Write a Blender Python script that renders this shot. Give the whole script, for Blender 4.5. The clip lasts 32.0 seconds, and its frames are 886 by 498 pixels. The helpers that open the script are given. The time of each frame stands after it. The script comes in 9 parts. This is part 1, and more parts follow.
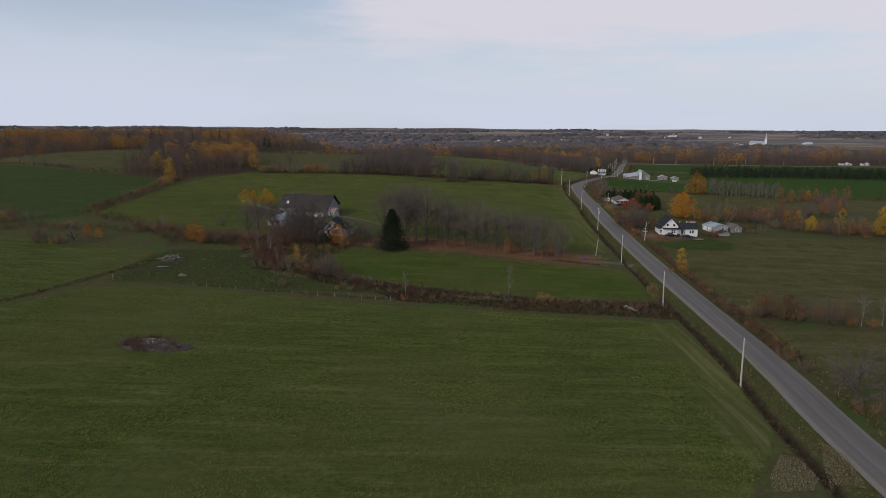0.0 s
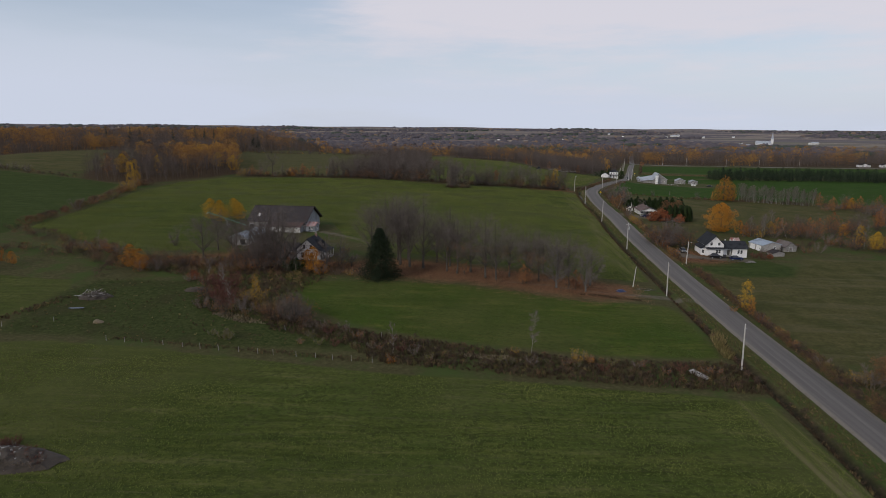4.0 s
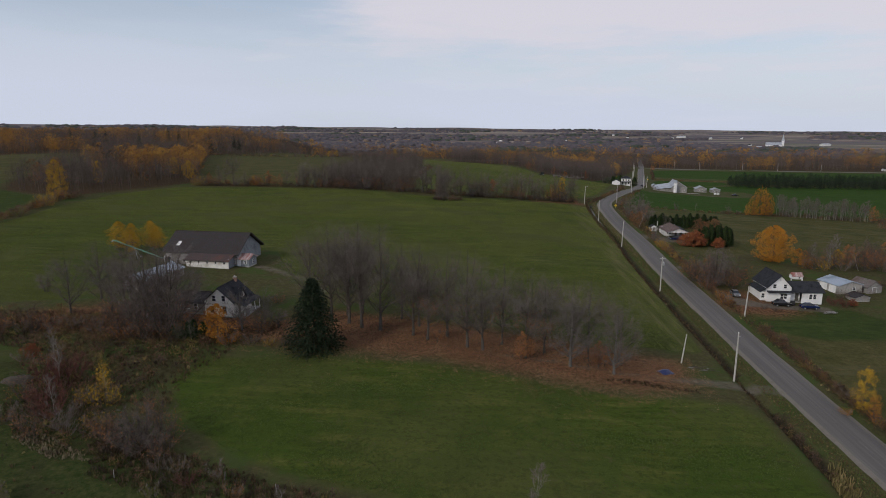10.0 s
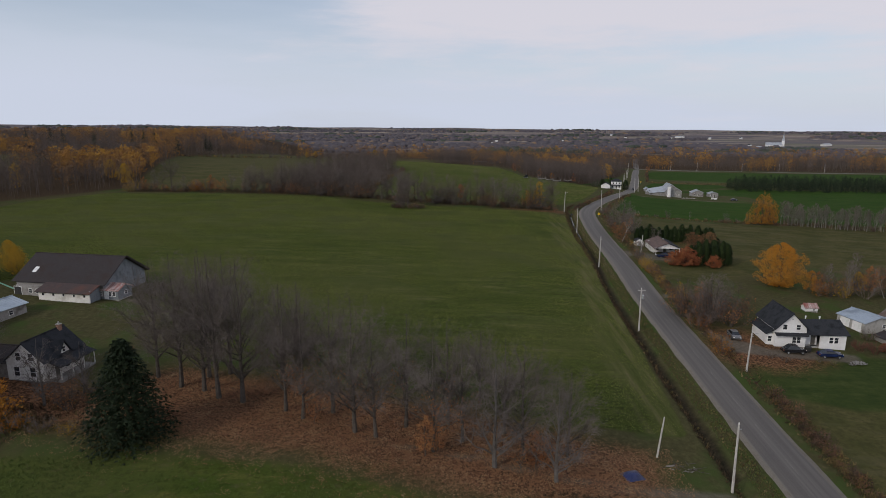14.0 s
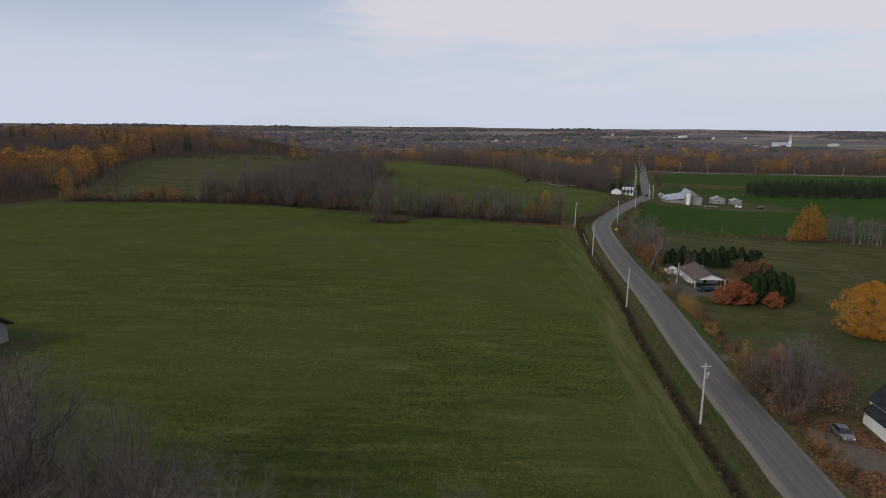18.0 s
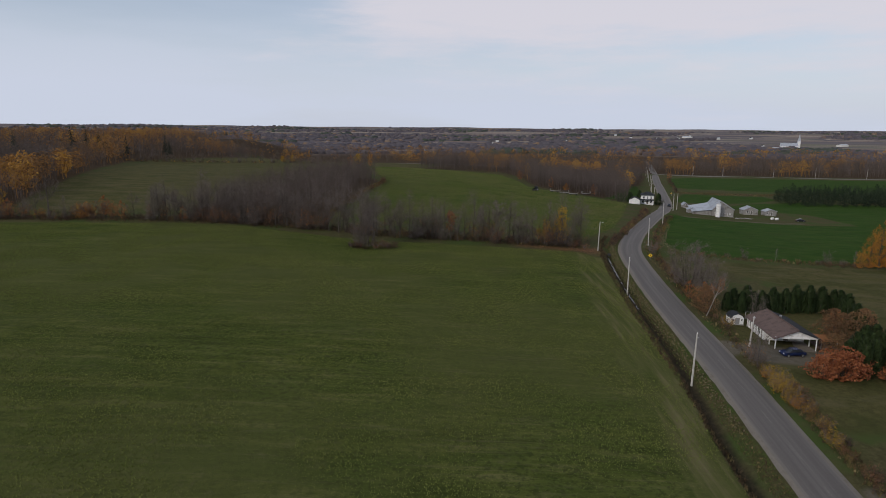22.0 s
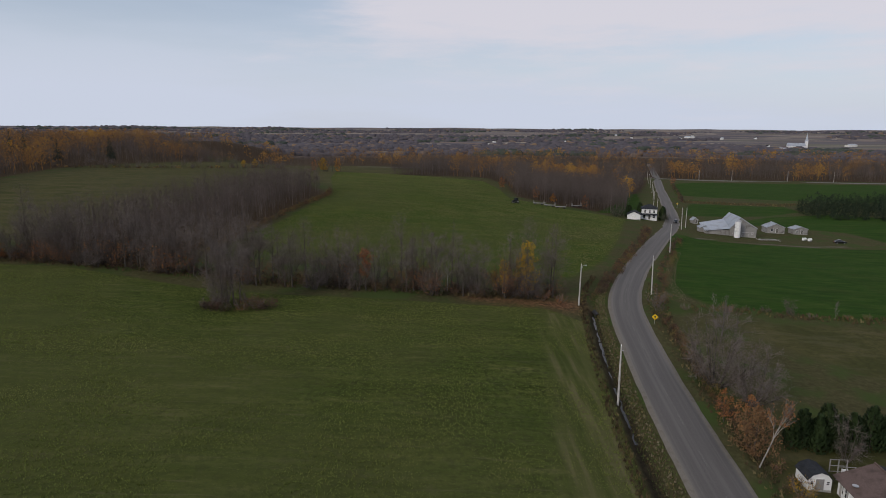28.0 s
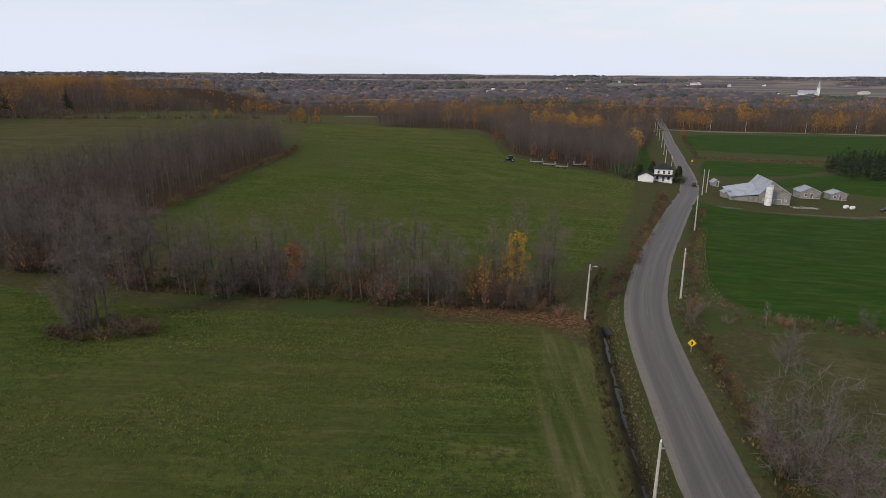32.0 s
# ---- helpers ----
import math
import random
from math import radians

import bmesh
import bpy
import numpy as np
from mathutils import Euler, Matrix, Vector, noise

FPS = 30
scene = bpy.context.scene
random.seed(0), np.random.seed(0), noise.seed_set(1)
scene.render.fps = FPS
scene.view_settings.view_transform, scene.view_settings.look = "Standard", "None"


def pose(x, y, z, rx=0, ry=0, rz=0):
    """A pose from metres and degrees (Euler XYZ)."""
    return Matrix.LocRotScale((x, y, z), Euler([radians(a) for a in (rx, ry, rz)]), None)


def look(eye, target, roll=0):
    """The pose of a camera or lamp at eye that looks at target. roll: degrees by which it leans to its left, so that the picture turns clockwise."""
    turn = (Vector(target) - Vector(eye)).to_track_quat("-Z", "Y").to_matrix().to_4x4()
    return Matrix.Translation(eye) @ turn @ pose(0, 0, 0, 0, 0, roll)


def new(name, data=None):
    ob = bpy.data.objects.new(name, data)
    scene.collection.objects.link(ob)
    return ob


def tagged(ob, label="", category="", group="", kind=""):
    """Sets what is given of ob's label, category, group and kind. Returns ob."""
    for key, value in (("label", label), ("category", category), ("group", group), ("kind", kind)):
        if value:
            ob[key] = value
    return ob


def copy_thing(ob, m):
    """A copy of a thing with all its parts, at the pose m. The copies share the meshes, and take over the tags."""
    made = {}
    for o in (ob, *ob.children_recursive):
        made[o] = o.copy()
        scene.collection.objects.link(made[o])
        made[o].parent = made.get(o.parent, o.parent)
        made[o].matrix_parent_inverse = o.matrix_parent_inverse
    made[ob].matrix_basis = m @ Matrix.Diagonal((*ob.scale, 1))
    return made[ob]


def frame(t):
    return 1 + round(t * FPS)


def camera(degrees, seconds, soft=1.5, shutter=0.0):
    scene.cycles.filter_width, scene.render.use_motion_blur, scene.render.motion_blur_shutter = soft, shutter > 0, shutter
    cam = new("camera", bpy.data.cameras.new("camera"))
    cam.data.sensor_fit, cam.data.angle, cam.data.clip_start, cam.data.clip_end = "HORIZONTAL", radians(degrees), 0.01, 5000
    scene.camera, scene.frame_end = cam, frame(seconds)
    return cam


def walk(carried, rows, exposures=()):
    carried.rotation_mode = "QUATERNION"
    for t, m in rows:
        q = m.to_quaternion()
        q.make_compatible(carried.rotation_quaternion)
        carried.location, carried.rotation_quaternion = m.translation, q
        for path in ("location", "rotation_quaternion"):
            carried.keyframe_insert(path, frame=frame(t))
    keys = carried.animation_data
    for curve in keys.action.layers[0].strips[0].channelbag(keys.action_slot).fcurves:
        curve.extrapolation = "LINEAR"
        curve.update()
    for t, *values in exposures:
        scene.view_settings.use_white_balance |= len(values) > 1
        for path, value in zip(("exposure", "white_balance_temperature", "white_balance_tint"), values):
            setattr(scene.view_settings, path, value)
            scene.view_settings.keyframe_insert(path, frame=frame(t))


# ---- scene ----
cam = camera(73.7, 32.0, soft=0.9)
PATH = [
    (0, 0.00, 0.00, 47.00, 78.30, 0.10, -0.00),
    (0.5, -0.02, 5.22, 47.05, 78.30, 0.08, -0.01),
    (1, -0.05, 10.48, 47.11, 78.28, 0.07, -0.04),
    (1.5, -0.13, 15.74, 47.17, 78.25, 0.02, -0.05),
    (2, -0.21, 20.96, 47.20, 78.24, -0.03, -0.08),
    (2.5, -0.30, 26.13, 47.20, 78.19, -0.05, -0.09),
    (3, -0.35, 31.29, 47.15, 78.21, -0.03, -0.08),
    (3.5, -0.36, 36.34, 47.09, 78.20, -0.02, -0.10),
    (5.5, -0.63, 55.52, 46.75, 78.26, -0.09, -0.04),
    (6, -0.64, 59.95, 46.76, 78.29, -0.05, -0.00),
    (6.5, -0.63, 64.24, 46.78, 78.27, -0.01, 0.02),
    (7, -0.55, 68.49, 46.86, 78.30, 0.00, 0.05),
    (7.5, -0.27, 72.76, 46.97, 78.29, -0.01, 0.07),
    (8, 0.33, 77.09, 47.08, 78.28, -0.03, 0.10),
    (8.5, 1.40, 81.42, 47.20, 78.27, -0.06, 0.12),
    (9, 2.95, 85.74, 47.31, 78.26, -0.07, 0.16),
    (9.5, 4.95, 89.95, 47.38, 78.23, -0.08, 0.16),
    (10, 7.40, 94.11, 47.41, 78.25, -0.08, 0.16),
    (10.5, 10.13, 98.18, 47.39, 78.23, -0.06, 0.17),
    (11, 13.06, 102.21, 47.33, 78.22, -0.03, 0.14),
    (11.5, 15.89, 106.25, 47.25, 78.22, -0.01, 0.14),
    (12, 18.41, 110.48, 47.13, 78.25, -0.00, 0.16),
    (12.5, 20.45, 114.92, 46.96, 78.30, 0.02, 0.15),
    (13, 22.04, 119.56, 46.77, 78.29, 0.03, 0.14),
    (13.5, 23.36, 124.33, 46.58, 78.29, 0.00, 0.14),
    (14, 24.43, 129.07, 46.41, 78.28, -0.04, 0.11),
    (14.5, 25.34, 133.92, 46.27, 78.27, -0.10, 0.13),
    (16.5, 27.10, 153.80, 46.54, 78.19, -0.29, 0.05),
    (17, 27.63, 159.13, 46.53, 78.19, -0.24, 0.05),
    (17.5, 28.03, 164.44, 46.50, 78.19, -0.17, 0.08),
    (18, 28.31, 169.67, 46.47, 78.20, -0.11, 0.10),
    (18.5, 28.53, 174.92, 46.48, 78.23, -0.06, 0.12),
    (19, 28.69, 180.17, 46.52, 78.24, -0.04, 0.11),
    (19.5, 28.78, 185.42, 46.57, 78.25, -0.05, 0.12),
    (20, 28.82, 190.71, 46.64, 78.24, -0.08, 0.11),
    (20.5, 28.89, 195.94, 46.77, 78.23, -0.10, 0.12),
    (21, 29.03, 200.98, 46.91, 78.22, -0.11, 0.11),
    (21.5, 29.39, 205.86, 47.07, 78.21, -0.10, 0.13),
    (22, 29.98, 210.74, 47.26, 78.21, -0.07, 0.15),
    (22.5, 30.85, 215.66, 47.44, 78.23, -0.03, 0.19),
    (23, 32.06, 220.58, 47.59, 78.25, 0.02, 0.22),
    (23.5, 33.60, 225.44, 47.71, 78.25, 0.05, 0.23),
    (24, 35.28, 230.22, 47.79, 78.24, 0.07, 0.25),
    (24.5, 37.12, 234.96, 47.81, 78.25, 0.07, 0.26),
    (25, 38.97, 239.91, 47.74, 78.21, 0.05, 0.26),
    (25.5, 40.83, 245.00, 47.63, 78.20, 0.05, 0.24),
    (27.5, 48.11, 265.16, 47.07, 78.25, 0.08, 0.26),
    (28, 49.64, 270.17, 46.92, 78.27, 0.11, 0.25),
    (28.5, 51.01, 275.16, 46.75, 78.32, 0.15, 0.26),
    (29, 52.20, 280.16, 46.61, 78.09, 0.22, 0.27),
    (29.5, 53.16, 285.08, 46.52, 76.61, 0.26, 0.24),
    (30, 53.95, 289.83, 46.49, 75.16, 0.22, 0.23),
    (30.5, 54.60, 294.36, 46.53, 74.75, 0.10, 0.20),
    (31, 55.13, 298.60, 46.60, 74.72, 0.03, 0.17),
    (31.5, 55.65, 302.56, 46.66, 74.31, 0.06, 0.16),
    (32, 56.14, 306.36, 46.70, 73.36, 0.07, 0.16),
]
walk(cam, [(t, pose(x, y, z, rx, ry, rz)) for t, x, y, z, rx, ry, rz in PATH],
     exposures=[(0, 0.05, 6470, 11.9), (28.0, 0.03, 6470, 11.9), (29.0, 0.08, 6490, 11.9), (30.5, 0.24, 6550, 12.0), (32.0, 0.39, 6700, 12.0)])

# ---- world, sun, exposure ----
SUN_AZ, SUN_EL = radians(228), radians(28)     # azimuth from +y, clockwise
world = bpy.data.worlds.new("world")
scene.world = world
world.use_nodes = True
wn, wl = world.node_tree.nodes, world.node_tree.links
sky = wn.new("ShaderNodeTexSky")
sky.sky_type, sky.sun_disc = "NISHITA", False
sky.sun_elevation, sky.sun_rotation = SUN_EL, SUN_AZ
sky.air_density, sky.dust_density, sky.ozone_density = 1.0, 1.0, 1.0
coord = wn.new("ShaderNodeTexCoord")
wmap = wn.new("ShaderNodeMapping")
wmap.inputs["Scale"].default_value = (1.0, 1.0, 6.5)
wmap.inputs["Location"].default_value = (0.35, 0.1, 0.2)
wl.new(coord.outputs["Generated"], wmap.inputs["Vector"])
cloud = wn.new("ShaderNodeTexNoise")
cloud.inputs["Scale"].default_value, cloud.inputs["Detail"].default_value = 1.7, 7.0
cloud.inputs["Roughness"].default_value = 0.5
wl.new(wmap.outputs["Vector"], cloud.inputs["Vector"])
split = wn.new("ShaderNodeSeparateXYZ")
wl.new(coord.outputs["Generated"], split.inputs["Vector"])


def wmath(op, a, b=0.0):
    k = wn.new("ShaderNodeMath")
    k.operation = op
    for i, v in enumerate((a, b)):
        if isinstance(v, float):
            k.inputs[i].default_value = v
        else:
            wl.new(v, k.inputs[i])
    return k.outputs[0]


def wrange(v, a, b, c, d):
    k = wn.new("ShaderNodeMapRange")
    k.interpolation_type = "SMOOTHSTEP"
    wl.new(v, k.inputs["Value"])
    for key, q in (("From Min", a), ("From Max", b), ("To Min", c), ("To Max", d)):
        k.inputs[key].default_value = q
    return k.outputs["Result"]


# a broad cloud sheet over the right of the view, its lower edge falling to the right; thin veil elsewhere
wisp = wn.new("ShaderNodeTexNoise")
wisp.inputs["Scale"].default_value, wisp.inputs["Detail"].default_value, wisp.inputs["Roughness"].default_value = 6.5, 8.0, 0.62
wl.new(wmap.outputs["Vector"], wisp.inputs["Vector"])
frayed = wmath("ADD", wmath("MULTIPLY", wmath("SUBTRACT", cloud.outputs["Fac"], 0.5), 0.24), wmath("MULTIPLY", wmath("SUBTRACT", wisp.outputs["Fac"], 0.5), 0.17))
edge_low = wmath("ADD", wmath("SUBTRACT", split.outputs["Z"], 0.122), wmath("MULTIPLY", wmath("ADD", split.outputs["X"], 0.2), 0.11))
edge_left = wmath("SUBTRACT", wmath("ADD", split.outputs["X"], 0.21), wmath("MULTIPLY", wmath("SUBTRACT", split.outputs["Z"], 0.13), 1.1))
sheet = wrange(wmath("ADD", wmath("MINIMUM", edge_low, wmath("MULTIPLY", edge_left, 0.55)), frayed), -0.035, 0.075, 0.0, 0.92)
low = wrange(split.outputs["Z"], 0.0, 0.24, 0.97, 0.50)
thin_veil = wrange(cloud.outputs["Fac"], 0.35, 0.65, -0.10, 0.10)
cover = wmath("ADD", low, thin_veil)


def wcolour(fac, a, b):
    k = wn.new("ShaderNodeMix")
    k.data_type = "RGBA"
    wl.new(fac, k.inputs["Factor"])
    wl.new(a, k.inputs["A"])
    k.inputs["B"].default_value = (*b, 1)
    return k.outputs["Result"]


overcast = wcolour(sheet, wcolour(cover, sky.outputs["Color"], (5.62, 6.16, 7.22)), (6.55, 6.42, 6.95))
wl.new(overcast, wn["Background"].inputs["Color"])
wn["Background"].inputs["Strength"].default_value = 0.1
sun = new("sun", bpy.data.lights.new("sun", "SUN"))
sun.data.energy, sun.data.angle, sun.data.color = 1.35, radians(9), (1.0, 0.91, 0.77)
sun.matrix_world = look((0, 0, 0), (-math.sin(SUN_AZ) * math.cos(SUN_EL), -math.cos(SUN_AZ) * math.cos(SUN_EL), -math.sin(SUN_EL)))

# ---- materials ----
def nodes_of(name):
    m = bpy.data.materials.new(name)
    m.use_nodes = True
    return m, m.node_tree.nodes, m.node_tree.links, m.node_tree.nodes["Principled BSDF"]


def ramp_of(n, l, fac, stops):
    r = n.new("ShaderNodeValToRGB")
    while len(r.color_ramp.elements) < len(stops):
        r.color_ramp.elements.new(0.5)
    for e, (at, c) in zip(r.color_ramp.elements, stops):
        e.position, e.color = at, (*c, 1)
    l.new(fac, r.inputs["Fac"])
    return r.outputs["Color"]


def noise_of(n, l, vec, scale, detail=3.0, rough=0.55):
    t = n.new("ShaderNodeTexNoise")
    t.inputs["Scale"].default_value, t.inputs["Detail"].default_value, t.inputs["Roughness"].default_value = scale, detail, rough
    l.new(vec, t.inputs["Vector"])
    return t.outputs["Fac"]


def mixc(n, l, fac, a, b, mode="MIX"):
    m = n.new("ShaderNodeMix")
    m.data_type, m.blend_type = "RGBA", mode
    for key, v in (("Factor", fac), ("A", a), ("B", b)):
        if isinstance(v, (float, int)):
            m.inputs[key].default_value = v
        elif isinstance(v, tuple):
            m.inputs[key].default_value = (*v, 1)
        else:
            l.new(v, m.inputs[key])
    return m.outputs["Result"]


def calc(n, l, op, a, b=0.0):
    m = n.new("ShaderNodeMath")
    m.operation = op
    for i, v in enumerate((a, b)):
        if isinstance(v, (float, int)):
            m.inputs[i].default_value = v
        else:
            l.new(v, m.inputs[i])
    return m.outputs[0]


def smooth(n, l, v, a, b):
    m = n.new("ShaderNodeMapRange")
    m.interpolation_type = "SMOOTHSTEP"
    l.new(v, m.inputs["Value"])
    m.inputs["From Min"].default_value, m.inputs["From Max"].default_value = a, b
    return m.outputs["Result"]


def bumped(n, l, b, height, strength, dist):
    k = n.new("ShaderNodeBump")
    k.inputs["Strength"].default_value, k.inputs["Distance"].default_value = strength, dist
    l.new(height, k.inputs["Height"])
    l.new(k.outputs["Normal"], b.inputs["Normal"])


def surface(name, dark, light, scale=2.0, rough=0.8, metal=0.0, stain=None, grain=(1, 1, 1), bump=0.3, dist=0.02, spec=0.5):
    """A weathered surface: two scales of variation between dark and light, and stains."""
    m, n, l, b = nodes_of(name)
    tc = n.new("ShaderNodeTexCoord")
    mp = n.new("ShaderNodeMapping")
    mp.inputs["Scale"].default_value = grain
    l.new(tc.outputs["Object"], mp.inputs["Vector"])
    f = noise_of(n, l, mp.outputs["Vector"], scale * 4, 4.0, 0.65)
    g = noise_of(n, l, tc.outputs["Object"], scale * 0.35, 3.0)
    c = ramp_of(n, l, f, ((0.3, dark), (0.7, light)))
    c = mixc(n, l, smooth(n, l, g, 0.45, 0.75), c, stain or tuple(v * 0.72 for v in dark))
    l.new(c, b.inputs["Base Color"])
    b.inputs["Roughness"].default_value, b.inputs["Metallic"].default_value, b.inputs["Specular IOR Level"].default_value = rough, metal, spec
    bumped(n, l, b, f, bump, dist)
    return m


def leafy(name, stops, rough=0.75):
    """Leaves and twigs: colour by clump, by thing, and by the tint that each plant of a wood carries."""
    m, n, l, b = nodes_of(name)
    geo, info = n.new("ShaderNodeNewGeometry"), n.new("ShaderNodeObjectInfo")
    f = calc(n, l, "ADD", calc(n, l, "MULTIPLY", geo.outputs["Random Per Island"], 0.6), calc(n, l, "MULTIPLY", info.outputs["Random"], 0.4))
    l.new(ramp_of(n, l, f, stops), b.inputs["Base Color"])
    b.inputs["Roughness"].default_value = rough
    b.inputs["Specular IOR Level"].default_value = 0.2
    return m


def tinted(name, stops, spread=0.16):
    """The same for a wood in one mesh: colour by the plant's tint."""
    m, n, l, b = nodes_of(name)
    geo, at = n.new("ShaderNodeNewGeometry"), n.new("ShaderNodeAttribute")
    at.attribute_name = "tint"
    f = calc(n, l, "ADD", at.outputs["Fac"], calc(n, l, "MULTIPLY", calc(n, l, "SUBTRACT", geo.outputs["Random Per Island"], 0.5), spread))
    l.new(ramp_of(n, l, f, stops), b.inputs["Base Color"])
    b.inputs["Roughness"].default_value = 0.85
    b.inputs["Specular IOR Level"].default_value = 0.1
    return m


BARK = surface("bark", (0.050, 0.042, 0.036), (0.120, 0.105, 0.092), 3.0, 0.95, spec=0.1, grain=(1, 1, 0.2), bump=0.6)
BIRCH = surface("birch_bark", (0.17, 0.157, 0.14), (0.34, 0.32, 0.295), 2.0, 0.8, stain=(0.10, 0.09, 0.08), grain=(1, 1, 3))
TWIG = leafy("twigs", ((0.0, (0.085, 0.070, 0.062)), (0.5, (0.14, 0.116, 0.104)), (1.0, (0.20, 0.17, 0.152))))
TWIG_BROWN = leafy("brown_twigs", ((0.0, (0.062, 0.043, 0.034)), (0.5, (0.105, 0.075, 0.06)), (1.0, (0.16, 0.12, 0.098))))
TWIG_RED = leafy("red_twigs", ((0.0, (0.07, 0.03, 0.025)), (1.0, (0.16, 0.07, 0.05))))
LEAF_YELLOW = leafy("yellow_leaves", ((0.0, (0.20, 0.11, 0.012)), (0.5, (0.38, 0.22, 0.018)), (1.0, (0.52, 0.33, 0.03))))
LEAF_ORANGE = leafy("orange_leaves", ((0.0, (0.17, 0.065, 0.012)), (0.5, (0.32, 0.13, 0.018)), (1.0, (0.46, 0.22, 0.025))))
LEAF_GOLD = leafy("golden_orange_leaves", ((0.0, (0.20, 0.075, 0.014)), (0.5, (0.40, 0.165, 0.020)), (1.0, (0.52, 0.27, 0.032))))
LEAF_RUSSET = leafy("russet_leaves", ((0.0, (0.14, 0.05, 0.02)), (0.5, (0.25, 0.10, 0.035)), (1.0, (0.36, 0.18, 0.07))))
LEAF_DULL = leafy("dull_brown_leaves", ((0.0, (0.075, 0.042, 0.022)), (0.5, (0.14, 0.078, 0.038)), (1.0, (0.23, 0.135, 0.062))))
LEAF_RED = leafy("red_leaves", ((0.0, (0.11, 0.032, 0.017)), (0.5, (0.21, 0.066, 0.030)), (1.0, (0.31, 0.12, 0.045))))
LEAF_BROWN = leafy("brown_leaves", ((0.0, (0.05, 0.035, 0.02)), (0.5, (0.10, 0.07, 0.04)), (1.0, (0.19, 0.13, 0.06))))
LEAF_OLIVE = leafy("olive_leaves", ((0.0, (0.05, 0.055, 0.015)), (0.5, (0.11, 0.11, 0.03)), (1.0, (0.22, 0.19, 0.05))))
NEEDLE = leafy("dark_needles", ((0.0, (0.007, 0.013, 0.006)), (0.5, (0.012, 0.021, 0.009)), (1.0, (0.022, 0.035, 0.014))))
CEDAR = leafy("cedar_leaves", ((0.0, (0.014, 0.028, 0.010)), (0.5, (0.026, 0.045, 0.015)), (1.0, (0.045, 0.068, 0.022))))
DRY = leafy("dry_reeds", ((0.0, (0.16, 0.12, 0.06)), (0.5, (0.28, 0.22, 0.12)), (1.0, (0.40, 0.33, 0.20))))
WOOD_BARE = tinted("bare_wood", ((0.0, (0.068, 0.055, 0.049)), (0.45, (0.098, 0.080, 0.071)), (0.8, (0.128, 0.104, 0.092)), (1.0, (0.165, 0.138, 0.122))))
WOOD_LEAF = tinted("autumn_wood", ((0.0, (0.050, 0.036, 0.027)), (0.35, (0.144, 0.086, 0.045)), (0.65, (0.252, 0.133, 0.045)), (0.85, (0.342, 0.176, 0.041)), (1.0, (0.396, 0.224, 0.045))), 0.09)
BRUSH_MIX = tinted("brush", ((0.0, (0.042, 0.033, 0.026)), (0.3, (0.080, 0.056, 0.043)), (0.5, (0.120, 0.074, 0.050)), (0.65, (0.16, 0.080, 0.042)), (0.8, (0.11, 0.10, 0.035)), (1.0, (0.20, 0.145, 0.055))), 0.3)
# distance haze is put into these far tones: paler and bluer than near woods
HAZED_FAR_WOOD = tinted("hazed_far_wood", ((0.0, (0.062, 0.060, 0.072)), (0.4, (0.105, 0.093, 0.102)), (0.7, (0.19, 0.135, 0.095)), (1.0, (0.34, 0.20, 0.075))))
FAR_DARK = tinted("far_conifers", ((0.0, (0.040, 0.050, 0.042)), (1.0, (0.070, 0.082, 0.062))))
WOOD_DARK = tinted("conifer_wood", ((0.0, (0.013, 0.021, 0.013)), (1.0, (0.036, 0.052, 0.028))))
STRAWY = tinted("pale_straw", ((0.0, (0.16, 0.13, 0.085)), (0.5, (0.30, 0.25, 0.175)), (1.0, (0.44, 0.38, 0.28))))
WEED = tinted("weeds", ((0.0, (0.040, 0.030, 0.020)), (0.35, (0.075, 0.055, 0.032)), (0.6, (0.12, 0.085, 0.045)), (0.8, (0.11, 0.10, 0.035)), (1.0, (0.26, 0.20, 0.10))))
GRASS = tinted("mown_grass", ((0.0, (0.094, 0.121, 0.029)), (0.35, (0.118, 0.146, 0.035)), (0.6, (0.145, 0.167, 0.043)), (0.85, (0.171, 0.183, 0.058)), (1.0, (0.194, 0.196, 0.076))), 0.04)
LUSH = tinted("green_grass", ((0.0, (0.042, 0.063, 0.018)), (0.5, (0.080, 0.112, 0.029)), (0.85, (0.108, 0.132, 0.042)), (1.0, (0.145, 0.145, 0.058))), 0.06)
LITTER = tinted("fallen_leaves", ((0.0, (0.092, 0.045, 0.030)), (0.5, (0.179, 0.085, 0.048)), (0.8, (0.276, 0.150, 0.075)), (1.0, (0.368, 0.252, 0.140))))
POLE = surface("pole_wood", (0.36, 0.34, 0.32), (0.55, 0.53, 0.50), 3.0, 0.8, grain=(1, 1, 0.15))
GREY_WOOD = surface("weathered_boards", (0.17, 0.165, 0.16), (0.34, 0.33, 0.32), 1.6, 0.85, stain=(0.11, 0.10, 0.09), grain=(5, 5, 0.3), bump=0.5)
BLUE_WOOD = surface("blue_grey_boards", (0.13, 0.15, 0.17), (0.22, 0.25, 0.28), 1.6, 0.8, grain=(5, 5, 0.3), bump=0.4)
PALE_WOOD = surface("old_white_boards", (0.58, 0.575, 0.56), (0.78, 0.775, 0.75), 1.2, 0.75, stain=(0.46, 0.44, 0.40), grain=(0.4, 0.4, 6), bump=0.4)
WHITE = surface("white_siding", (0.66, 0.67, 0.68), (0.80, 0.80, 0.80), 1.0, 0.55, stain=(0.60, 0.60, 0.59), grain=(0.3, 0.3, 8), bump=0.3)
TRIM = surface("white_paint", (0.72, 0.72, 0.72), (0.82, 0.82, 0.81), 2.0, 0.5, bump=0.1)
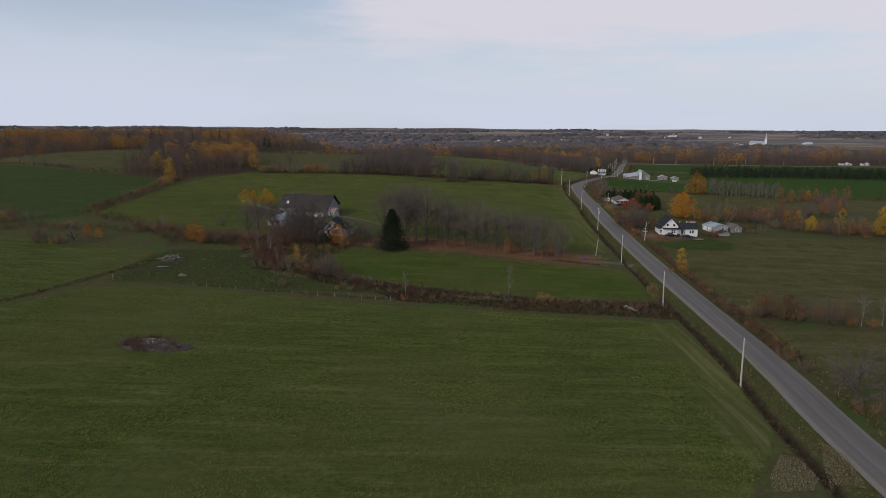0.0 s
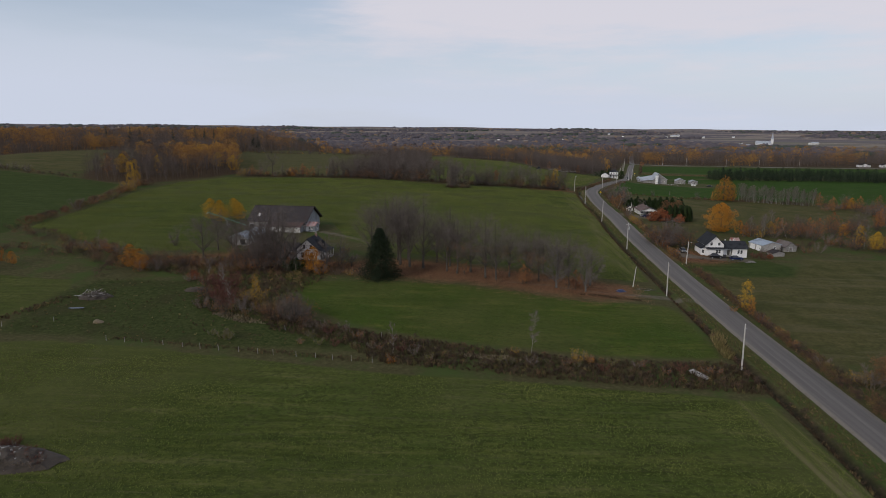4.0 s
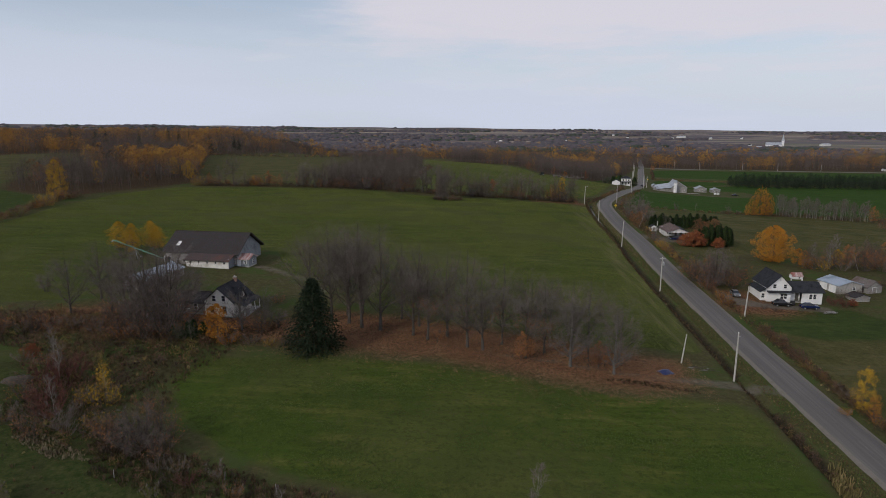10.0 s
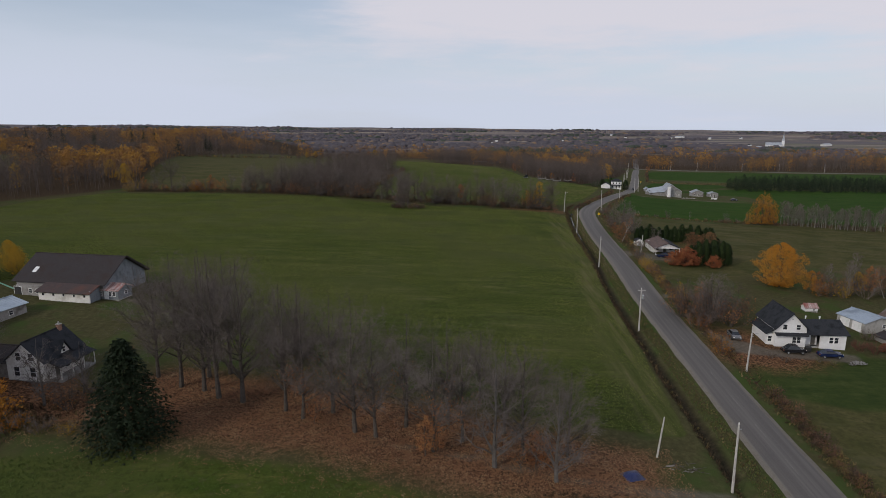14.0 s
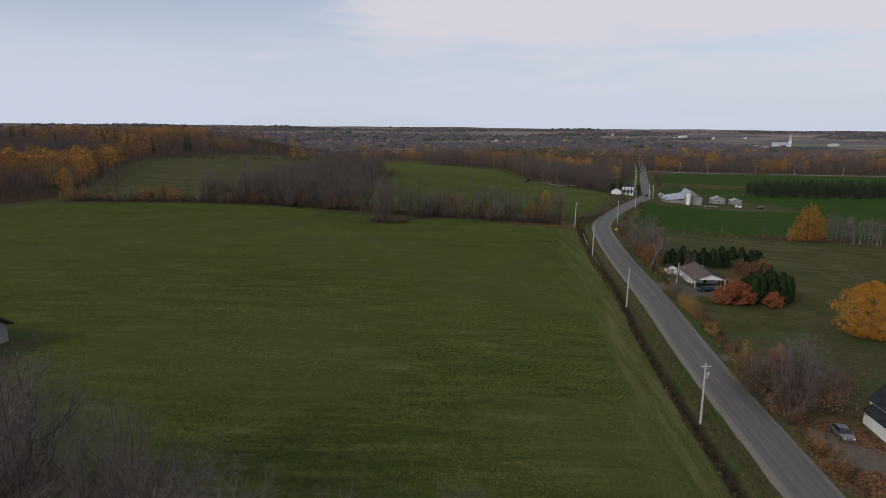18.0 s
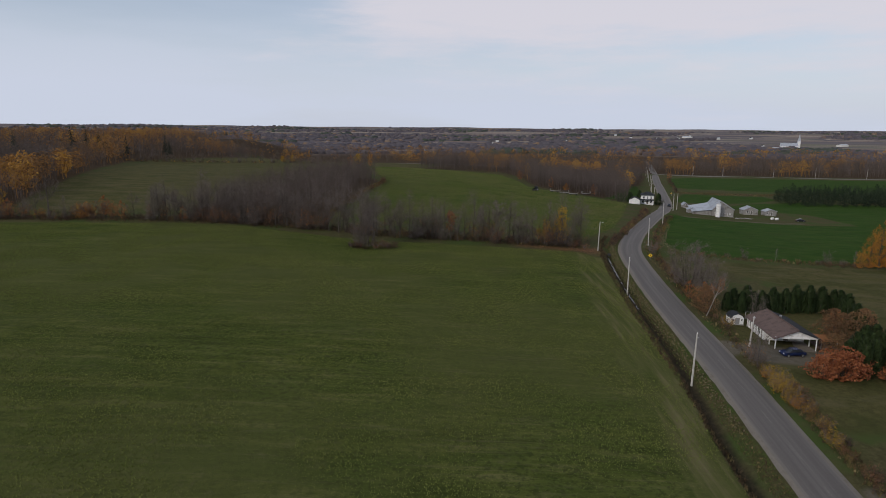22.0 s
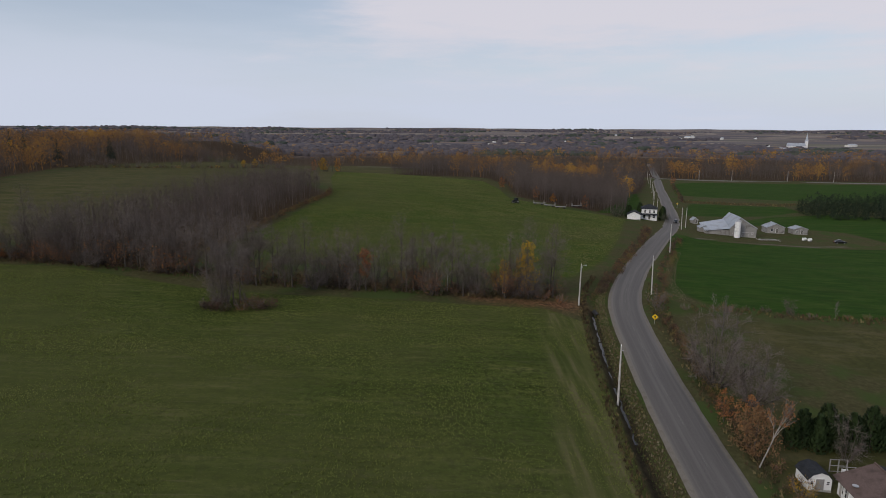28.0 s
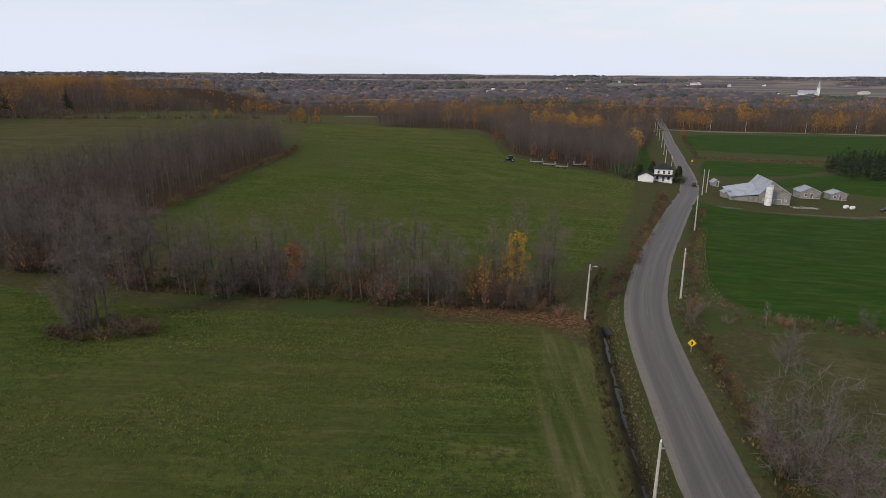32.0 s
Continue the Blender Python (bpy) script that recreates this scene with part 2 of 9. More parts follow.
DARK_ROOF = surface("dark_roof", (0.026, 0.023, 0.024), (0.060, 0.053, 0.054), 1.5, 0.9, stain=(0.042, 0.032, 0.030), bump=0.5, spec=0.15)
SLATE_ROOF = surface("charcoal_shingles", (0.020, 0.022, 0.026), (0.044, 0.047, 0.053), 2.5, 0.9, bump=0.5, spec=0.15)
RUST_DARK = surface("dark_rusty_sheet", (0.030, 0.020, 0.019), (0.070, 0.046, 0.042), 0.9, 0.85, 0.0, stain=(0.085, 0.036, 0.026), grain=(4, 0.25, 0.3), bump=0.2)
BROWN_ROOF = surface("brown_shingles", (0.085, 0.055, 0.045), (0.15, 0.10, 0.085), 2.5, 0.85, bump=0.5)
TIN = surface("grey_metal_sheet", (0.34, 0.37, 0.41), (0.50, 0.53, 0.57), 0.8, 0.45, 0.35, stain=(0.30, 0.30, 0.31), grain=(0.3, 6, 0.3), bump=0.15)
BLUE_TIN = surface("pale_blue_sheet", (0.30, 0.36, 0.43), (0.44, 0.50, 0.57), 0.8, 0.45, 0.3, grain=(0.3, 6, 0.3), bump=0.15)
RUST_TIN = surface("rusty_sheet", (0.22, 0.062, 0.045), (0.42, 0.36, 0.34), 0.9, 0.7, 0.1, stain=(0.20, 0.055, 0.035), grain=(4, 0.25, 0.3), bump=0.2)
RUST_STRIPE = surface("red_striped_sheet", (0.24, 0.048, 0.034), (0.56, 0.52, 0.50), 0.8, 0.6, 0.1, stain=(0.26, 0.06, 0.04), grain=(0.06, 1.0, 0.06), bump=0.15)
OLD_ROOF = surface("weathered_roof_boards", (0.085, 0.070, 0.064), (0.20, 0.175, 0.165), 0.9, 0.85, 0.0, stain=(0.11, 0.07, 0.055), grain=(4, 0.25, 0.3), bump=0.3)
CONCRETE = surface("concrete", (0.28, 0.27, 0.255), (0.42, 0.41, 0.385), 2.0, 0.85)
GLASS = surface("window_glass", (0.018, 0.022, 0.028), (0.032, 0.037, 0.045), 1.0, 0.12, bump=0.02)
DOOR = surface("dark_door", (0.07, 0.065, 0.055), (0.13, 0.12, 0.10), 2.0, 0.6, grain=(4, 4, 0.4))
BRICK = surface("chimney_brick", (0.20, 0.11, 0.08), (0.34, 0.2, 0.15), 3.0, 0.9)
STEEL = surface("galvanised_steel", (0.38, 0.39, 0.40), (0.56, 0.57, 0.58), 1.5, 0.4, 0.6, bump=0.1)
GREEN_PAINT = surface("green_paint", (0.06, 0.19, 0.13), (0.12, 0.30, 0.21), 1.5, 0.45, 0.1, bump=0.1)
SIGN_YELLOW = surface("yellow_sign", (0.75, 0.48, 0.01), (0.82, 0.56, 0.02), 2.0, 0.45, bump=0.05)
BLACK = surface("black_rubber_and_shade", (0.012, 0.012, 0.012), (0.03, 0.03, 0.03), 3.0, 0.8)
CAR_BLACK = surface("dark_car_paint", (0.014, 0.015, 0.018), (0.022, 0.023, 0.027), 1.0, 0.22, 0.2, bump=0.02)
CAR_BLUE = surface("blue_car_paint", (0.012, 0.022, 0.075), (0.018, 0.032, 0.10), 1.0, 0.22, 0.2, bump=0.02)
CAR_GREY = surface("grey_car_paint", (0.12, 0.125, 0.13), (0.18, 0.185, 0.19), 1.0, 0.3, 0.3, bump=0.02)
TARP = surface("blue_tarp", (0.008, 0.014, 0.060), (0.015, 0.026, 0.11), 3.0, 0.35, bump=0.6, dist=0.1)
STONE = surface("field_stone", (0.13, 0.125, 0.12), (0.30, 0.29, 0.275), 2.0, 0.9)
EARTH = surface("bare_earth", (0.035, 0.028, 0.022), (0.075, 0.06, 0.045), 2.0, 0.95, bump=0.6)
STRAW = surface("old_straw", (0.10, 0.082, 0.05), (0.20, 0.165, 0.105), 2.5, 0.95, stain=(0.15, 0.11, 0.07), bump=0.8, dist=0.1)


def road_material(name, dark, light):
    m, n, l, b = nodes_of(name)
    uv = n.new("ShaderNodeUVMap")
    tc = n.new("ShaderNodeTexCoord")
    sep = n.new("ShaderNodeSeparateXYZ")
    l.new(uv.outputs["UV"], sep.inputs["Vector"])
    f = noise_of(n, l, tc.outputs["Object"], 6.0, 5.0, 0.7)
    mp = n.new("ShaderNodeMapping")
    mp.inputs["Scale"].default_value = (1.3, 0.02, 1)
    l.new(uv.outputs["UV"], mp.inputs["Vector"])
    g = noise_of(n, l, mp.outputs["Vector"], 1.0, 4.0, 0.6)
    c = ramp_of(n, l, f, ((0.3, dark), (0.7, light)))
    c = mixc(n, l, smooth(n, l, g, 0.4, 0.7), c, tuple(v * 1.12 for v in light))
    off = calc(n, l, "ABSOLUTE", sep.outputs["X"])
    wheel = calc(n, l, "ABSOLUTE", calc(n, l, "SUBTRACT", off, 1.6))
    c = mixc(n, l, calc(n, l, "MULTIPLY", calc(n, l, "SUBTRACT", 1.0, smooth(n, l, wheel, 0.1, 0.8)), 0.2), c, tuple(v * 0.72 for v in dark))
    # worn centre dashes
    at_dash = calc(n, l, "GREATER_THAN", calc(n, l, "FRACT", calc(n, l, "MULTIPLY", sep.outputs["Y"], 0.11)), 0.62)
    mid = calc(n, l, "SUBTRACT", 1.0, smooth(n, l, off, 0.05, 0.14))
    c = mixc(n, l, calc(n, l, "MULTIPLY", calc(n, l, "MULTIPLY", mid, at_dash), calc(n, l, "MULTIPLY", smooth(n, l, f, 0.40, 0.65), 0.34)), c, (0.24, 0.23, 0.21))
    # dust and grit along both edges
    grit = calc(n, l, "ADD", off, calc(n, l, "MULTIPLY", calc(n, l, "SUBTRACT", g, 0.5), 0.9))
    c = mixc(n, l, calc(n, l, "MULTIPLY", smooth(n, l, grit, 2.55, 3.15), 0.55), c, (0.185, 0.165, 0.140))
    l.new(c, b.inputs["Base Color"])
    b.inputs["Roughness"].default_value = 0.9
    bumped(n, l, b, f, 0.3, 0.02)
    return m


ASPHALT = road_material("asphalt", (0.078, 0.070, 0.064), (0.114, 0.103, 0.094))
GRAVEL = surface("gravel", (0.12, 0.105, 0.085), (0.20, 0.18, 0.15), 3.0, 0.95, stain=(0.13, 0.11, 0.085), bump=0.6)


def ground_material():
    """Rough grass, with hay fields, green crops, stubble, leaf litter, bare tracks and wood floor laid in by the field plan."""
    m, n, l, b = nodes_of("ground")
    tc = n.new("ShaderNodeTexCoord")
    obj = tc.outputs["Object"]

    def stretched(rot, scale):
        mp = n.new("ShaderNodeMapping")
        mp.inputs["Rotation"].default_value, mp.inputs["Scale"].default_value = (0, 0, radians(rot)), scale
        l.new(obj, mp.inputs["Vector"])
        return mp.outputs["Vector"]

    def layer(key, edge, ragged=1.6):
        at = n.new("ShaderNodeAttribute")
        at.attribute_name = key
        v = calc(n, l, "ADD", at.outputs["Fac"], calc(n, l, "MULTIPLY", calc(n, l, "SUBTRACT", ragg, 0.5), ragged))
        return smooth(n, l, v, -edge, edge)

    ragg = noise_of(n, l, obj, 0.22, 4.0, 0.65)
    fine = noise_of(n, l, obj, 1.1, 7.0, 0.78)
    mid = noise_of(n, l, obj, 0.11, 4.0, 0.6)
    wide = noise_of(n, l, obj, 0.018, 3.0, 0.5)
    rows = noise_of(n, l, stretched(4.0, (0.055, 0.46, 1.0)), 1.0, 6.0, 0.72)
    rows2 = noise_of(n, l, stretched(2.5, (0.012, 0.22, 1.0)), 1.0, 3.0, 0.6)
    along = noise_of(n, l, stretched(6.0, (0.6, 0.03, 1.0)), 1.0, 3.0, 0.6)
    # rough grass and weeds
    c = ramp_of(n, l, fine, ((0.25, (0.037, 0.037, 0.017)), (0.55, (0.073, 0.068, 0.031)), (0.8, (0.128, 0.107, 0.055))))
    c = mixc(n, l, smooth(n, l, mid, 0.45, 0.66), c, (0.052, 0.073, 0.022))
    # wood floor
    floor = ramp_of(n, l, fine, ((0.3, (0.035, 0.026, 0.018)), (0.7, (0.085, 0.058, 0.034))))
    c = mixc(n, l, layer("woodfloor", 3.0, 4.0), c, floor)
    # far country: woods and fields, distance haze mixed into their pale bluish-grey colours
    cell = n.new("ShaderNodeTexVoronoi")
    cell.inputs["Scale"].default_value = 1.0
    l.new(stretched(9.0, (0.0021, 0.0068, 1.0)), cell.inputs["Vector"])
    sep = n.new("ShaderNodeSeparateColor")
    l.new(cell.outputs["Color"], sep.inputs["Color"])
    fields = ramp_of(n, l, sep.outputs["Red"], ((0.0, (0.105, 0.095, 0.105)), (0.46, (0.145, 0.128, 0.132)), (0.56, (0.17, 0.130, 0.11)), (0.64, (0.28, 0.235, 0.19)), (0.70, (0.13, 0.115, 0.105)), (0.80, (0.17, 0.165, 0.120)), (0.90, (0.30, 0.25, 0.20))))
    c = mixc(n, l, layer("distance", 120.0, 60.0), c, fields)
    # hay fields
    hay = ramp_of(n, l, rows, ((0.36, (0.042, 0.055, 0.013)), (0.48, (0.062, 0.077, 0.018)), (0.56, (0.081, 0.094, 0.024)), (0.66, (0.114, 0.115, 0.041))))
    hay = mixc(n, l, calc(n, l, "MULTIPLY", smooth(n, l, rows2, 0.42, 0.60), 0.45), hay, (0.049, 0.072, 0.016))
    hay = mixc(n, l, calc(n, l, "MULTIPLY", smooth(n, l, fine, 0.45, 0.60), 0.7), hay, (0.030, 0.040, 0.013))
    hay = mixc(n, l, calc(n, l, "MULTIPLY", smooth(n, l, wide, 0.42, 0.6), 0.5), hay, (0.077, 0.081, 0.028))
    thin = noise_of(n, l, stretched(3.2, (0.06, 1.7, 1.0)), 1.0, 6.0, 0.75)
    hay = mixc(n, l, calc(n, l, "MULTIPLY", smooth(n, l, thin, 0.54, 0.68), 0.42), hay, (0.118, 0.104, 0.056))
    tuft = noise_of(n, l, obj, 0.42, 6.0, 0.8)
    hay = mixc(n, l, calc(n, l, "MULTIPLY", smooth(n, l, tuft, 0.54, 0.66), 0.40), hay, (0.092, 0.089, 0.039))
    hay = mixc(n, l, calc(n, l, "MULTIPLY", smooth(n, l, calc(n, l, "SUBTRACT", 1.0, tuft), 0.54, 0.66), 0.2), hay, (0.034, 0.050, 0.010))
    c = mixc(n, l, layer("hay", 0.5, 1.0), c, hay)
    edge = n.new("ShaderNodeAttribute")
    edge.attribute_name = "headland"
    head = ramp_of(n, l, along, ((0.34, (0.050, 0.063, 0.018)), (0.52, (0.089, 0.091, 0.034)), (0.68, (0.153, 0.132, 0.071))))
    c = mixc(n, l, calc(n, l, "MULTIPLY", smooth(n, l, edge.outputs["Fac"], 0.0, 6.0), 0.75), c, head)
    # brown-green stubble and pasture
    stub = ramp_of(n, l, calc(n, l, "ADD", calc(n, l, "MULTIPLY", rows, 0.35), calc(n, l, "MULTIPLY", tuft, 0.65)), ((0.3, (0.055, 0.054, 0.020)), (0.55, (0.087, 0.080, 0.032)), (0.8, (0.136, 0.112, 0.053))))
    stub = mixc(n, l, calc(n, l, "MULTIPLY", smooth(n, l, mid, 0.42, 0.66), 0.8), stub, (0.050, 0.056, 0.019))
    stub = mixc(n, l, calc(n, l, "MULTIPLY", smooth(n, l, fine, 0.47, 0.58), 0.5), stub, (0.040, 0.042, 0.018))
    stub = mixc(n, l, calc(n, l, "MULTIPLY", smooth(n, l, rows2, 0.5, 0.6), 0.22), stub, (0.130, 0.110, 0.066))
    c = mixc(n, l, layer("stubble", 2.0, 3.0), c, stub)
    past = ramp_of(n, l, fine, ((0.36, (0.024, 0.036, 0.011)), (0.52, (0.044, 0.055, 0.018)), (0.66, (0.072, 0.072, 0.030))))
    past = mixc(n, l, calc(n, l, "MULTIPLY", smooth(n, l, mid, 0.44, 0.66), 0.5), past, (0.044, 0.038, 0.020))
    c = mixc(n, l, layer("pasture", 2.0, 3.0), c, past)
    # green crop and lawns
    lush = ramp_of(n, l, rows, ((0.36, (0.020, 0.049, 0.009)), (0.52, (0.031, 0.067, 0.011)), (0.66, (0.052, 0.081, 0.018))))
    lush = mixc(n, l, calc(n, l, "MULTIPLY", smooth(n, l, mid, 0.45, 0.7), 0.6), lush, (0.038, 0.059, 0.015))
    lush = mixc(n, l, calc(n, l, "MULTIPLY", smooth(n, l, fine, 0.35, 0.75), 0.4), lush, (0.022, 0.040, 0.009))
    c = mixc(n, l, layer("crop", 1.5), c, lush)
    mead = ramp_of(n, l, rows, ((0.36, (0.042, 0.062, 0.012)), (0.52, (0.067, 0.087, 0.018)), (0.66, (0.112, 0.114, 0.030))))
    mead = mixc(n, l, calc(n, l, "MULTIPLY", smooth(n, l, mid, 0.42, 0.62), 0.8), mead, (0.045, 0.074, 0.013))
    mead = mixc(n, l, calc(n, l, "MULTIPLY", smooth(n, l, wide, 0.42, 0.6), 0.7), mead, (0.075, 0.082, 0.026))
    mead = mixc(n, l, calc(n, l, "MULTIPLY", smooth(n, l, fine, 0.47, 0.60), 0.5), mead, (0.024, 0.036, 0.010))
    speck = noise_of(n, l, obj, 0.55, 6.0, 0.75)
    mead = mixc(n, l, calc(n, l, "MULTIPLY", smooth(n, l, speck, 0.55, 0.68), 0.5), mead, (0.115, 0.105, 0.045))
    c = mixc(n, l, layer("meadow", 1.5), c, mead)
    after = ramp_of(n, l, calc(n, l, "ADD", calc(n, l, "MULTIPLY", rows, 0.5), calc(n, l, "MULTIPLY", tuft, 0.5)), ((0.36, (0.026, 0.042, 0.013)), (0.52, (0.042, 0.058, 0.017)), (0.66, (0.068, 0.078, 0.028))))
    c = mixc(n, l, layer("aftermath", 1.2), c, after)
    # dark mud along the ditch
    mud = ramp_of(n, l, fine, ((0.35, (0.016, 0.013, 0.010)), (0.65, (0.045, 0.036, 0.024))))
    c = mixc(n, l, calc(n, l, "MULTIPLY", layer("ditch", 0.6, 1.2), 0.9), c, mud)
    # fallen leaves
    leaf = n.new("ShaderNodeTexVoronoi")
    leaf.inputs["Scale"].default_value = 3.5
    l.new(obj, leaf.inputs["Vector"])
    sp2 = n.new("ShaderNodeSeparateColor")
    l.new(leaf.outputs["Color"], sp2.inputs["Color"])
    lit = ramp_of(n, l, sp2.outputs["Red"], ((0.1, (0.059, 0.031, 0.020)), (0.5, (0.129, 0.060, 0.035)), (0.85, (0.229, 0.118, 0.063))))
    at = n.new("ShaderNodeAttribute")
    at.attribute_name = "litter"
    here = calc(n, l, "ADD", at.outputs["Fac"], calc(n, l, "MULTIPLY", calc(n, l, "SUBTRACT", fine, 0.5), 9.0))
    here = calc(n, l, "ADD", here, calc(n, l, "MULTIPLY", calc(n, l, "SUBTRACT", ragg, 0.5), 6.0))
    c = mixc(n, l, calc(n, l, "MULTIPLY", smooth(n, l, here, -4.0, 3.5), 0.9), c, lit)
    # bare tracks
    bare = ramp_of(n, l, fine, ((0.3, (0.085, 0.072, 0.055)), (0.7, (0.17, 0.15, 0.12))))
    c = mixc(n, l, calc(n, l, "MULTIPLY", layer("bare", 0.8, 1.4), 0.85), c, bare)
    l.new(c, b.inputs["Base Color"])
    b.inputs["Roughness"].default_value = 0.95
    b.inputs["Specular IOR Level"].default_value = 0.02
    bumped(n, l, b, calc(n, l, "ADD", fine, calc(n, l, "MULTIPLY", tuft, 0.8)), 0.6, 0.25)
    return m


GROUND = ground_material()
WATER, _n, _l, _b = nodes_of("ditch_water")
_b.inputs["Base Color"].default_value, _b.inputs["Roughness"].default_value = (0.012, 0.013, 0.013, 1), 0.22
_b.inputs["Specular IOR Level"].default_value = 0.3
bumped(_n, _l, _b, noise_of(_n, _l, _n.new("ShaderNodeTexCoord").outputs["Object"], 1.5), 0.15, 0.02)

# ---- the lie of the land ----
HILLS = [
    (7.87, 3.6, 2.11, 5.21, 5.95, 0.97), (11.03, 0.06, -1.36, -2.21, -1.39, 0.43), (7.55, 1.3, 7.78, 0.88, -0.14, 4.0),
    (4.94, -1.07, 7.16, -0.71, 2.75, 2.01), (20.96, -0.86, 6.88, 0.06, 3.43, -1.83), (17.54, -6.87, 19.56, 3.35, -7.53, 9.14),
    (24.2, -2.1, 9.07, 3.8, 0.27, -0.3)]
HILL_X, HILL_Y = (-300, -150, -30, 70, 170, 320), (0, 120, 240, 360, 480, 620, 860)


def ramp01(v, a, b):
    v = np.clip((v - a) / (b - a), 0, 1)
    return v * v * (3 - 2 * v)


def land(x, y):
    """Height of the open land, before road and ditches."""
    x, y = np.asarray(x, float), np.asarray(y, float)
    z = np.full(np.broadcast(x, y).shape, -10.0)
    for cy, line in zip(HILL_Y, HILLS):
        for cx, a in zip(HILL_X, line):
            z = z + a * np.exp(-((x - cx) ** 2 + (y - cy) ** 2) / (2 * 130.0 ** 2))
    r = np.hypot(x - 50, y - 300) + 1e-6
    s = np.clip((x - 50) / r, -0.75, 0.75)
    far = ramp01(r, 1500, 4300) * (39 - 38 * s)
    roll = ramp01(r, 900, 1600) * 5 * (np.sin(x / 310 + 1.0) * np.cos(y / 270) + 0.6 * np.sin(x / 150 + y / 190))
    rise = ramp01(-x, 215, 310) * ramp01(y, 570, 690) * (1 - ramp01(r, 900, 1400))
    z = z + np.maximum(0, 27 - z) * rise
    return z + far + roll


def spline(pts, step):
    """A smooth line through plan points, as an array of points every step metres."""
    p = np.array([(2 * a - b) for a, b in [(np.array(pts[0]), np.array(pts[1]))]] + [np.array(q) for q in pts] + [2 * np.array(pts[-1]) - np.array(pts[-2])], float)
    out = []
    for i in range(1, len(p) - 2):
        k = max(2, int(np.linalg.norm(p[i + 1] - p[i]) / step))
        for t in np.arange(k) / k:
            out.append(0.5 * (2 * p[i] + (p[i + 1] - p[i - 1]) * t + (2 * p[i - 1] - 5 * p[i] + 4 * p[i + 1] - p[i + 2]) * t * t
                              + (3 * p[i] - p[i - 1] - 3 * p[i + 1] + p[i + 2]) * t ** 3))
    return np.array(out + [p[-2]])


ROAD = spline([(34, -260), (49.6, -40), (59.6, 70), (63.9, 103), (66.6, 130), (71.1, 206), (73.0, 236), (75.3, 270), (78.7, 304), (81.6, 340), (84.8, 368), (90.0, 398),
               (100, 425), (112, 451), (132, 493), (147.5, 525), (164, 567), (199, 672), (233, 778), (274, 902), (300, 985), (360, 1180)], 2.5)
CROSS = spline([(-60, 1010), (120, 935), (273, 897), (330, 880), (395, 869), (480, 852), (700, 830), (1000, 815)], 6.0)


def line_near(x, y, line):
    """Distance to a line, side (left of it positive) and the index of its nearest point."""
    x, y = np.atleast_1d(x).astype(float), np.atleast_1d(y).astype(float)
    best, side, near = np.full(x.shape, 1e9), np.zeros(x.shape), np.zeros(x.shape, int)
    seg = np.diff(line, axis=0)
    for i, (p, d) in enumerate(zip(line[:-1], seg)):
        t = np.clip(((x - p[0]) * d[0] + (y - p[1]) * d[1]) / (d @ d), 0, 1)
        ex, ey = x - p[0] - t * d[0], y - p[1] - t * d[1]
        q = np.hypot(ex, ey)
        k = q < best
        best[k], near[k] = q[k], i
        side[k] = np.sign(d[0] * ey - d[1] * ex)[k]
    return best, side, near


def ditch_off(y):
    """How far the field ditch lies from the road's middle: it draws in towards the bend."""
    return 8.6 - 1.5 * ramp01(np.asarray(y, float), 282, 322)


def height(x, y):
    """Height of the finished ground: the road bed lies smooth, with a ditch on either side."""
    shape = np.broadcast(np.asarray(x, float), np.asarray(y, float)).shape
    x, y = (np.broadcast_to(np.asarray(v, float), shape).ravel() for v in (x, y))
    z = land(x, y)
    k = (np.abs(x - 110) < 330) & (y > -270) & (y < 1200)
    if k.any():
        d, side, near = line_near(x[k], y[k], ROAD)
        bed = land(ROAD[near, 0], ROAD[near, 1]) + 0.25
        w = 1 - ramp01(d, 4.3, 9.8)
        zz = z[k] * (1 - w) + bed * w
        left = np.where(side > 0, 1.0, 0.55)
        stop = ramp01(y[k], 40, 70) * (1 - ramp01(y[k], 395, 425))
        zz = zz - 1.0 * left * stop * np.exp(-((d - np.where(side > 0, ditch_off(y[k]), 7.6)) / 0.95) ** 2)
        z[k] = zz
    k = (y > 780) & (y < 1050) & (x > -80) & (x < 1020)
    if k.any():
        d, side, near = line_near(x[k], y[k], CROSS)
        w = 1 - ramp01(d, 4.0, 12.0)
        z[k] = z[k] * (1 - w) + (land(CROSS[near, 0], CROSS[near, 1]) + 0.3) * w
    return z.reshape(shape)


def hz(x, y):
    return float(height(x, y))


def inside(x, y, poly):
    """Signed distance to a plan polygon, positive inside."""
    p = np.array(poly, float)
    best, odd = np.full(x.shape, 1e9), np.zeros(x.shape, bool)
    for a, b in zip(p, np.roll(p, -1, 0)):
        d = b - a
        t = np.clip(((x - a[0]) * d[0] + (y - a[1]) * d[1]) / (d @ d), 0, 1)
        best = np.minimum(best, np.hypot(x - a[0] - t * d[0], y - a[1] - t * d[1]))
        if a[1] != b[1]:
            odd ^= ((a[1] > y) != (b[1] > y)) & (x < d[0] * (y - a[1]) / d[1] + a[0])
    return np.where(odd, best, -best)


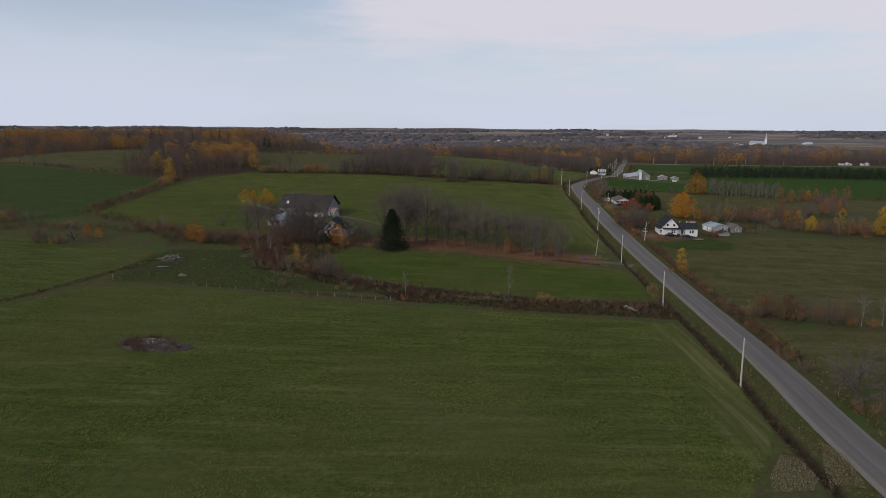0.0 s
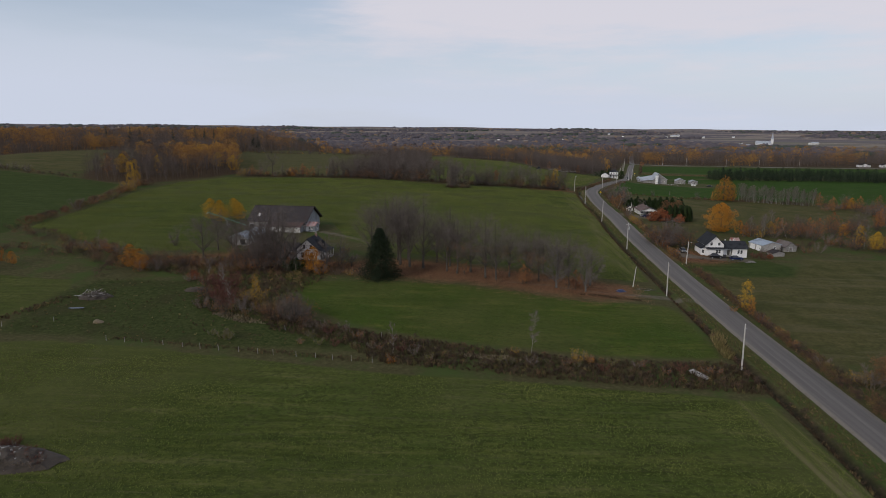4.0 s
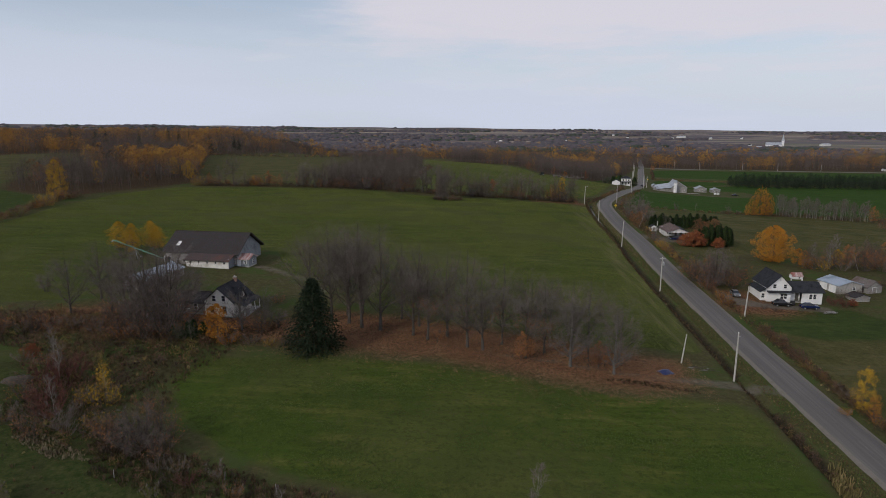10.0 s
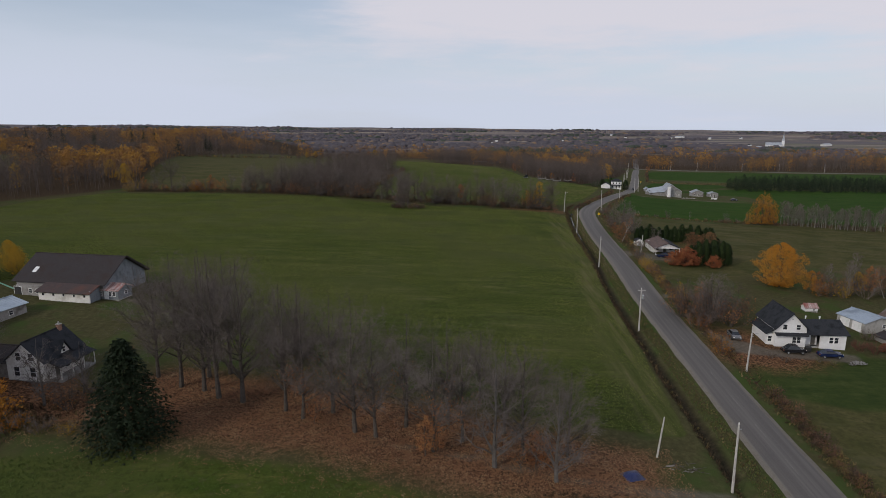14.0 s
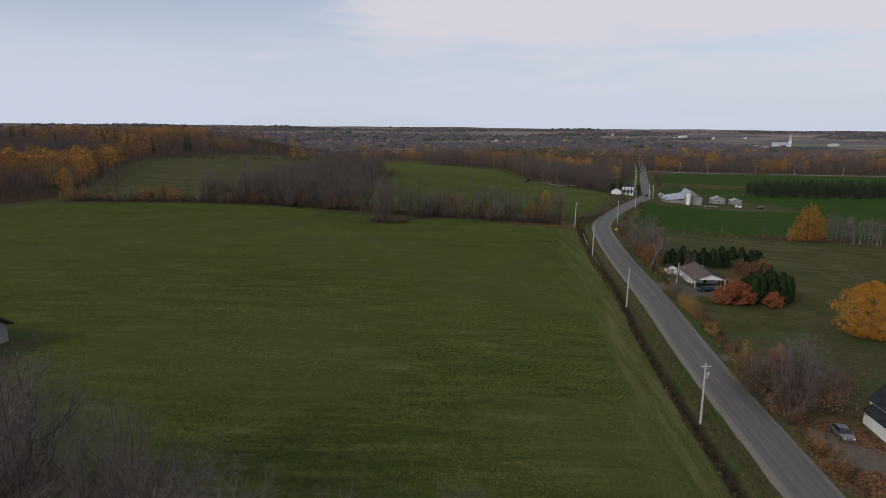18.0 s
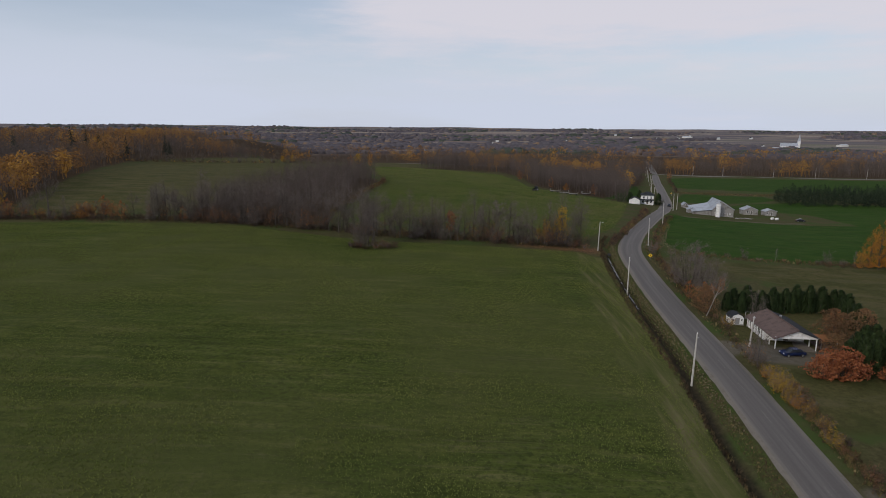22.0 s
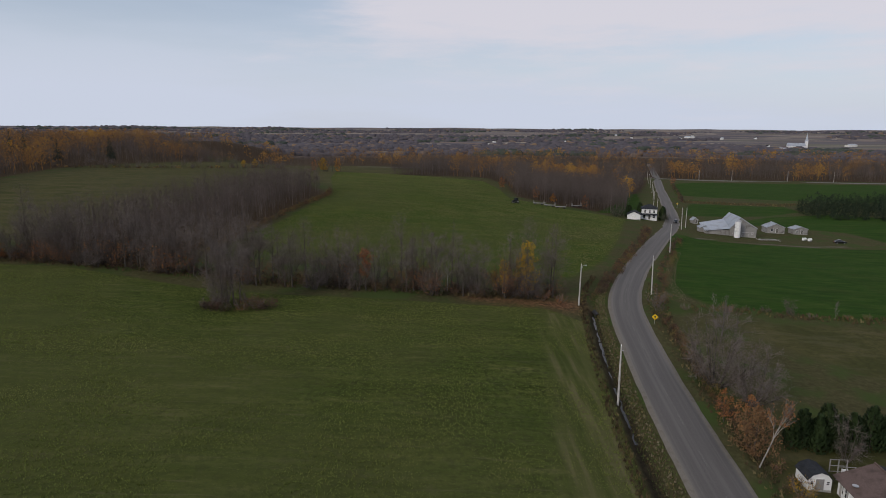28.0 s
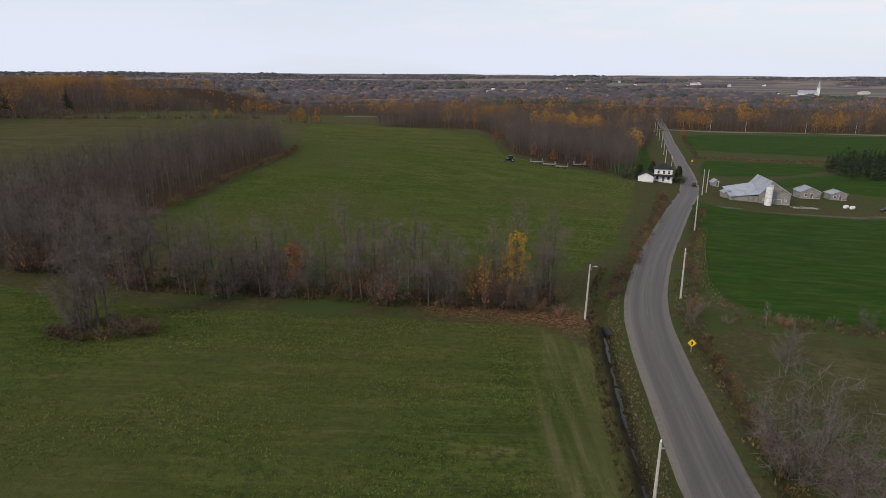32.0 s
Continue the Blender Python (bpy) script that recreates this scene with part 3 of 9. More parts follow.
# plan of the fields
NEAR_HAY = [(-101, 129), (-92, 147), (-77, 150), (-57, 148.5), (-34, 145), (-13, 141.5), (16, 139.5), (40, 136.5), (55, 134), (55, 114), (54, 97), (51.5, 85), (46, 75.5), (40, 68), (30, 50), (-10, 20), (-160, 10), (-150, 90)]
WEST_HAY = [(-290, 200), (-153, 199), (-124, 191), (-95, 188), (-91, 180), (-94, 158), (-103, 131), (-160, 90), (-260, 60)]
HOUSE_CROP = [(-38, 186), (-37, 196), (-22, 197), (-8, 198), (10, 196), (22, 192), (36, 187), (56, 186), (58.5, 181), (57.5, 167), (56, 153), (33, 152.5), (15, 155), (-4, 159.5), (-15, 163), (-24, 168), (-33, 176)]
BACK_HAY = [(-146, 247), (-148.5, 290), (-152, 335), (-147, 372), (-130, 400), (-104, 404), (-60, 408), (-37, 405), (-5, 393), (10, 391), (40, 391), (71, 391), (77.2, 384), (76.2, 370), (73.6, 344), (70.6, 310), (66.6, 282), (64.6, 258), (62.6, 234), (59.6, 207), (40, 210), (22, 219), (0, 224), (-24, 236), (-34, 246), (-44, 272), (-72, 274), (-88, 256), (-77, 242), (-76, 224), (-92, 219), (-112, 227)]
WEST_OLIVE = [(-560, 500), (-330, 425), (-240, 394), (-216, 400), (-224, 470), (-240, 555), (-310, 585), (-480, 600), (-600, 640)]
WEST_CROP = [(-420, 432), (-297, 403), (-235, 380), (-192, 366), (-173, 356), (-157, 300), (-152, 262), (-147, 236), (-165, 218), (-260, 212), (-420, 240)]
TOP_PASTURE = [(-126, 418), (-150, 480), (-172, 551), (-219, 728), (-160, 800), (-110, 830), (-72, 740), (-66, 594), (-58, 500), (-70, 432), (-100, 424)]
TOP_CROP = [(-12, 425), (-6, 480), (-3, 545), (-22, 640), (-36, 732), (7, 728), (78, 720), (84, 650), (84, 590), (108, 566), (134, 545), (112, 480), (96, 440), (82, 418), (40, 416)]
TOP_OLIVE = [(-66, 594), (-40, 582), (-15, 590), (30, 600), (80, 640), (86, 700), (80, 764), (44, 740), (7, 708), (22, 800), (0, 940), (-40, 1090), (-190, 1100), (-180, 850), (-212, 762), (-225, 700), (-178, 748), (-110, 806), (-72, 740)]
FARM_CROP = [(140, 505), (122, 460), (107, 414), (110, 402), (140, 397), (200, 407), (290, 400), (420, 420), (520, 500), (500, 590), (290, 590), (270, 606), (225, 590), (190, 560), (235, 540), (235, 500), (196, 494), (160, 494)]
CROSS_CROP = [(262, 832), (300, 852), (470, 832), (700, 812), (700, 690), (330, 655), (262, 690), (222, 712)]
EAST_HAY = [(103, 390), (145, 392), (210, 400), (300, 395), (300, 350), (215, 330), (175, 306), (150, 300), (135, 320), (132, 352)]
EAST_PASTURE = [(80, 212), (84, 222), (112, 224), (128, 245), (165, 246), (210, 236), (220, 190), (140, 158), (90, 148), (79, 152), (77, 190)]
EAST_NEAR = [(72, 130), (110, 132), (180, 130), (180, 80), (84, 95), (74, 112)]
BUNGALOW_LAWN = [(84, 306), (86, 318), (92, 340), (112, 345), (132, 345), (130, 318), (118, 300), (100, 288), (86, 288)]
HOUSE_LAWN = [(80, 222), (82, 236), (112, 240), (116, 232), (110, 220), (92, 217)]
CURVE_LAWN = [(124, 560), (150, 575), (172, 640), (196, 720), (170, 700), (150, 620)]
PADDOCK = [(-90, 153), (-92, 180), (-88, 190), (-60, 192), (-50, 184), (-28, 163), (-18, 152), (-40, 151), (-70, 153)]
LEAVES = [(-40, 204), (-24, 204), (-10, 203), (4, 200.5), (15, 198), (25, 194.5), (31, 192), (38, 191), (44, 190.5), (49, 191), (52, 201), (38, 208), (20, 213), (2, 219), (-20, 222), (-30, 213)]
HEDGE_LEAVES = [(54, 395), (70, 392.5), (77, 390.5), (79, 397), (54, 397)]
FARM_LEAVES = [(-82, 208), (-60, 204), (-38, 204), (-28, 210), (-38, 221), (-64, 222), (-80, 216)]
YARD_LEAVES = [(76, 238), (82, 252), (90, 252), (92, 244), (100, 238), (90, 232), (80, 233)]
DRIVE = [(67, 189), (64, 190.5), (56, 192), (44, 194.2), (28, 199), (14, 203), (14, 204.2), (28, 200.6), (44, 196), (57, 194.5), (67, 193)]
BARN_TRACK = [(-46, 254), (-38, 249.5), (-30, 243.5), (-22, 235), (-20.5, 236), (-28.5, 245), (-37, 251.5), (-44, 256)]
FARM_YARD = [(146, 499.5), (160, 496), (190, 494), (212, 501), (211, 503.5), (190, 497), (160, 498.5), (150, 502)]
FARM_BACK = [(176, 582), (205, 588), (228, 596), (258, 616), (262, 640), (208, 652), (192, 620)]
HOUSE_YARD = [(80, 240), (90, 238), (106, 237), (107, 241), (90, 242), (82, 250), (79, 248)]
BUNGALOW_DRIVE = [(81.5, 322), (84.5, 320.2), (89.6, 320.8), (95, 319.5), (103.5, 318.5), (104, 311.5), (97, 311), (90, 311.5), (86, 313.4), (83.6, 314.0), (81.5, 311.5)]
FIELD_TRACK = [(79, 271), (90, 272), (96, 275), (90, 275), (80, 274.5)]
WOODS = {
    "west": [(-480, 608), (-310, 592), (-244, 562), (-227, 480), (-214, 398), (-200, 370), (-180, 362), (-160, 366), (-140, 398), (-128, 420), (-150, 480), (-176, 552), (-226, 690), (-222, 762), (-190, 860), (-200, 1000), (-700, 1040), (-760, 760)],
    "lot": [(-66, 432), (-60, 412), (-40, 408), (-18, 412), (-14, 440), (-10, 490), (-6, 545), (-20, 575), (-44, 570), (-54, 500)],
    "north": [(6, 713), (45, 744), (84, 768), (94, 700), (90, 640), (90, 604), (110, 578), (134, 558), (150, 590), (170, 660), (205, 740), (240, 830), (256, 884), (120, 925), (40, 950), (26, 860), (16, 790)],
    "cross": [(-250, 1118), (-40, 1100), (20, 985), (120, 945), (273, 908), (400, 880), (700, 842), (1050, 828), (1200, 1100), (900, 1350), (300, 1500), (-300, 1500), (-800, 1400), (-700, 1050), (-262, 1010)],
}
LAYERS = {
    "hay": (NEAR_HAY, WEST_HAY, BACK_HAY),
    "meadow": (HOUSE_CROP, TOP_CROP),
    "aftermath": (WEST_CROP, HOUSE_LAWN),
    "crop": (FARM_CROP, FARM_BACK, CROSS_CROP, CURVE_LAWN),
    "stubble": (WEST_OLIVE, EAST_PASTURE, BUNGALOW_LAWN, EAST_HAY, EAST_NEAR, TOP_OLIVE, TOP_PASTURE),
    "pasture": (PADDOCK,),
    "litter": (LEAVES, YARD_LEAVES, HEDGE_LEAVES, FARM_LEAVES),
    "bare": (DRIVE, BARN_TRACK, FARM_YARD, HOUSE_YARD, BUNGALOW_DRIVE, FIELD_TRACK),
    "woodfloor": tuple(WOODS.values()),
}


class Shape:
    """Collects vertices and faces for one mesh."""
    def __init__(self):
        self.v, self.f = [], []

    def add(self, verts, faces):
        k = len(self.v)
        self.v += [tuple(p) for p in verts]
        self.f += [tuple(i + k for i in f) for f in faces]
        return self

    def box(self, x0, x1, y0, y1, z0, z1):
        return self.add([(x, y, z) for z in (z0, z1) for y in (y0, y1) for x in (x0, x1)],
                        [(0, 2, 3, 1), (4, 5, 7, 6), (0, 1, 5, 4), (2, 6, 7, 3), (0, 4, 6, 2), (1, 3, 7, 5)])

    def slab(self, corners, thick):
        """A plate of that thickness under four or more corners."""
        c = [Vector(p) for p in corners]
        nrm = (c[1] - c[0]).cross(c[2] - c[0]).normalized() * thick
        k = len(c)
        return self.add([*c, *[p - nrm for p in c]],
                        [tuple(range(k)), tuple(range(2 * k - 1, k - 1, -1)), *[(i, i + k, (i + 1) % k + k, (i + 1) % k) for i in range(k)]])

    def tube(self, pts, radii, sides=6, cap=True):
        pts = [Vector(p) for p in pts]
        rings = []
        for i, (p, r) in enumerate(zip(pts, radii)):
            d = (pts[min(i + 1, len(pts) - 1)] - pts[max(i - 1, 0)]).normalized()
            a = d.cross(Vector((0.31, 0.95, 0.05))).normalized()
            b = d.cross(a)
            rings.append([p + (a * math.cos(2 * math.pi * k / sides) + b * math.sin(2 * math.pi * k / sides)) * r for k in range(sides)])
        verts = [q for ring in rings for q in ring]
        faces = [(i * sides + k, i * sides + (k + 1) % sides, (i + 1) * sides + (k + 1) % sides, (i + 1) * sides + k) for i in range(len(pts) - 1) for k in range(sides)]
        if cap:
            faces += [tuple(range(sides - 1, -1, -1)), tuple(range((len(pts) - 1) * sides, len(pts) * sides))]
        return self.add(verts, faces)

    def lathe(self, profile, sides=12, at=(0, 0, 0)):
        return self.tube([(at[0], at[1], at[2] + z) for _, z in profile], [r for r, _ in profile], sides)

    def mesh(self, name):
        me = bpy.data.meshes.new(name)
        me.from_pydata(self.v, [], self.f)
        me.update()
        return me


def part(name, shape, material, parent, label="", at=None):
    me = shape.mesh(name) if isinstance(shape, Shape) else shape
    if not me.materials:
        me.materials.append(material)
    ob = new(name, me)
    ob.parent = parent
    if at is not None:
        ob.matrix_basis = at
    return tagged(ob, label)


def thing(name, m, label, category, group="", kind=""):
    ob = new(name)
    ob.matrix_basis = m
    return tagged(ob, label, category, group, kind)


def steps(a, b, step):
    return list(np.arange(a, b, step))


def growing(start, end, first, rate):
    out, s, v = [], first, start
    sign = 1 if end > start else -1
    while (end - v) * sign > 0:
        v += sign * s
        s *= rate
        out.append(v)
    return out


GX = sorted(growing(-260, -5200, 6, 1.16)) + steps(-260, -110, 4) + steps(-110, 44, 2) + steps(44, 96, 0.8) + steps(96, 130, 2) + steps(130, 321, 4) + growing(318, 5200, 6, 1.16)
GY = sorted(growing(50, -1600, 4, 1.3)) + steps(50, 440, 2) + steps(440, 641, 4) + growing(636, 5200, 6, 1.11)
gx, gy = np.meshgrid(np.array(GX), np.array(GY))
fx, fy = gx.ravel(), gy.ravel()
rough = np.array([noise.noise((x * 0.09, y * 0.09, 0)) for x, y in zip(fx, fy)])
fz = height(fx, fy)
road_d = line_near(fx, fy, ROAD)[0]
fz = fz + 0.22 * rough * ramp01(road_d, 5, 9) * (np.hypot(fx, fy - 250) < 900)
fz -= 0.12 * (road_d < 4.5)
nx, ny = len(GX), len(GY)
me = bpy.data.meshes.new("ground")
quad = (np.arange(ny - 1)[:, None] * nx + np.arange(nx - 1)[None]).ravel()
faces = np.stack([quad, quad + 1, quad + nx + 1, quad + nx], 1)
me.vertices.add(nx * ny)
me.vertices.foreach_set("co", np.stack([fx, fy, fz], 1).ravel())
me.loops.add(faces.size)
me.loops.foreach_set("vertex_index", faces.ravel())
me.polygons.add(len(faces))
me.polygons.foreach_set("loop_start", np.arange(0, faces.size, 4))
me.update(calc_edges=True)
me.polygons.foreach_set("use_smooth", np.ones(len(faces), bool))
for key, polys in LAYERS.items():
    at = me.attributes.new(key, "FLOAT", "POINT")
    v = np.full(fx.shape, -99.0)
    for poly in polys:
        v = np.maximum(v, inside(fx, fy, poly))
    at.data.foreach_set("value", np.clip(v, -40, 40))
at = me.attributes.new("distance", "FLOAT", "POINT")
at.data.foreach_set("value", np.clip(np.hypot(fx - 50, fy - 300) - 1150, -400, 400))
at = me.attributes.new("ditch", "FLOAT", "POINT")
road_side = line_near(fx, fy, ROAD)[1]
at.data.foreach_set("value", np.where((road_side > 0) & (fy > 60) & (fy < 396) & ((fy < 186) | (fy > 197)), np.clip(1.0 - np.abs(road_d - ditch_off(fy)), -5, 5), -5.0))
at = me.attributes.new("headland", "FLOAT", "POINT")
head = np.maximum(inside(fx, fy, NEAR_HAY), inside(fx, fy, BACK_HAY))
at.data.foreach_set("value", np.where(head > 0, np.clip(20 - road_d, -5, 8), -5.0))
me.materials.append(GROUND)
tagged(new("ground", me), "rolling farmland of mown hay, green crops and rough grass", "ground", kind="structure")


# ---- road ----
def ribbon(name, line, offsets, lift, material, label, step=1, z_of=None):
    """A strip along a line: offsets to the right of it, with a height above the bed for each."""
    pts = line[::step]
    d = np.gradient(pts, axis=0)
    d /= np.linalg.norm(d, axis=1)[:, None]
    right = np.stack([d[:, 1], -d[:, 0]], 1)
    base = z_of(pts) if z_of else land(pts[:, 0], pts[:, 1]) + 0.25
    run = np.r_[0, np.cumsum(np.linalg.norm(np.diff(pts, axis=0), axis=1))]
    s, uv = Shape(), []
    k = len(offsets)
    for i, p in enumerate(pts):
        for o, h in zip(offsets, lift):
            o = o + 0.12 * noise.noise((run[i] * 0.15, o, 3.0))
            s.v.append((p[0] + right[i, 0] * o, p[1] + right[i, 1] * o, base[i] + h))
            uv.append((o, run[i]))
    s.f = [(i * k + j, i * k + j + 1, (i + 1) * k + j + 1, (i + 1) * k + j) for i in range(len(pts) - 1) for j in range(k - 1)]
    me = s.mesh(name)
    layer = me.uv_layers.new(name="UVMap")
    for lp in me.loops:
        layer.data[lp.index].uv = uv[lp.vertex_index]
    me.materials.append(material)
    me.polygons.foreach_set("use_smooth", np.ones(len(me.polygons), bool))
    return tagged(new(name, me), label, name.split("_")[-1], kind="structure")


ribbon("road", ROAD, (-3.2, -3.05, -1.6, 0, 1.6, 3.05, 3.2), (-0.10, 0.02, 0.06, 0.09, 0.06, 0.02, -0.10), ASPHALT, "narrow grey patched asphalt country road")
ribbon("road_shoulder", ROAD, (-4.1, -3.6, -3.12), (-0.35, -0.04, -0.012), GRAVEL, "gravel shoulder beside the asphalt road")
ribbon("road_shoulder", ROAD, (3.12, 3.55, 4.0), (-0.012, -0.04, -0.35), GRAVEL, "gravel shoulder beside the asphalt road")
ribbon("cross_road", CROSS, (-4.3, -3.4, 0, 3.4, 4.3), (-0.3, 0.05, 0.12, 0.05, -0.3), ASPHALT, "grey asphalt road along the wood edge", z_of=lambda p: land(p[:, 0], p[:, 1]) + 0.3)

# ---- plants ----
rng = random.Random(7)


def rv(r, k=1.0):
    return Vector((r.uniform(-k, k), r.uniform(-k, k), r.uniform(-k, k)))


def grow(r, wood, tips, p, d, length, radius, depth, up, spread, sides):
    """One limb with its side limbs; the last ones end in tips."""
    n = 3 if depth > 1 else 2
    pts, q, e = [p], p.copy(), d.copy()
    for _ in range(n):
        e = (e + rv(r, 0.16) + Vector((0, 0, up))).normalized()
        q = q + e * (length / n)
        pts.append(q.copy())
    wood.tube(pts, [radius * (1 - 0.55 * i / n) for i in range(n + 1)], sides, cap=False)
    if depth == 0:
        tips.append((pts[1], e, length))
        tips.append((q, e, length))
        return
    kids = r.randint(3, 4) if depth > 1 else r.randint(3, 5)
    for i in range(kids):
        t = 1.0 if i == 0 else r.uniform(0.35, 0.95)
        k = min(int(t * n), n - 1)
        at = pts[k].lerp(pts[k + 1], t * n - k)
        side = e.cross(rv(r)).normalized()
        out = (e * (1 - spread) + side * spread * (0.35 if i == 0 else 1.0)).normalized()
        grow(r, wood, tips, at, out, length * r.uniform(0.55, 0.78), radius * (0.62 if i else 0.6), depth - 1, up, spread, max(3, sides - 1))


def sprays(r, shape, tips, count, size, width, droop=0.0):
    """Thin twigs that fan out from each tip."""
    for p, e, length in tips:
        for _ in range(count):
            d = (e * 0.9 + rv(r, 0.9) + Vector((0, 0, 0.25 - droop))).normalized()
            q = p + d * size * r.uniform(0.5, 1.2)
            w = d.cross(rv(r)).normalized() * width
            shape.add([p - w, p + w, q], [(0, 1, 2)])


def foliage(r, shape, tips, count, reach, leaf):
    """Leaf clumps about each tip: small bent quads."""
    for p, e, length in tips:
        for _ in range(count):
            c = p + rv(r, reach)
            a, b = rv(r).normalized() * leaf * r.uniform(0.6, 1.3), rv(r).normalized() * leaf * r.uniform(0.5, 1.0)
            shape.add([c - a, c - b * 0.7, c + a, c + b], [(0, 1, 2, 3)])


def tree_parts(seed, tall, spread=0.5, up=0.10, depth=3, first=0.32, stem=0.022, stems=1, lean=0.0):
    r = random.Random(seed)
    wood, tips = Shape(), []
    for s in range(stems):
        d = Vector((r.uniform(-1, 1), r.uniform(-1, 1), 0)) * (0.28 if stems > 1 else 0.04) + Vector((lean, 0, 1))
        d.normalize()
        foot = Vector((r.uniform(-0.3, 0.3), r.uniform(-0.3, 0.3), -0.35)) if stems > 1 else Vector((0, 0, -0.35))
        h = tall * first * r.uniform(0.85, 1.1)
        pts, q = [foot], foot.copy()
        for i in range(3):
            q = q + d * (h / 3) + rv(r, 0.03 * h)
            pts.append(q.copy())
        rad = tall * stem / (stems ** 0.5)
        wood.tube(pts, [rad * 1.35, rad, rad * 0.92, rad * 0.82], 7, cap=False)
        for i in range(4 if stems == 1 else 3):
            side = Vector((math.cos(i * 2.1 + seed), math.sin(i * 2.1 + seed), 0))
            out = (d * (1.15 - spread) + side * spread * (0.25 if i == 0 else 0.8)).normalized()
            at = pts[3] if i < 2 else pts[2].lerp(pts[3], r.uniform(0.2, 0.9))
            grow(r, wood, tips, at, out, tall * (1 - first) * (0.46 if i == 0 else 0.38), rad * (0.62 if i else 0.72), depth - 1, up, spread, 5)
    k = tall * 0.95 / max(p.z for p, _, _ in tips)
    wood.v = [(x * k, y * k, z * k) for x, y, z in wood.v]
    tips = [(p * k, e, length * k) for p, e, length in tips]
    return r, wood, tips


def leader_parts(seed, tall, reach=0.30, up=0.12, depth=2, low=0.28, limbs=12, stem=0.016, steep=0.85, fork=False):
    """An upright tree: a leader with limbs that rise all along it."""
    r = random.Random(seed)
    wood, tips = Shape(), []
    n = 7
    pts, q = [Vector((0, 0, -0.35))], Vector((0, 0, 0))
    lean = Vector((r.uniform(-0.05, 0.05), r.uniform(-0.05, 0.05), 1))
    for i in range(n):
        q = q + lean * (tall * 0.9 / n) + Vector((r.uniform(-1, 1), r.uniform(-1, 1), 0)) * tall * 0.012
        pts.append(q.copy())
    rad = tall * stem
    wood.tube(pts, [rad * 1.35] + [rad * (1 - 0.88 * (i / n) ** 0.9) for i in range(1, n + 1)], 7, cap=False)
    tips.append((pts[-1], Vector((0, 0, 1)), tall * 0.1))
    for i in range(limbs):
        t = low + (0.93 - low) * (i + r.uniform(-0.3, 0.3)) / limbs
        k = min(n - 1, max(0, int(t / 0.9 * n)))
        at = pts[k].lerp(pts[k + 1], min(1, max(0, t / 0.9 * n - k)))
        a = i * 2.4 + r.uniform(-0.5, 0.5)
        out = Vector((math.cos(a), math.sin(a), steep * r.uniform(0.8, 1.5))).normalized()
        size = tall * reach * (0.45 + 0.75 * math.sin(math.pi * min(1, (t - low) / (1 - low) * 0.8 + 0.22))) * r.uniform(0.8, 1.15)
        grow(r, wood, tips, at, out, size * 0.62, rad * 0.55 * (1.1 - t), depth - 1, up, 0.42, 4)
    k = tall * 0.96 / max(p.z for p, _, _ in tips)
    wood.v = [(x * k, y * k, z * k) for x, y, z in wood.v]
    tips = [(p * k, e, length * k) for p, e, length in tips]
    return r, wood, tips


MADE = {}


def plant(kind, x, y, scale=1.0, turn=None, group="", dz=0.0, squash=1.0):
    """A plant of that kind on the ground; the first one is built, the others copy it."""
    m = Matrix.Translation((x, y, hz(x, y) + dz)) @ pose(0, 0, 0, 0, 0, rng.uniform(0, 360) if turn is None else turn)
    size = (scale, scale, scale * squash)
    if kind not in MADE:
        ob = KINDS[kind]()
        ob.matrix_basis = m @ Matrix.Diagonal((*size, 1))
        MADE[kind] = ob, size
    else:
        first, was = MADE[kind]
        ob = copy_thing(first, m @ Matrix.Diagonal((*[a / b for a, b in zip(size, was)], 1)))
    if group:
        ob["group"] = group
    return ob


def tree_thing(name, label, category, parts):
    ob = thing(name, Matrix(), label, category)
    for n, s, m, lab in parts:
        part(n, s, m, ob, lab)
    return ob


def bare_tree(seed, tall, label, twig=TWIG, bark=BARK, count=8, spread=0.5, depth=4, name="bare_tree", size=1.1, width=0.03, stems=1, up=0.10, first=0.32, lean=0.0, stem=0.022, leaves=None, leader=0):
    def make():
        r, wood, tips = leader_parts(seed, tall, up=up, depth=leader, low=first, stem=stem * 0.75, reach=spread) if leader else tree_parts(seed, tall, spread, up, depth, first, stem, stems, lean)
        crown = Shape()
        sprays(r, crown, tips, count, size * tall / 15, width)
        parts = [("trunk", wood, bark, ""), ("crown", crown, twig, "")]
        if leaves:
            lf = Shape()
            some = [t for t in tips if r.random() < leaves[1] and t[0].z < tall * leaves[2]]
            foliage(r, lf, some, 5, 0.55, 0.16)
            parts.append(("foliage", lf, leaves[0], "last leaves still hanging"))
        return tree_thing(name, label, "tree", parts)
    return make


def leaf_tree(seed, tall, label, leaf, count=17, spread=0.55, depth=3, bark=BARK, name="autumn_tree", reach=0.8, size=0.22, up=0.06, first=0.25, stems=1, lean=0.0, thin=1.0, leader=0):
    def make():
        r, wood, tips = leader_parts(seed, tall, up=up, depth=leader, low=first, stem=0.013, reach=spread) if leader else tree_parts(seed, tall, spread, up, depth, first, 0.02, stems, lean)
        crown = Shape()
        foliage(r, crown, [t for t in tips if r.random() < thin], count, reach * tall / 9, size)
        return tree_thing(name, label, "tree", [("trunk", wood, bark, ""), ("crown", crown, leaf, "")])
    return make


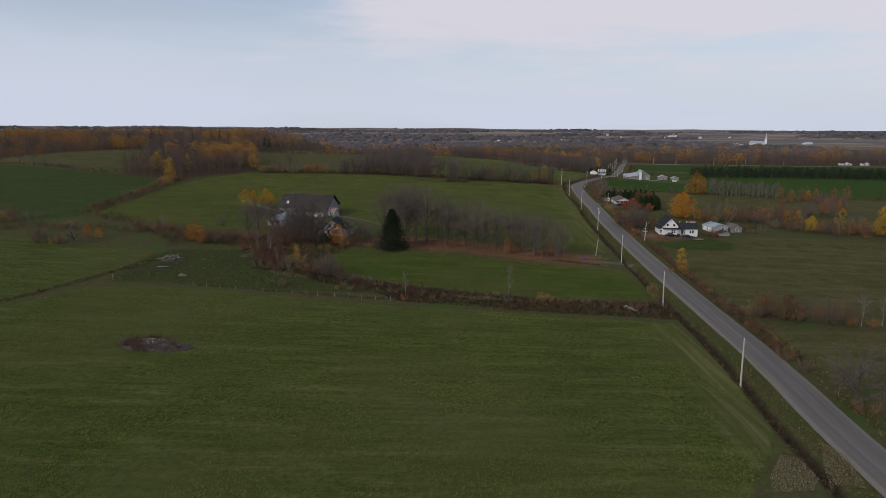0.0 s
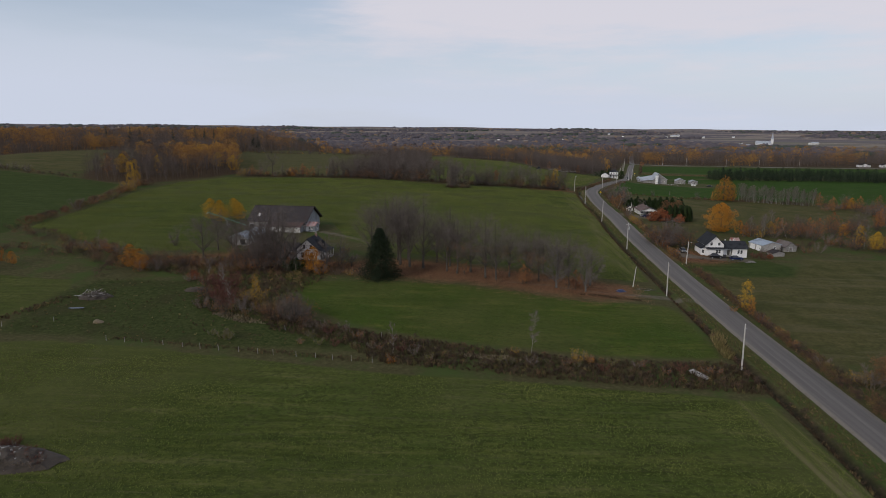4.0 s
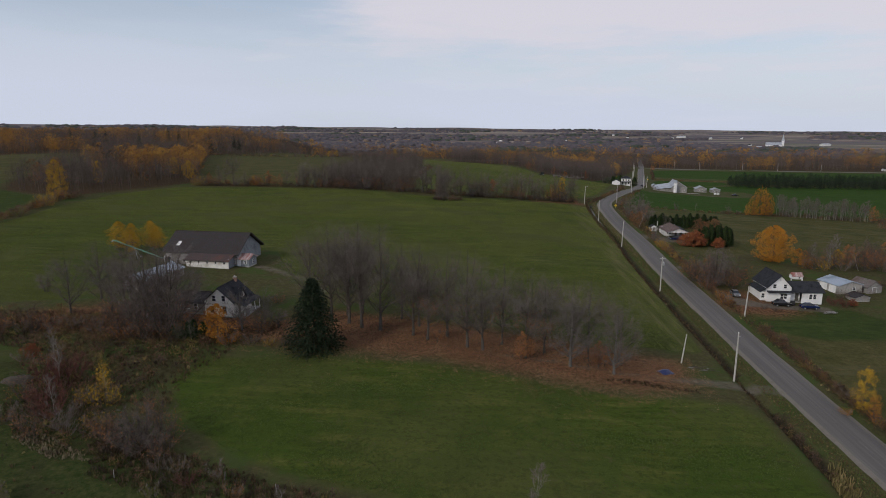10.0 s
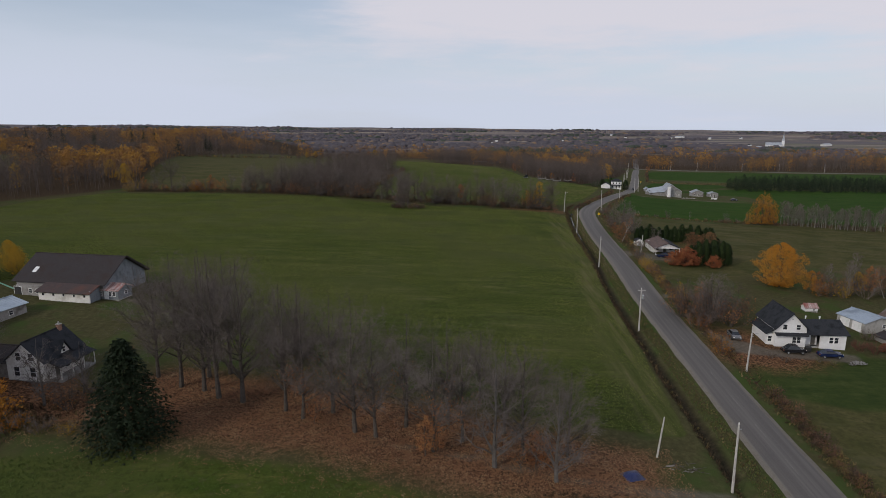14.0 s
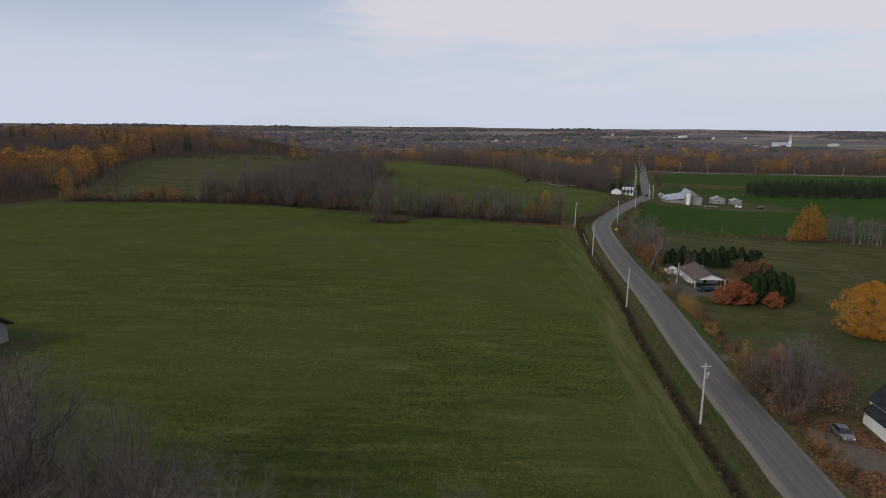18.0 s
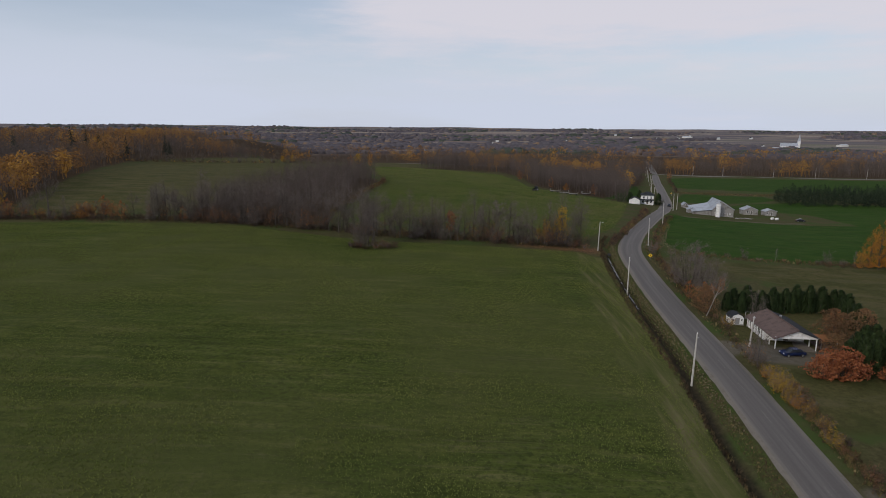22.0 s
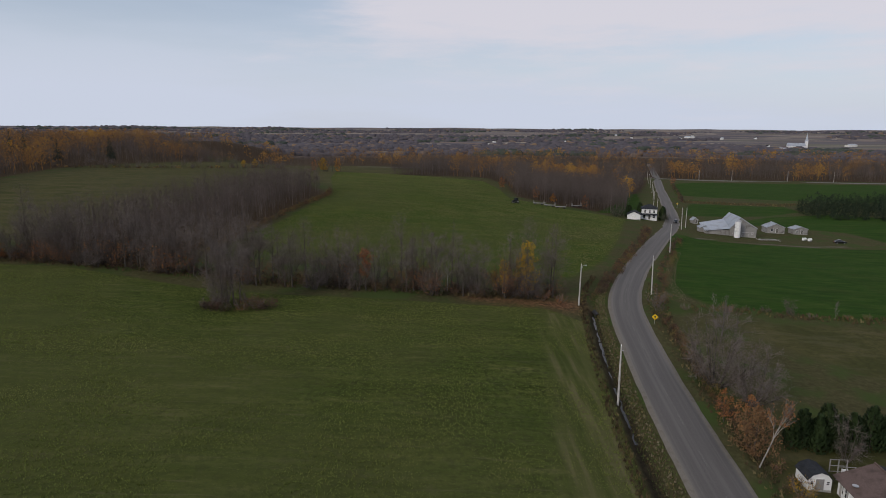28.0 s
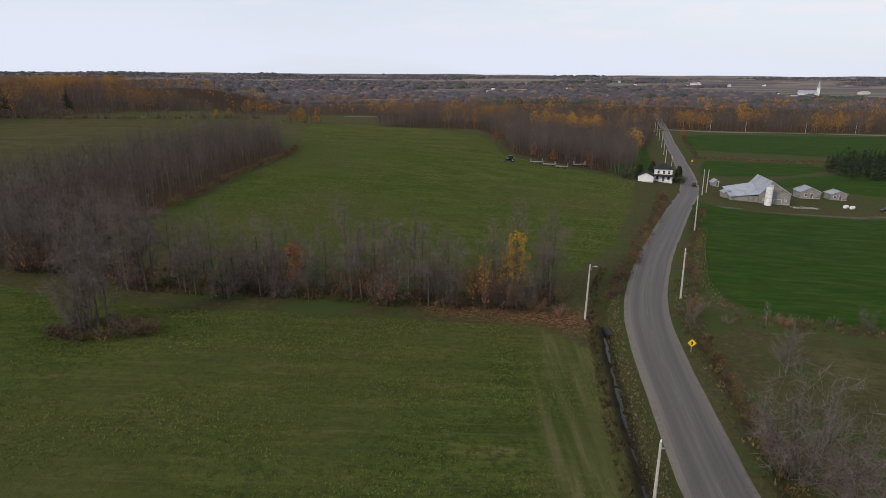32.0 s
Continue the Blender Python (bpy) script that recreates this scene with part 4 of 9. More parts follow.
def shrub(seed, tall, label, leaf, count=6, twigs=TWIG, stems=9, name="bush", size=0.14, wide=0.5):
    def make():
        r = random.Random(seed)
        wood, crown, tips = Shape(), Shape(), []
        for i in range(stems):
            a = r.uniform(0, 6.28)
            foot = Vector((math.cos(a), math.sin(a), 0)) * r.uniform(0.05, 0.35) * tall * wide + Vector((0, 0, -0.2))
            d = (Vector((math.cos(a) * wide, math.sin(a) * wide, 1)) + rv(r, 0.25)).normalized()
            top = foot + d * tall * r.uniform(0.6, 1.0)
            mid = foot.lerp(top, 0.5) + rv(r, 0.08 * tall)
            wood.tube([foot, mid, top], [0.035, 0.024, 0.008], 3, cap=False)
            tips += [(mid, d, tall), (top, d, tall), (foot.lerp(top, 0.75), d, tall)]
        sprays(r, wood, tips, 12, tall * 0.3, 0.022)
        foliage(r, crown, tips, round(count * 1.8), tall * 0.22, size * 0.72)
        return tree_thing(name, label, "bush", [("branchwork", wood, twigs, ""), ("foliage", crown, leaf, "")])
    return make


def spruce(seed, tall, wide, label, leaf=NEEDLE, name="spruce", whorls=26, blades=15, start=0.04):
    def make():
        r = random.Random(seed)
        wood, crown = Shape(), Shape()
        wood.tube([(0, 0, -0.3), (0.05, 0, tall * 0.5), (0, 0, tall)], [tall * 0.014, tall * 0.008, 0.01], 6, cap=False)
        for k in range(whorls):
            t = start + (1 - start) * (k / whorls) ** 0.92
            reach = wide * (1 - t) ** 0.85 * r.uniform(0.85, 1.12) + 0.12
            for i in range(max(5, int(blades * (1 - 0.6 * t)))):
                a = r.uniform(0, 6.28)
                out = Vector((math.cos(a), math.sin(a), 0))
                side = Vector((-out.y, out.x, 0))
                le = reach * r.uniform(0.7, 1.1)
                p = Vector((0, 0, tall * t + r.uniform(-0.2, 0.2)))
                for s in range(3):
                    b, e = p + out * le * s / 3 - Vector((0, 0, 0.14 * le * s)), p + out * le * (s + 1.25) / 3 - Vector((0, 0, 0.14 * le * (s + 1.25) - (0.10 if s == 2 else 0)))
                    w = side * le * (0.20 - 0.045 * s) + Vector((0, 0, r.uniform(-0.12, 0.12)))
                    crown.add([b, e - w + Vector((0, 0, -0.15)), e + out * 0.12 * le, e + w + Vector((0, 0, -0.15))], [(0, 1, 2, 3)])
        return tree_thing(name, label, "tree", [("trunk", wood, BARK, ""), ("crown", crown, leaf, "")])
    return make


def cedar(seed, tall, wide, label):
    def make():
        r = random.Random(seed)
        wood, crown = Shape(), Shape()
        wood.tube([(0, 0, -0.2), (0, 0, tall * 0.85)], [0.09, 0.03], 5, cap=False)
        for _ in range(620):
            t = r.random() ** 0.9
            a, rad = r.uniform(0, 6.28), wide * (1 - t ** 2.2) ** 0.5 * r.uniform(0.7, 1.05)
            c = Vector((math.cos(a) * rad, math.sin(a) * rad, 0.1 + tall * t))
            u = (Vector((math.cos(a) * 0.4, math.sin(a) * 0.4, 1)) + rv(r, 0.35)).normalized() * r.uniform(0.22, 0.5)
            w = Vector((-math.sin(a), math.cos(a), r.uniform(-0.3, 0.3))) * r.uniform(0.10, 0.2)
            crown.add([c - w - u * 0.4, c + w - u * 0.4, c + w * 0.6 + u, c - w * 0.6 + u], [(0, 1, 2, 3)])
        return tree_thing("cedar", label, "hedge", [("trunk", wood, BARK, ""), ("crown", crown, CEDAR, "")])
    return make


def oval(t, low):
    """Half-width of an oval crown, 0 to 1, at height t of its tree."""
    u = min(1.0, max(0.0, (t - low) / (1 - low)))
    return max(0.0, math.sin(math.pi * u ** 0.8)) ** 0.6


def haze_parts(seed, tall, wide, limbs=13, shoots=1500, low=0.18, stems=1, stem=0.013, long=0.075, width=0.019, even=0.4):
    """A bare tree: limbs that rise in curves to an oval or domed crown, side limbs, and fine upright shoots all over."""
    r = random.Random(seed)
    wood, crown, branches = Shape(), Shape(), []
    rad = tall * stem
    top = Vector((r.uniform(-0.03, 0.03) * tall, r.uniform(-0.03, 0.03) * tall, tall * 0.92))
    if stems == 1:
        pts = [Vector((0, 0, -0.35))] + [top * (k / 6) + Vector((r.uniform(-1, 1), r.uniform(-1, 1), 0)) * tall * 0.008 for k in range(1, 7)]
        wood.tube(pts, [rad * 1.4] + [rad * (1 - 0.9 * k / 6) for k in range(1, 7)], 7, cap=False)
        branches.append(pts)
    for i in range(limbs):
        a = i * 2.4 + r.uniform(-0.5, 0.5)
        out = Vector((math.cos(a), math.sin(a), 0))
        z0 = tall * r.uniform(low * 0.8, 0.58) if stems == 1 else 0.0
        ze = min(tall * 0.96, max(z0 + tall * r.uniform(0.13, 0.38), tall * (low + 0.14))) if stems == 1 else tall * r.uniform(0.3, 0.97)
        reach = wide * oval(ze / tall, low) * r.random() ** even
        foot = top * (z0 / tall) if stems == 1 else out * r.uniform(0.1, 0.06 * tall) + Vector((0, 0, -0.3))
        end = Vector((0, 0, ze)) + out * reach
        bend = foot.lerp(end, 0.45) + out * reach * 0.26 + rv(r, 0.03 * tall)
        pts = [foot.lerp(bend, t).lerp(bend.lerp(end, t), t) + rv(r, 0.012 * tall) * (0 < t) for t in (0, 0.25, 0.5, 0.75, 1.0)]
        q = rad * (0.42 - 0.36 * z0 / tall) if stems == 1 else rad * r.uniform(0.4, 0.8)
        wood.tube(pts, [q * (1 - 0.82 * k / 4) for k in range(5)], 5, cap=False)
        branches.append(pts)
        for _ in range(6):
            k = r.uniform(0.8, 3.9)
            p = pts[int(k)].lerp(pts[int(k) + 1], k % 1)
            side = (out * r.uniform(0.0, 0.9) + rv(r, 0.7) + Vector((0, 0, 0.9 if wide < 0.2 * tall else 0.5))).normalized()
            e = p + side * tall * r.uniform(0.09, 0.19)
            m = p.lerp(e, 0.5) + rv(r, 0.012 * tall)
            wood.tube([p, m, e], [q * 0.32, q * 0.2, q * 0.06], 3, cap=False)
            branches.append([p, m, e])
    for _ in range(shoots):
        b = branches[r.randrange(len(branches))]
        k = r.uniform(0.35 if len(b) > 3 else 0.0, 0.999) * (len(b) - 1)
        p = b[int(k)].lerp(b[int(k) + 1], k % 1)
        if p.z < low * tall * 0.7:
            continue
        flat = Vector((p.x, p.y, 0)) / max(0.1, wide)
        d = (flat * 0.8 + rv(r, 0.9) + Vector((0, 0, 0.35))).normalized()
        e = p + d * tall * long * r.uniform(0.45, 1.3)
        dome = math.hypot(e.x, e.y) / wide
        if stems == 1 and e.z > tall * (1.0 - 0.22 * dome * dome):
            continue
        w = d.cross(rv(r)).normalized() * width * r.uniform(0.6, 1.2)
        crown.add([p - w, p + w, e], [(0, 1, 2)])
        if r.random() < 0.6:
            f = p.lerp(e, 0.4)
            g = f + (d + rv(r, 0.8)).normalized() * tall * long * 0.5
            crown.add([f - w * 0.7, f + w * 0.7, g], [(0, 1, 2)])
    return r, wood, crown, branches


def haze_tree(seed, tall, wide, label, twig=TWIG, bark=BARK, name="bare_tree", leaves=None, **more):
    def make():
        r, wood, crown, branches = haze_parts(seed, tall, wide, **more)
        parts = [("trunk", wood, bark, ""), ("crown", crown, twig, "")]
        if leaves:
            lf = Shape()
            tips = [(b[-1], None, 0) for b in branches if b[-1].z < tall * leaves[2] and r.random() < leaves[1]]
            foliage(r, lf, tips, 14, 0.9, 0.15)
            parts.append(("foliage", lf, leaves[0], "last leaves still hanging"))
        return tree_thing(name, label, "tree", parts)
    return make


def full_tree(seed, tall, wide, label, leaf, leaves=3600, size=0.2, low=0.14, gaps=0.0, bark=BARK, name="autumn_tree", **more):
    """A tree in leaf: limbs, and leaves set in lobes through an oval crown."""
    def make():
        r, wood, crown, branches = haze_parts(seed, tall, wide * 0.85, shoots=0, low=low, **more)
        lf = Shape()
        while len(lf.f) < leaves:
            z, a = r.uniform(low, 1.0), r.uniform(0, 6.283)
            lobe = 0.80 + 0.62 * noise.noise((math.cos(a) * 1.9, math.sin(a) * 1.9, z * 5 + seed))
            rad = wide * oval(z, low * 0.8) * lobe * r.random() ** 0.4
            c = Vector((math.cos(a) * rad, math.sin(a) * rad, z * tall * (0.97 + 0.05 * lobe)))
            if noise.noise(c * 0.75 + Vector((seed, 0, 0))) < gaps - 0.22:
                continue
            u, w = rv(r).normalized() * size * r.uniform(0.6, 1.3), rv(r).normalized() * size * r.uniform(0.5, 1.0)
            lf.add([c - u, c - w * 0.7, c + u, c + w], [(0, 1, 2, 3)])
        return tree_thing(name, label, "tree", [("trunk", wood, bark, ""), ("crown", lf, leaf, "")])
    return make


def fir(seed, tall, wide, label, leaf=NEEDLE):
    """A full spruce: tiers of drooping boughs hung with short sprigs."""
    def make():
        r = random.Random(seed)
        wood, crown = Shape(), Shape()
        wood.tube([(0, 0, -0.3), (0.05, 0, tall * 0.5), (0, 0, tall)], [tall * 0.016, tall * 0.009, 0.01], 6, cap=False)
        for k in range(900):
            t = 0.02 + 0.97 * (k / 900) ** 1.1
            a = k * 2.39996 + r.uniform(-0.3, 0.3)
            out, side = Vector((math.cos(a), math.sin(a), 0)), Vector((-math.sin(a), math.cos(a), 0))
            le = wide * (1 - t) ** 0.68 * (0.8 + 0.2 * min(1, t * 8)) * r.uniform(0.7, 1.08) + 0.15
            p = Vector((0, 0, tall * t))
            tip = p + out * le + Vector((0, 0, -0.30 * le + 0.25))
            for s in range(7):
                q = p.lerp(tip, 0.25 + 0.75 * s / 6) + rv(r, 0.12)
                for sg in (-1, 1):
                    d = (out * 0.8 + side * sg * r.uniform(0.3, 1.1) + Vector((0, 0, r.uniform(-0.75, 0.1)))).normalized()
                    e = q + d * r.uniform(0.35, 0.8) * (0.5 + 0.5 * le / wide)
                    w = d.cross(rv(r)).normalized() * r.uniform(0.08, 0.17)
                    crown.add([q - w, q + w, e], [(0, 1, 2)])
        return tree_thing("spruce", label, "tree", [("trunk", wood, BARK, ""), ("crown", crown, leaf, "")])
    return make


KINDS = {
    "maple_a": haze_tree(3, 23.4, 7.2, "tall bare grey-brown maple with an oval crown", limbs=30, shoots=5200, low=0.17, width=0.0100),
    "maple_b": haze_tree(11, 23.6, 6.6, "tall bare maple with upright limbs", limbs=28, shoots=5200, low=0.19, width=0.0100),
    "maple_c": haze_tree(19, 23, 7.0, "bare maple with rising limbs and broad crown", limbs=30, shoots=5200, low=0.16, width=0.0100),
    "maple_d": haze_tree(23, 21.2, 6.8, "bare maple with a few russet leaves low down", limbs=27, shoots=5200, width=0.0100, low=0.15, leaves=(LEAF_RUSSET, 0.5, 0.48)),
    "maple_pale": haze_tree(29, 18, 5.2, "broad bare pale-barked maple", limbs=20, shoots=2600, low=0.1, stem=0.016, bark=surface("pale_bark", (0.075, 0.068, 0.062), (0.15, 0.14, 0.13), 3.0, 0.9, grain=(1, 1, 0.2), spec=0.1)),
    "young_maple": leaf_tree(31, 6.0, "young maple holding russet leaves", LEAF_RUSSET, count=5, thin=0.7, reach=0.55, size=0.13, depth=3),
    "hedge_a": haze_tree(37, 13, 3.0, "slender bare hedgerow tree", limbs=11, shoots=900, low=0.08, width=0.015, long=0.10, stem=0.009),
    "hedge_b": haze_tree(41, 14, 2.5, "bare hedgerow tree with thin upright limbs", limbs=11, shoots=900, low=0.10, width=0.015, long=0.10, stem=0.009),
    "hedge_c": haze_tree(43, 10, 3.0, "many-stemmed bare hedgerow tree", limbs=12, shoots=950, low=0.06, stems=5, width=0.015, long=0.12, stem=0.010),
    "birch": bare_tree(47, 12, "bare white birch with thin branches", bark=BIRCH, leader=2, count=9, size=1.3, width=0.022, spread=0.2, up=0.2, first=0.3, name="birch", stem=0.014),
    "birch_leaning": bare_tree(53, 13, "leaning bare white birch", bark=BIRCH, depth=3, count=6, size=1.0, width=0.022, spread=0.24, up=0.04, first=0.5, name="birch", lean=0.38, leaves=(LEAF_RUSSET, 0.8, 2.0), stem=0.008),
    "grey_birch": bare_tree(59, 9, "thin grey birch sapling", leader=2, count=8, size=1.3, width=0.016, spread=0.16, up=0.22, first=0.2, bark=BIRCH, name="birch", stem=0.008),
    "willow": haze_tree(61, 11, 7.0, "wide bare grey-brown thicket tree", limbs=26, shoots=3000, low=0.05, stems=6, width=0.018, long=0.14, name="willow", even=0.3),
    "thicket": haze_tree(67, 7.5, 4.0, "bare many-stemmed thicket tree", limbs=14, shoots=800, low=0.06, stems=5, width=0.017, long=0.15, name="thicket_tree", even=0.6, leaves=(LEAF_RUSSET, 0.15, 0.6), twig=TWIG_BROWN),
    "oak_big": haze_tree(71, 13, 6.5, "bare spreading roadside tree with a thick pale trunk", limbs=24, shoots=3200, low=0.14, stem=0.02, width=0.015, long=0.10),
    "apple": bare_tree(73, 5.5, "low bare spreading orchard tree", depth=3, count=7, size=2.2, width=0.022, spread=0.65, first=0.25, stem=0.03, up=0.03, name="orchard_tree"),
    "field_tree": haze_tree(75, 16, 4.2, "tall bare tree standing alone at the hedge", limbs=13, shoots=800, low=0.38, stem=0.016),
    "yellow_tree": full_tree(79, 10, 4.2, "tree in full yellow autumn leaf", LEAF_YELLOW, leaves=4200, size=0.15, gaps=0.08),
    "gold_tall": full_tree(87, 13, 3.6, "slim tree in golden-orange autumn leaf", LEAF_GOLD, leaves=3000, size=0.14, gaps=0.27, low=0.05),
    "yellow_tall": full_tree(83, 13, 3.4, "slim tree in golden autumn leaf", LEAF_YELLOW, leaves=2700, size=0.14, gaps=0.27, low=0.08),
    "yellow_thin": leaf_tree(89, 6.5, "thin young birch with yellow leaves", LEAF_YELLOW, count=6, leader=2, spread=0.22, up=0.18, thin=0.8, size=0.14, bark=BIRCH, reach=0.7),
    "orange_maple": full_tree(97, 12.5, 7.4, "round maple in full orange leaf", LEAF_GOLD, leaves=15000, size=0.155, low=0.03, limbs=20, gaps=0.12),
    "orange_small": full_tree(101, 5.5, 2.4, "small tree with bright orange leaves", LEAF_ORANGE, leaves=1100, size=0.15, low=0.1),
    "brown_tree": full_tree(111, 7.5, 4.2, "round tree in dull russet-brown leaf", LEAF_DULL, leaves=2600, size=0.18, low=0.04),
    "russet_tree": full_tree(103, 8, 3.0, "half-bare tree with russet leaves", LEAF_RUSSET, leaves=1000, size=0.16, gaps=0.22, low=0.1),
    "red_tree": leaf_tree(107, 8.5, "slender tree in dark red leaf", LEAF_RED, count=7, leader=2, spread=0.2, up=0.22, size=0.16, reach=0.55),
    "red_bush": full_tree(109, 3.6, 2.6, "dense rounded bush in deep red leaf", LEAF_RED, leaves=2200, size=0.14, low=0.0, stems=4, name="bush"),
    "brown_bush": shrub(113, 2.6, "dense brown half-bare bush", LEAF_BROWN, count=6, stems=12, wide=0.7),
    "brown_tall": shrub(127, 3.8, "tall brown half-bare bush", LEAF_BROWN, count=4, stems=12, wide=0.55),
    "twig_bush": shrub(131, 3.0, "bare reddish twiggy bush", LEAF_BROWN, count=1, twigs=TWIG_RED, stems=18, wide=0.65),
    "olive_bush": shrub(137, 2.2, "low bush with fading olive leaves", LEAF_OLIVE, count=9, stems=11, wide=0.75),
    "yellow_bush": shrub(139, 2.8, "bush with yellow autumn leaves", LEAF_YELLOW, count=9, stems=11, wide=0.6),
    "orange_bush": shrub(149, 2.6, "bush with orange-brown autumn leaves", LEAF_ORANGE, count=9, stems=11, wide=0.65),
    "russet_bush": shrub(151, 2.8, "bush with russet leaves", LEAF_RUSSET, count=8, stems=11, wide=0.65),
    "green_bush": shrub(157, 4.2, "dense dark evergreen garden bush", CEDAR, count=18, stems=14, wide=0.55, size=0.16),
    "spruce": fir(163, 13.9, 6.7, "tall dark green spruce with drooping branches"),
    "pine": spruce(167, 17, 3.6, "dark pine standing above the wood", whorls=18, blades=10, start=0.3, name="pine"),
    "cedar_a": cedar(173, 5.2, 1.5, "clipped dark green cedar in a hedge row"),
    "cedar_b": cedar(179, 6.4, 1.7, "tall dark green cedar in a hedge row"),
}


def scatter(name, label, category, templates, xs, ys, scales, tints, material, dz=0.0, squash=None):
    """Many plants joined into one object; each carries its tint."""
    r = random.Random(len(name) * 31 + len(xs))
    zs = height(xs, ys) + dz
    V, L, counts, tint = [], [], [], []
    k = 0
    for i, (x, y, z, s) in enumerate(zip(xs, ys, zs, scales)):
        tv, tf = templates[r.randrange(len(templates))]
        a = r.uniform(0, 6.28)
        c, sn = math.cos(a) * s, math.sin(a) * s
        hgt = s * (squash[i] if squash is not None else 1.0)
        w = np.empty_like(tv)
        w[:, 0], w[:, 1], w[:, 2] = tv[:, 0] * c - tv[:, 1] * sn + x, tv[:, 0] * sn + tv[:, 1] * c + y, tv[:, 2] * hgt + z
        V.append(w)
        L.append(tf + k)
        k += len(tv)
        tint.append(np.full(len(tv), tints[i]))
    V, L, tint = np.concatenate(V), np.concatenate(L), np.concatenate(tint)
    me = bpy.data.meshes.new(name)
    me.vertices.add(len(V))
    me.vertices.foreach_set("co", V.ravel())
    me.loops.add(L.size)
    me.loops.foreach_set("vertex_index", L.ravel())
    me.polygons.add(len(L))
    me.polygons.foreach_set("loop_start", np.arange(0, L.size, 3))
    me.update(calc_edges=True)
    at = me.attributes.new("tint", "FLOAT", "POINT")
    at.data.foreach_set("value", tint)
    me.materials.append(material)
    return tagged(new(name, me), label, category, kind="stuff")


def template(shape):
    tri = []
    for f in shape.f:
        tri += [(f[0], f[i], f[i + 1]) for i in range(1, len(f) - 1)]
    return np.array(shape.v, float), np.array(tri, int)


def bare_template(seed, blades=46, limbs=6):
    """One bare tree a metre tall, for woods: a stem, rising limbs and fine twigs through an oval crown."""
    r = random.Random(seed)
    s = Shape()
    top = Vector((r.uniform(-0.04, 0.04), r.uniform(-0.04, 0.04), r.uniform(0.84, 0.97)))
    s.tube([(0, 0, -0.03), top * 0.5, top * 0.88], [0.007, 0.0048, 0.001], 3, cap=False)
    ends = [top, top * 0.8]
    for i in range(limbs):
        z, a = r.uniform(0.22, 0.66), i * 2.4 + r.uniform(-0.5, 0.5)
        p = top * z
        q = p + Vector((math.cos(a), math.sin(a), 0)) * r.uniform(0.09, 0.22) + Vector((0, 0, r.uniform(0.06, 0.22)))
        w = Vector((-math.sin(a), math.cos(a), 0)) * 0.004
        s.add([p - w, p + w, q], [(0, 1, 2)])
        ends += [q, p.lerp(q, 0.6)]
    thin = 2.2 / max(20, blades) ** 0.5
    for _ in range(blades):
        c = ends[r.randrange(len(ends))] if r.random() < 0.55 else top * r.uniform(0.25, 0.95)
        u = min(1.0, max(0.05, c.z))
        p = c + rv(r, 0.085) * (1.15 - abs(u - 0.6))
        d = (Vector((p.x, p.y, 0)) * 2.2 + rv(r, 0.9) + Vector((0, 0, 0.3))).normalized()
        q = p + d * r.uniform(0.04, 0.11)
        w = d.cross(rv(r)).normalized() * r.uniform(0.006, 0.014) * thin
        s.add([p - w, p + w, q], [(0, 1, 2)])
    return template(s)


def leaf_template(seed, clumps=34, wide=0.2, low=0.42, fine=1.0):
    """One leafy tree a metre tall, for woods: a stem and leaf clumps."""
    r = random.Random(seed)
    s = Shape()
    s.tube([(0, 0, -0.03), (0, 0, 0.6)], [0.009, 0.005], 3, cap=False)
    for _ in range(clumps):
        z = r.uniform(low, 0.97)
        rad = wide * math.sin(math.pi * min(0.96, (z - low) / (1 - low) * 0.85 + 0.12)) * r.uniform(0.4, 1.05)
        a = r.uniform(0, 6.28)
        c = Vector((math.cos(a) * rad, math.sin(a) * rad, z))
        k = wide / 0.2 * fine
        u, w = rv(r).normalized() * r.uniform(0.03, 0.065) * k, rv(r).normalized() * r.uniform(0.025, 0.05) * k
        s.add([c - u, c - w, c + u, c + w], [(0, 1, 2, 3)])
    return template(s)


def cone_template(seed):
    r = random.Random(seed)
    s = Shape()
    for k in range(30):
        t = k / 30
        a = k * 2.4
        rad = 0.2 * (1 - t) + 0.01
        p = Vector((0, 0, 0.06 + 0.94 * t))
        e = p + Vector((math.cos(a) * rad, math.sin(a) * rad, -0.06))
        w = Vector((-math.sin(a), math.cos(a), 0)) * rad * 0.5
        s.add([p + Vector((0, 0, 0.04)), e - w, e + w], [(0, 1, 2)])
    return template(s)


def weed_template(seed, blades=14, wide=0.5):
    r = random.Random(seed)
    s = Shape()
    for _ in range(blades):
        a, rad = r.uniform(0, 6.28), r.uniform(0, wide)
        p = Vector((math.cos(a) * rad, math.sin(a) * rad, -0.05))
        q = p + Vector((r.uniform(-0.35, 0.35), r.uniform(-0.35, 0.35), r.uniform(0.5, 1.0)))
        w = rv(r).normalized() * r.uniform(0.03, 0.09)
        w.z = 0
        s.add([p - w, p + w, q + w * 0.8, q - w * 0.6], [(0, 1, 2, 3)])
    return template(s)


def leaf_on_ground(seed):
    r = random.Random(seed)
    s = Shape()
    for _ in range(9):
        c = Vector((r.uniform(-0.8, 0.8), r.uniform(-0.8, 0.8), r.uniform(0.02, 0.07)))
        a = r.uniform(0, 6.28)
        u, w = Vector((math.cos(a), math.sin(a), r.uniform(-0.3, 0.3))) * 0.09, Vector((-math.sin(a), math.cos(a), r.uniform(-0.3, 0.3))) * 0.07
        s.add([c - u, c - w, c + u, c + w], [(0, 1, 2, 3)])
    return template(s)


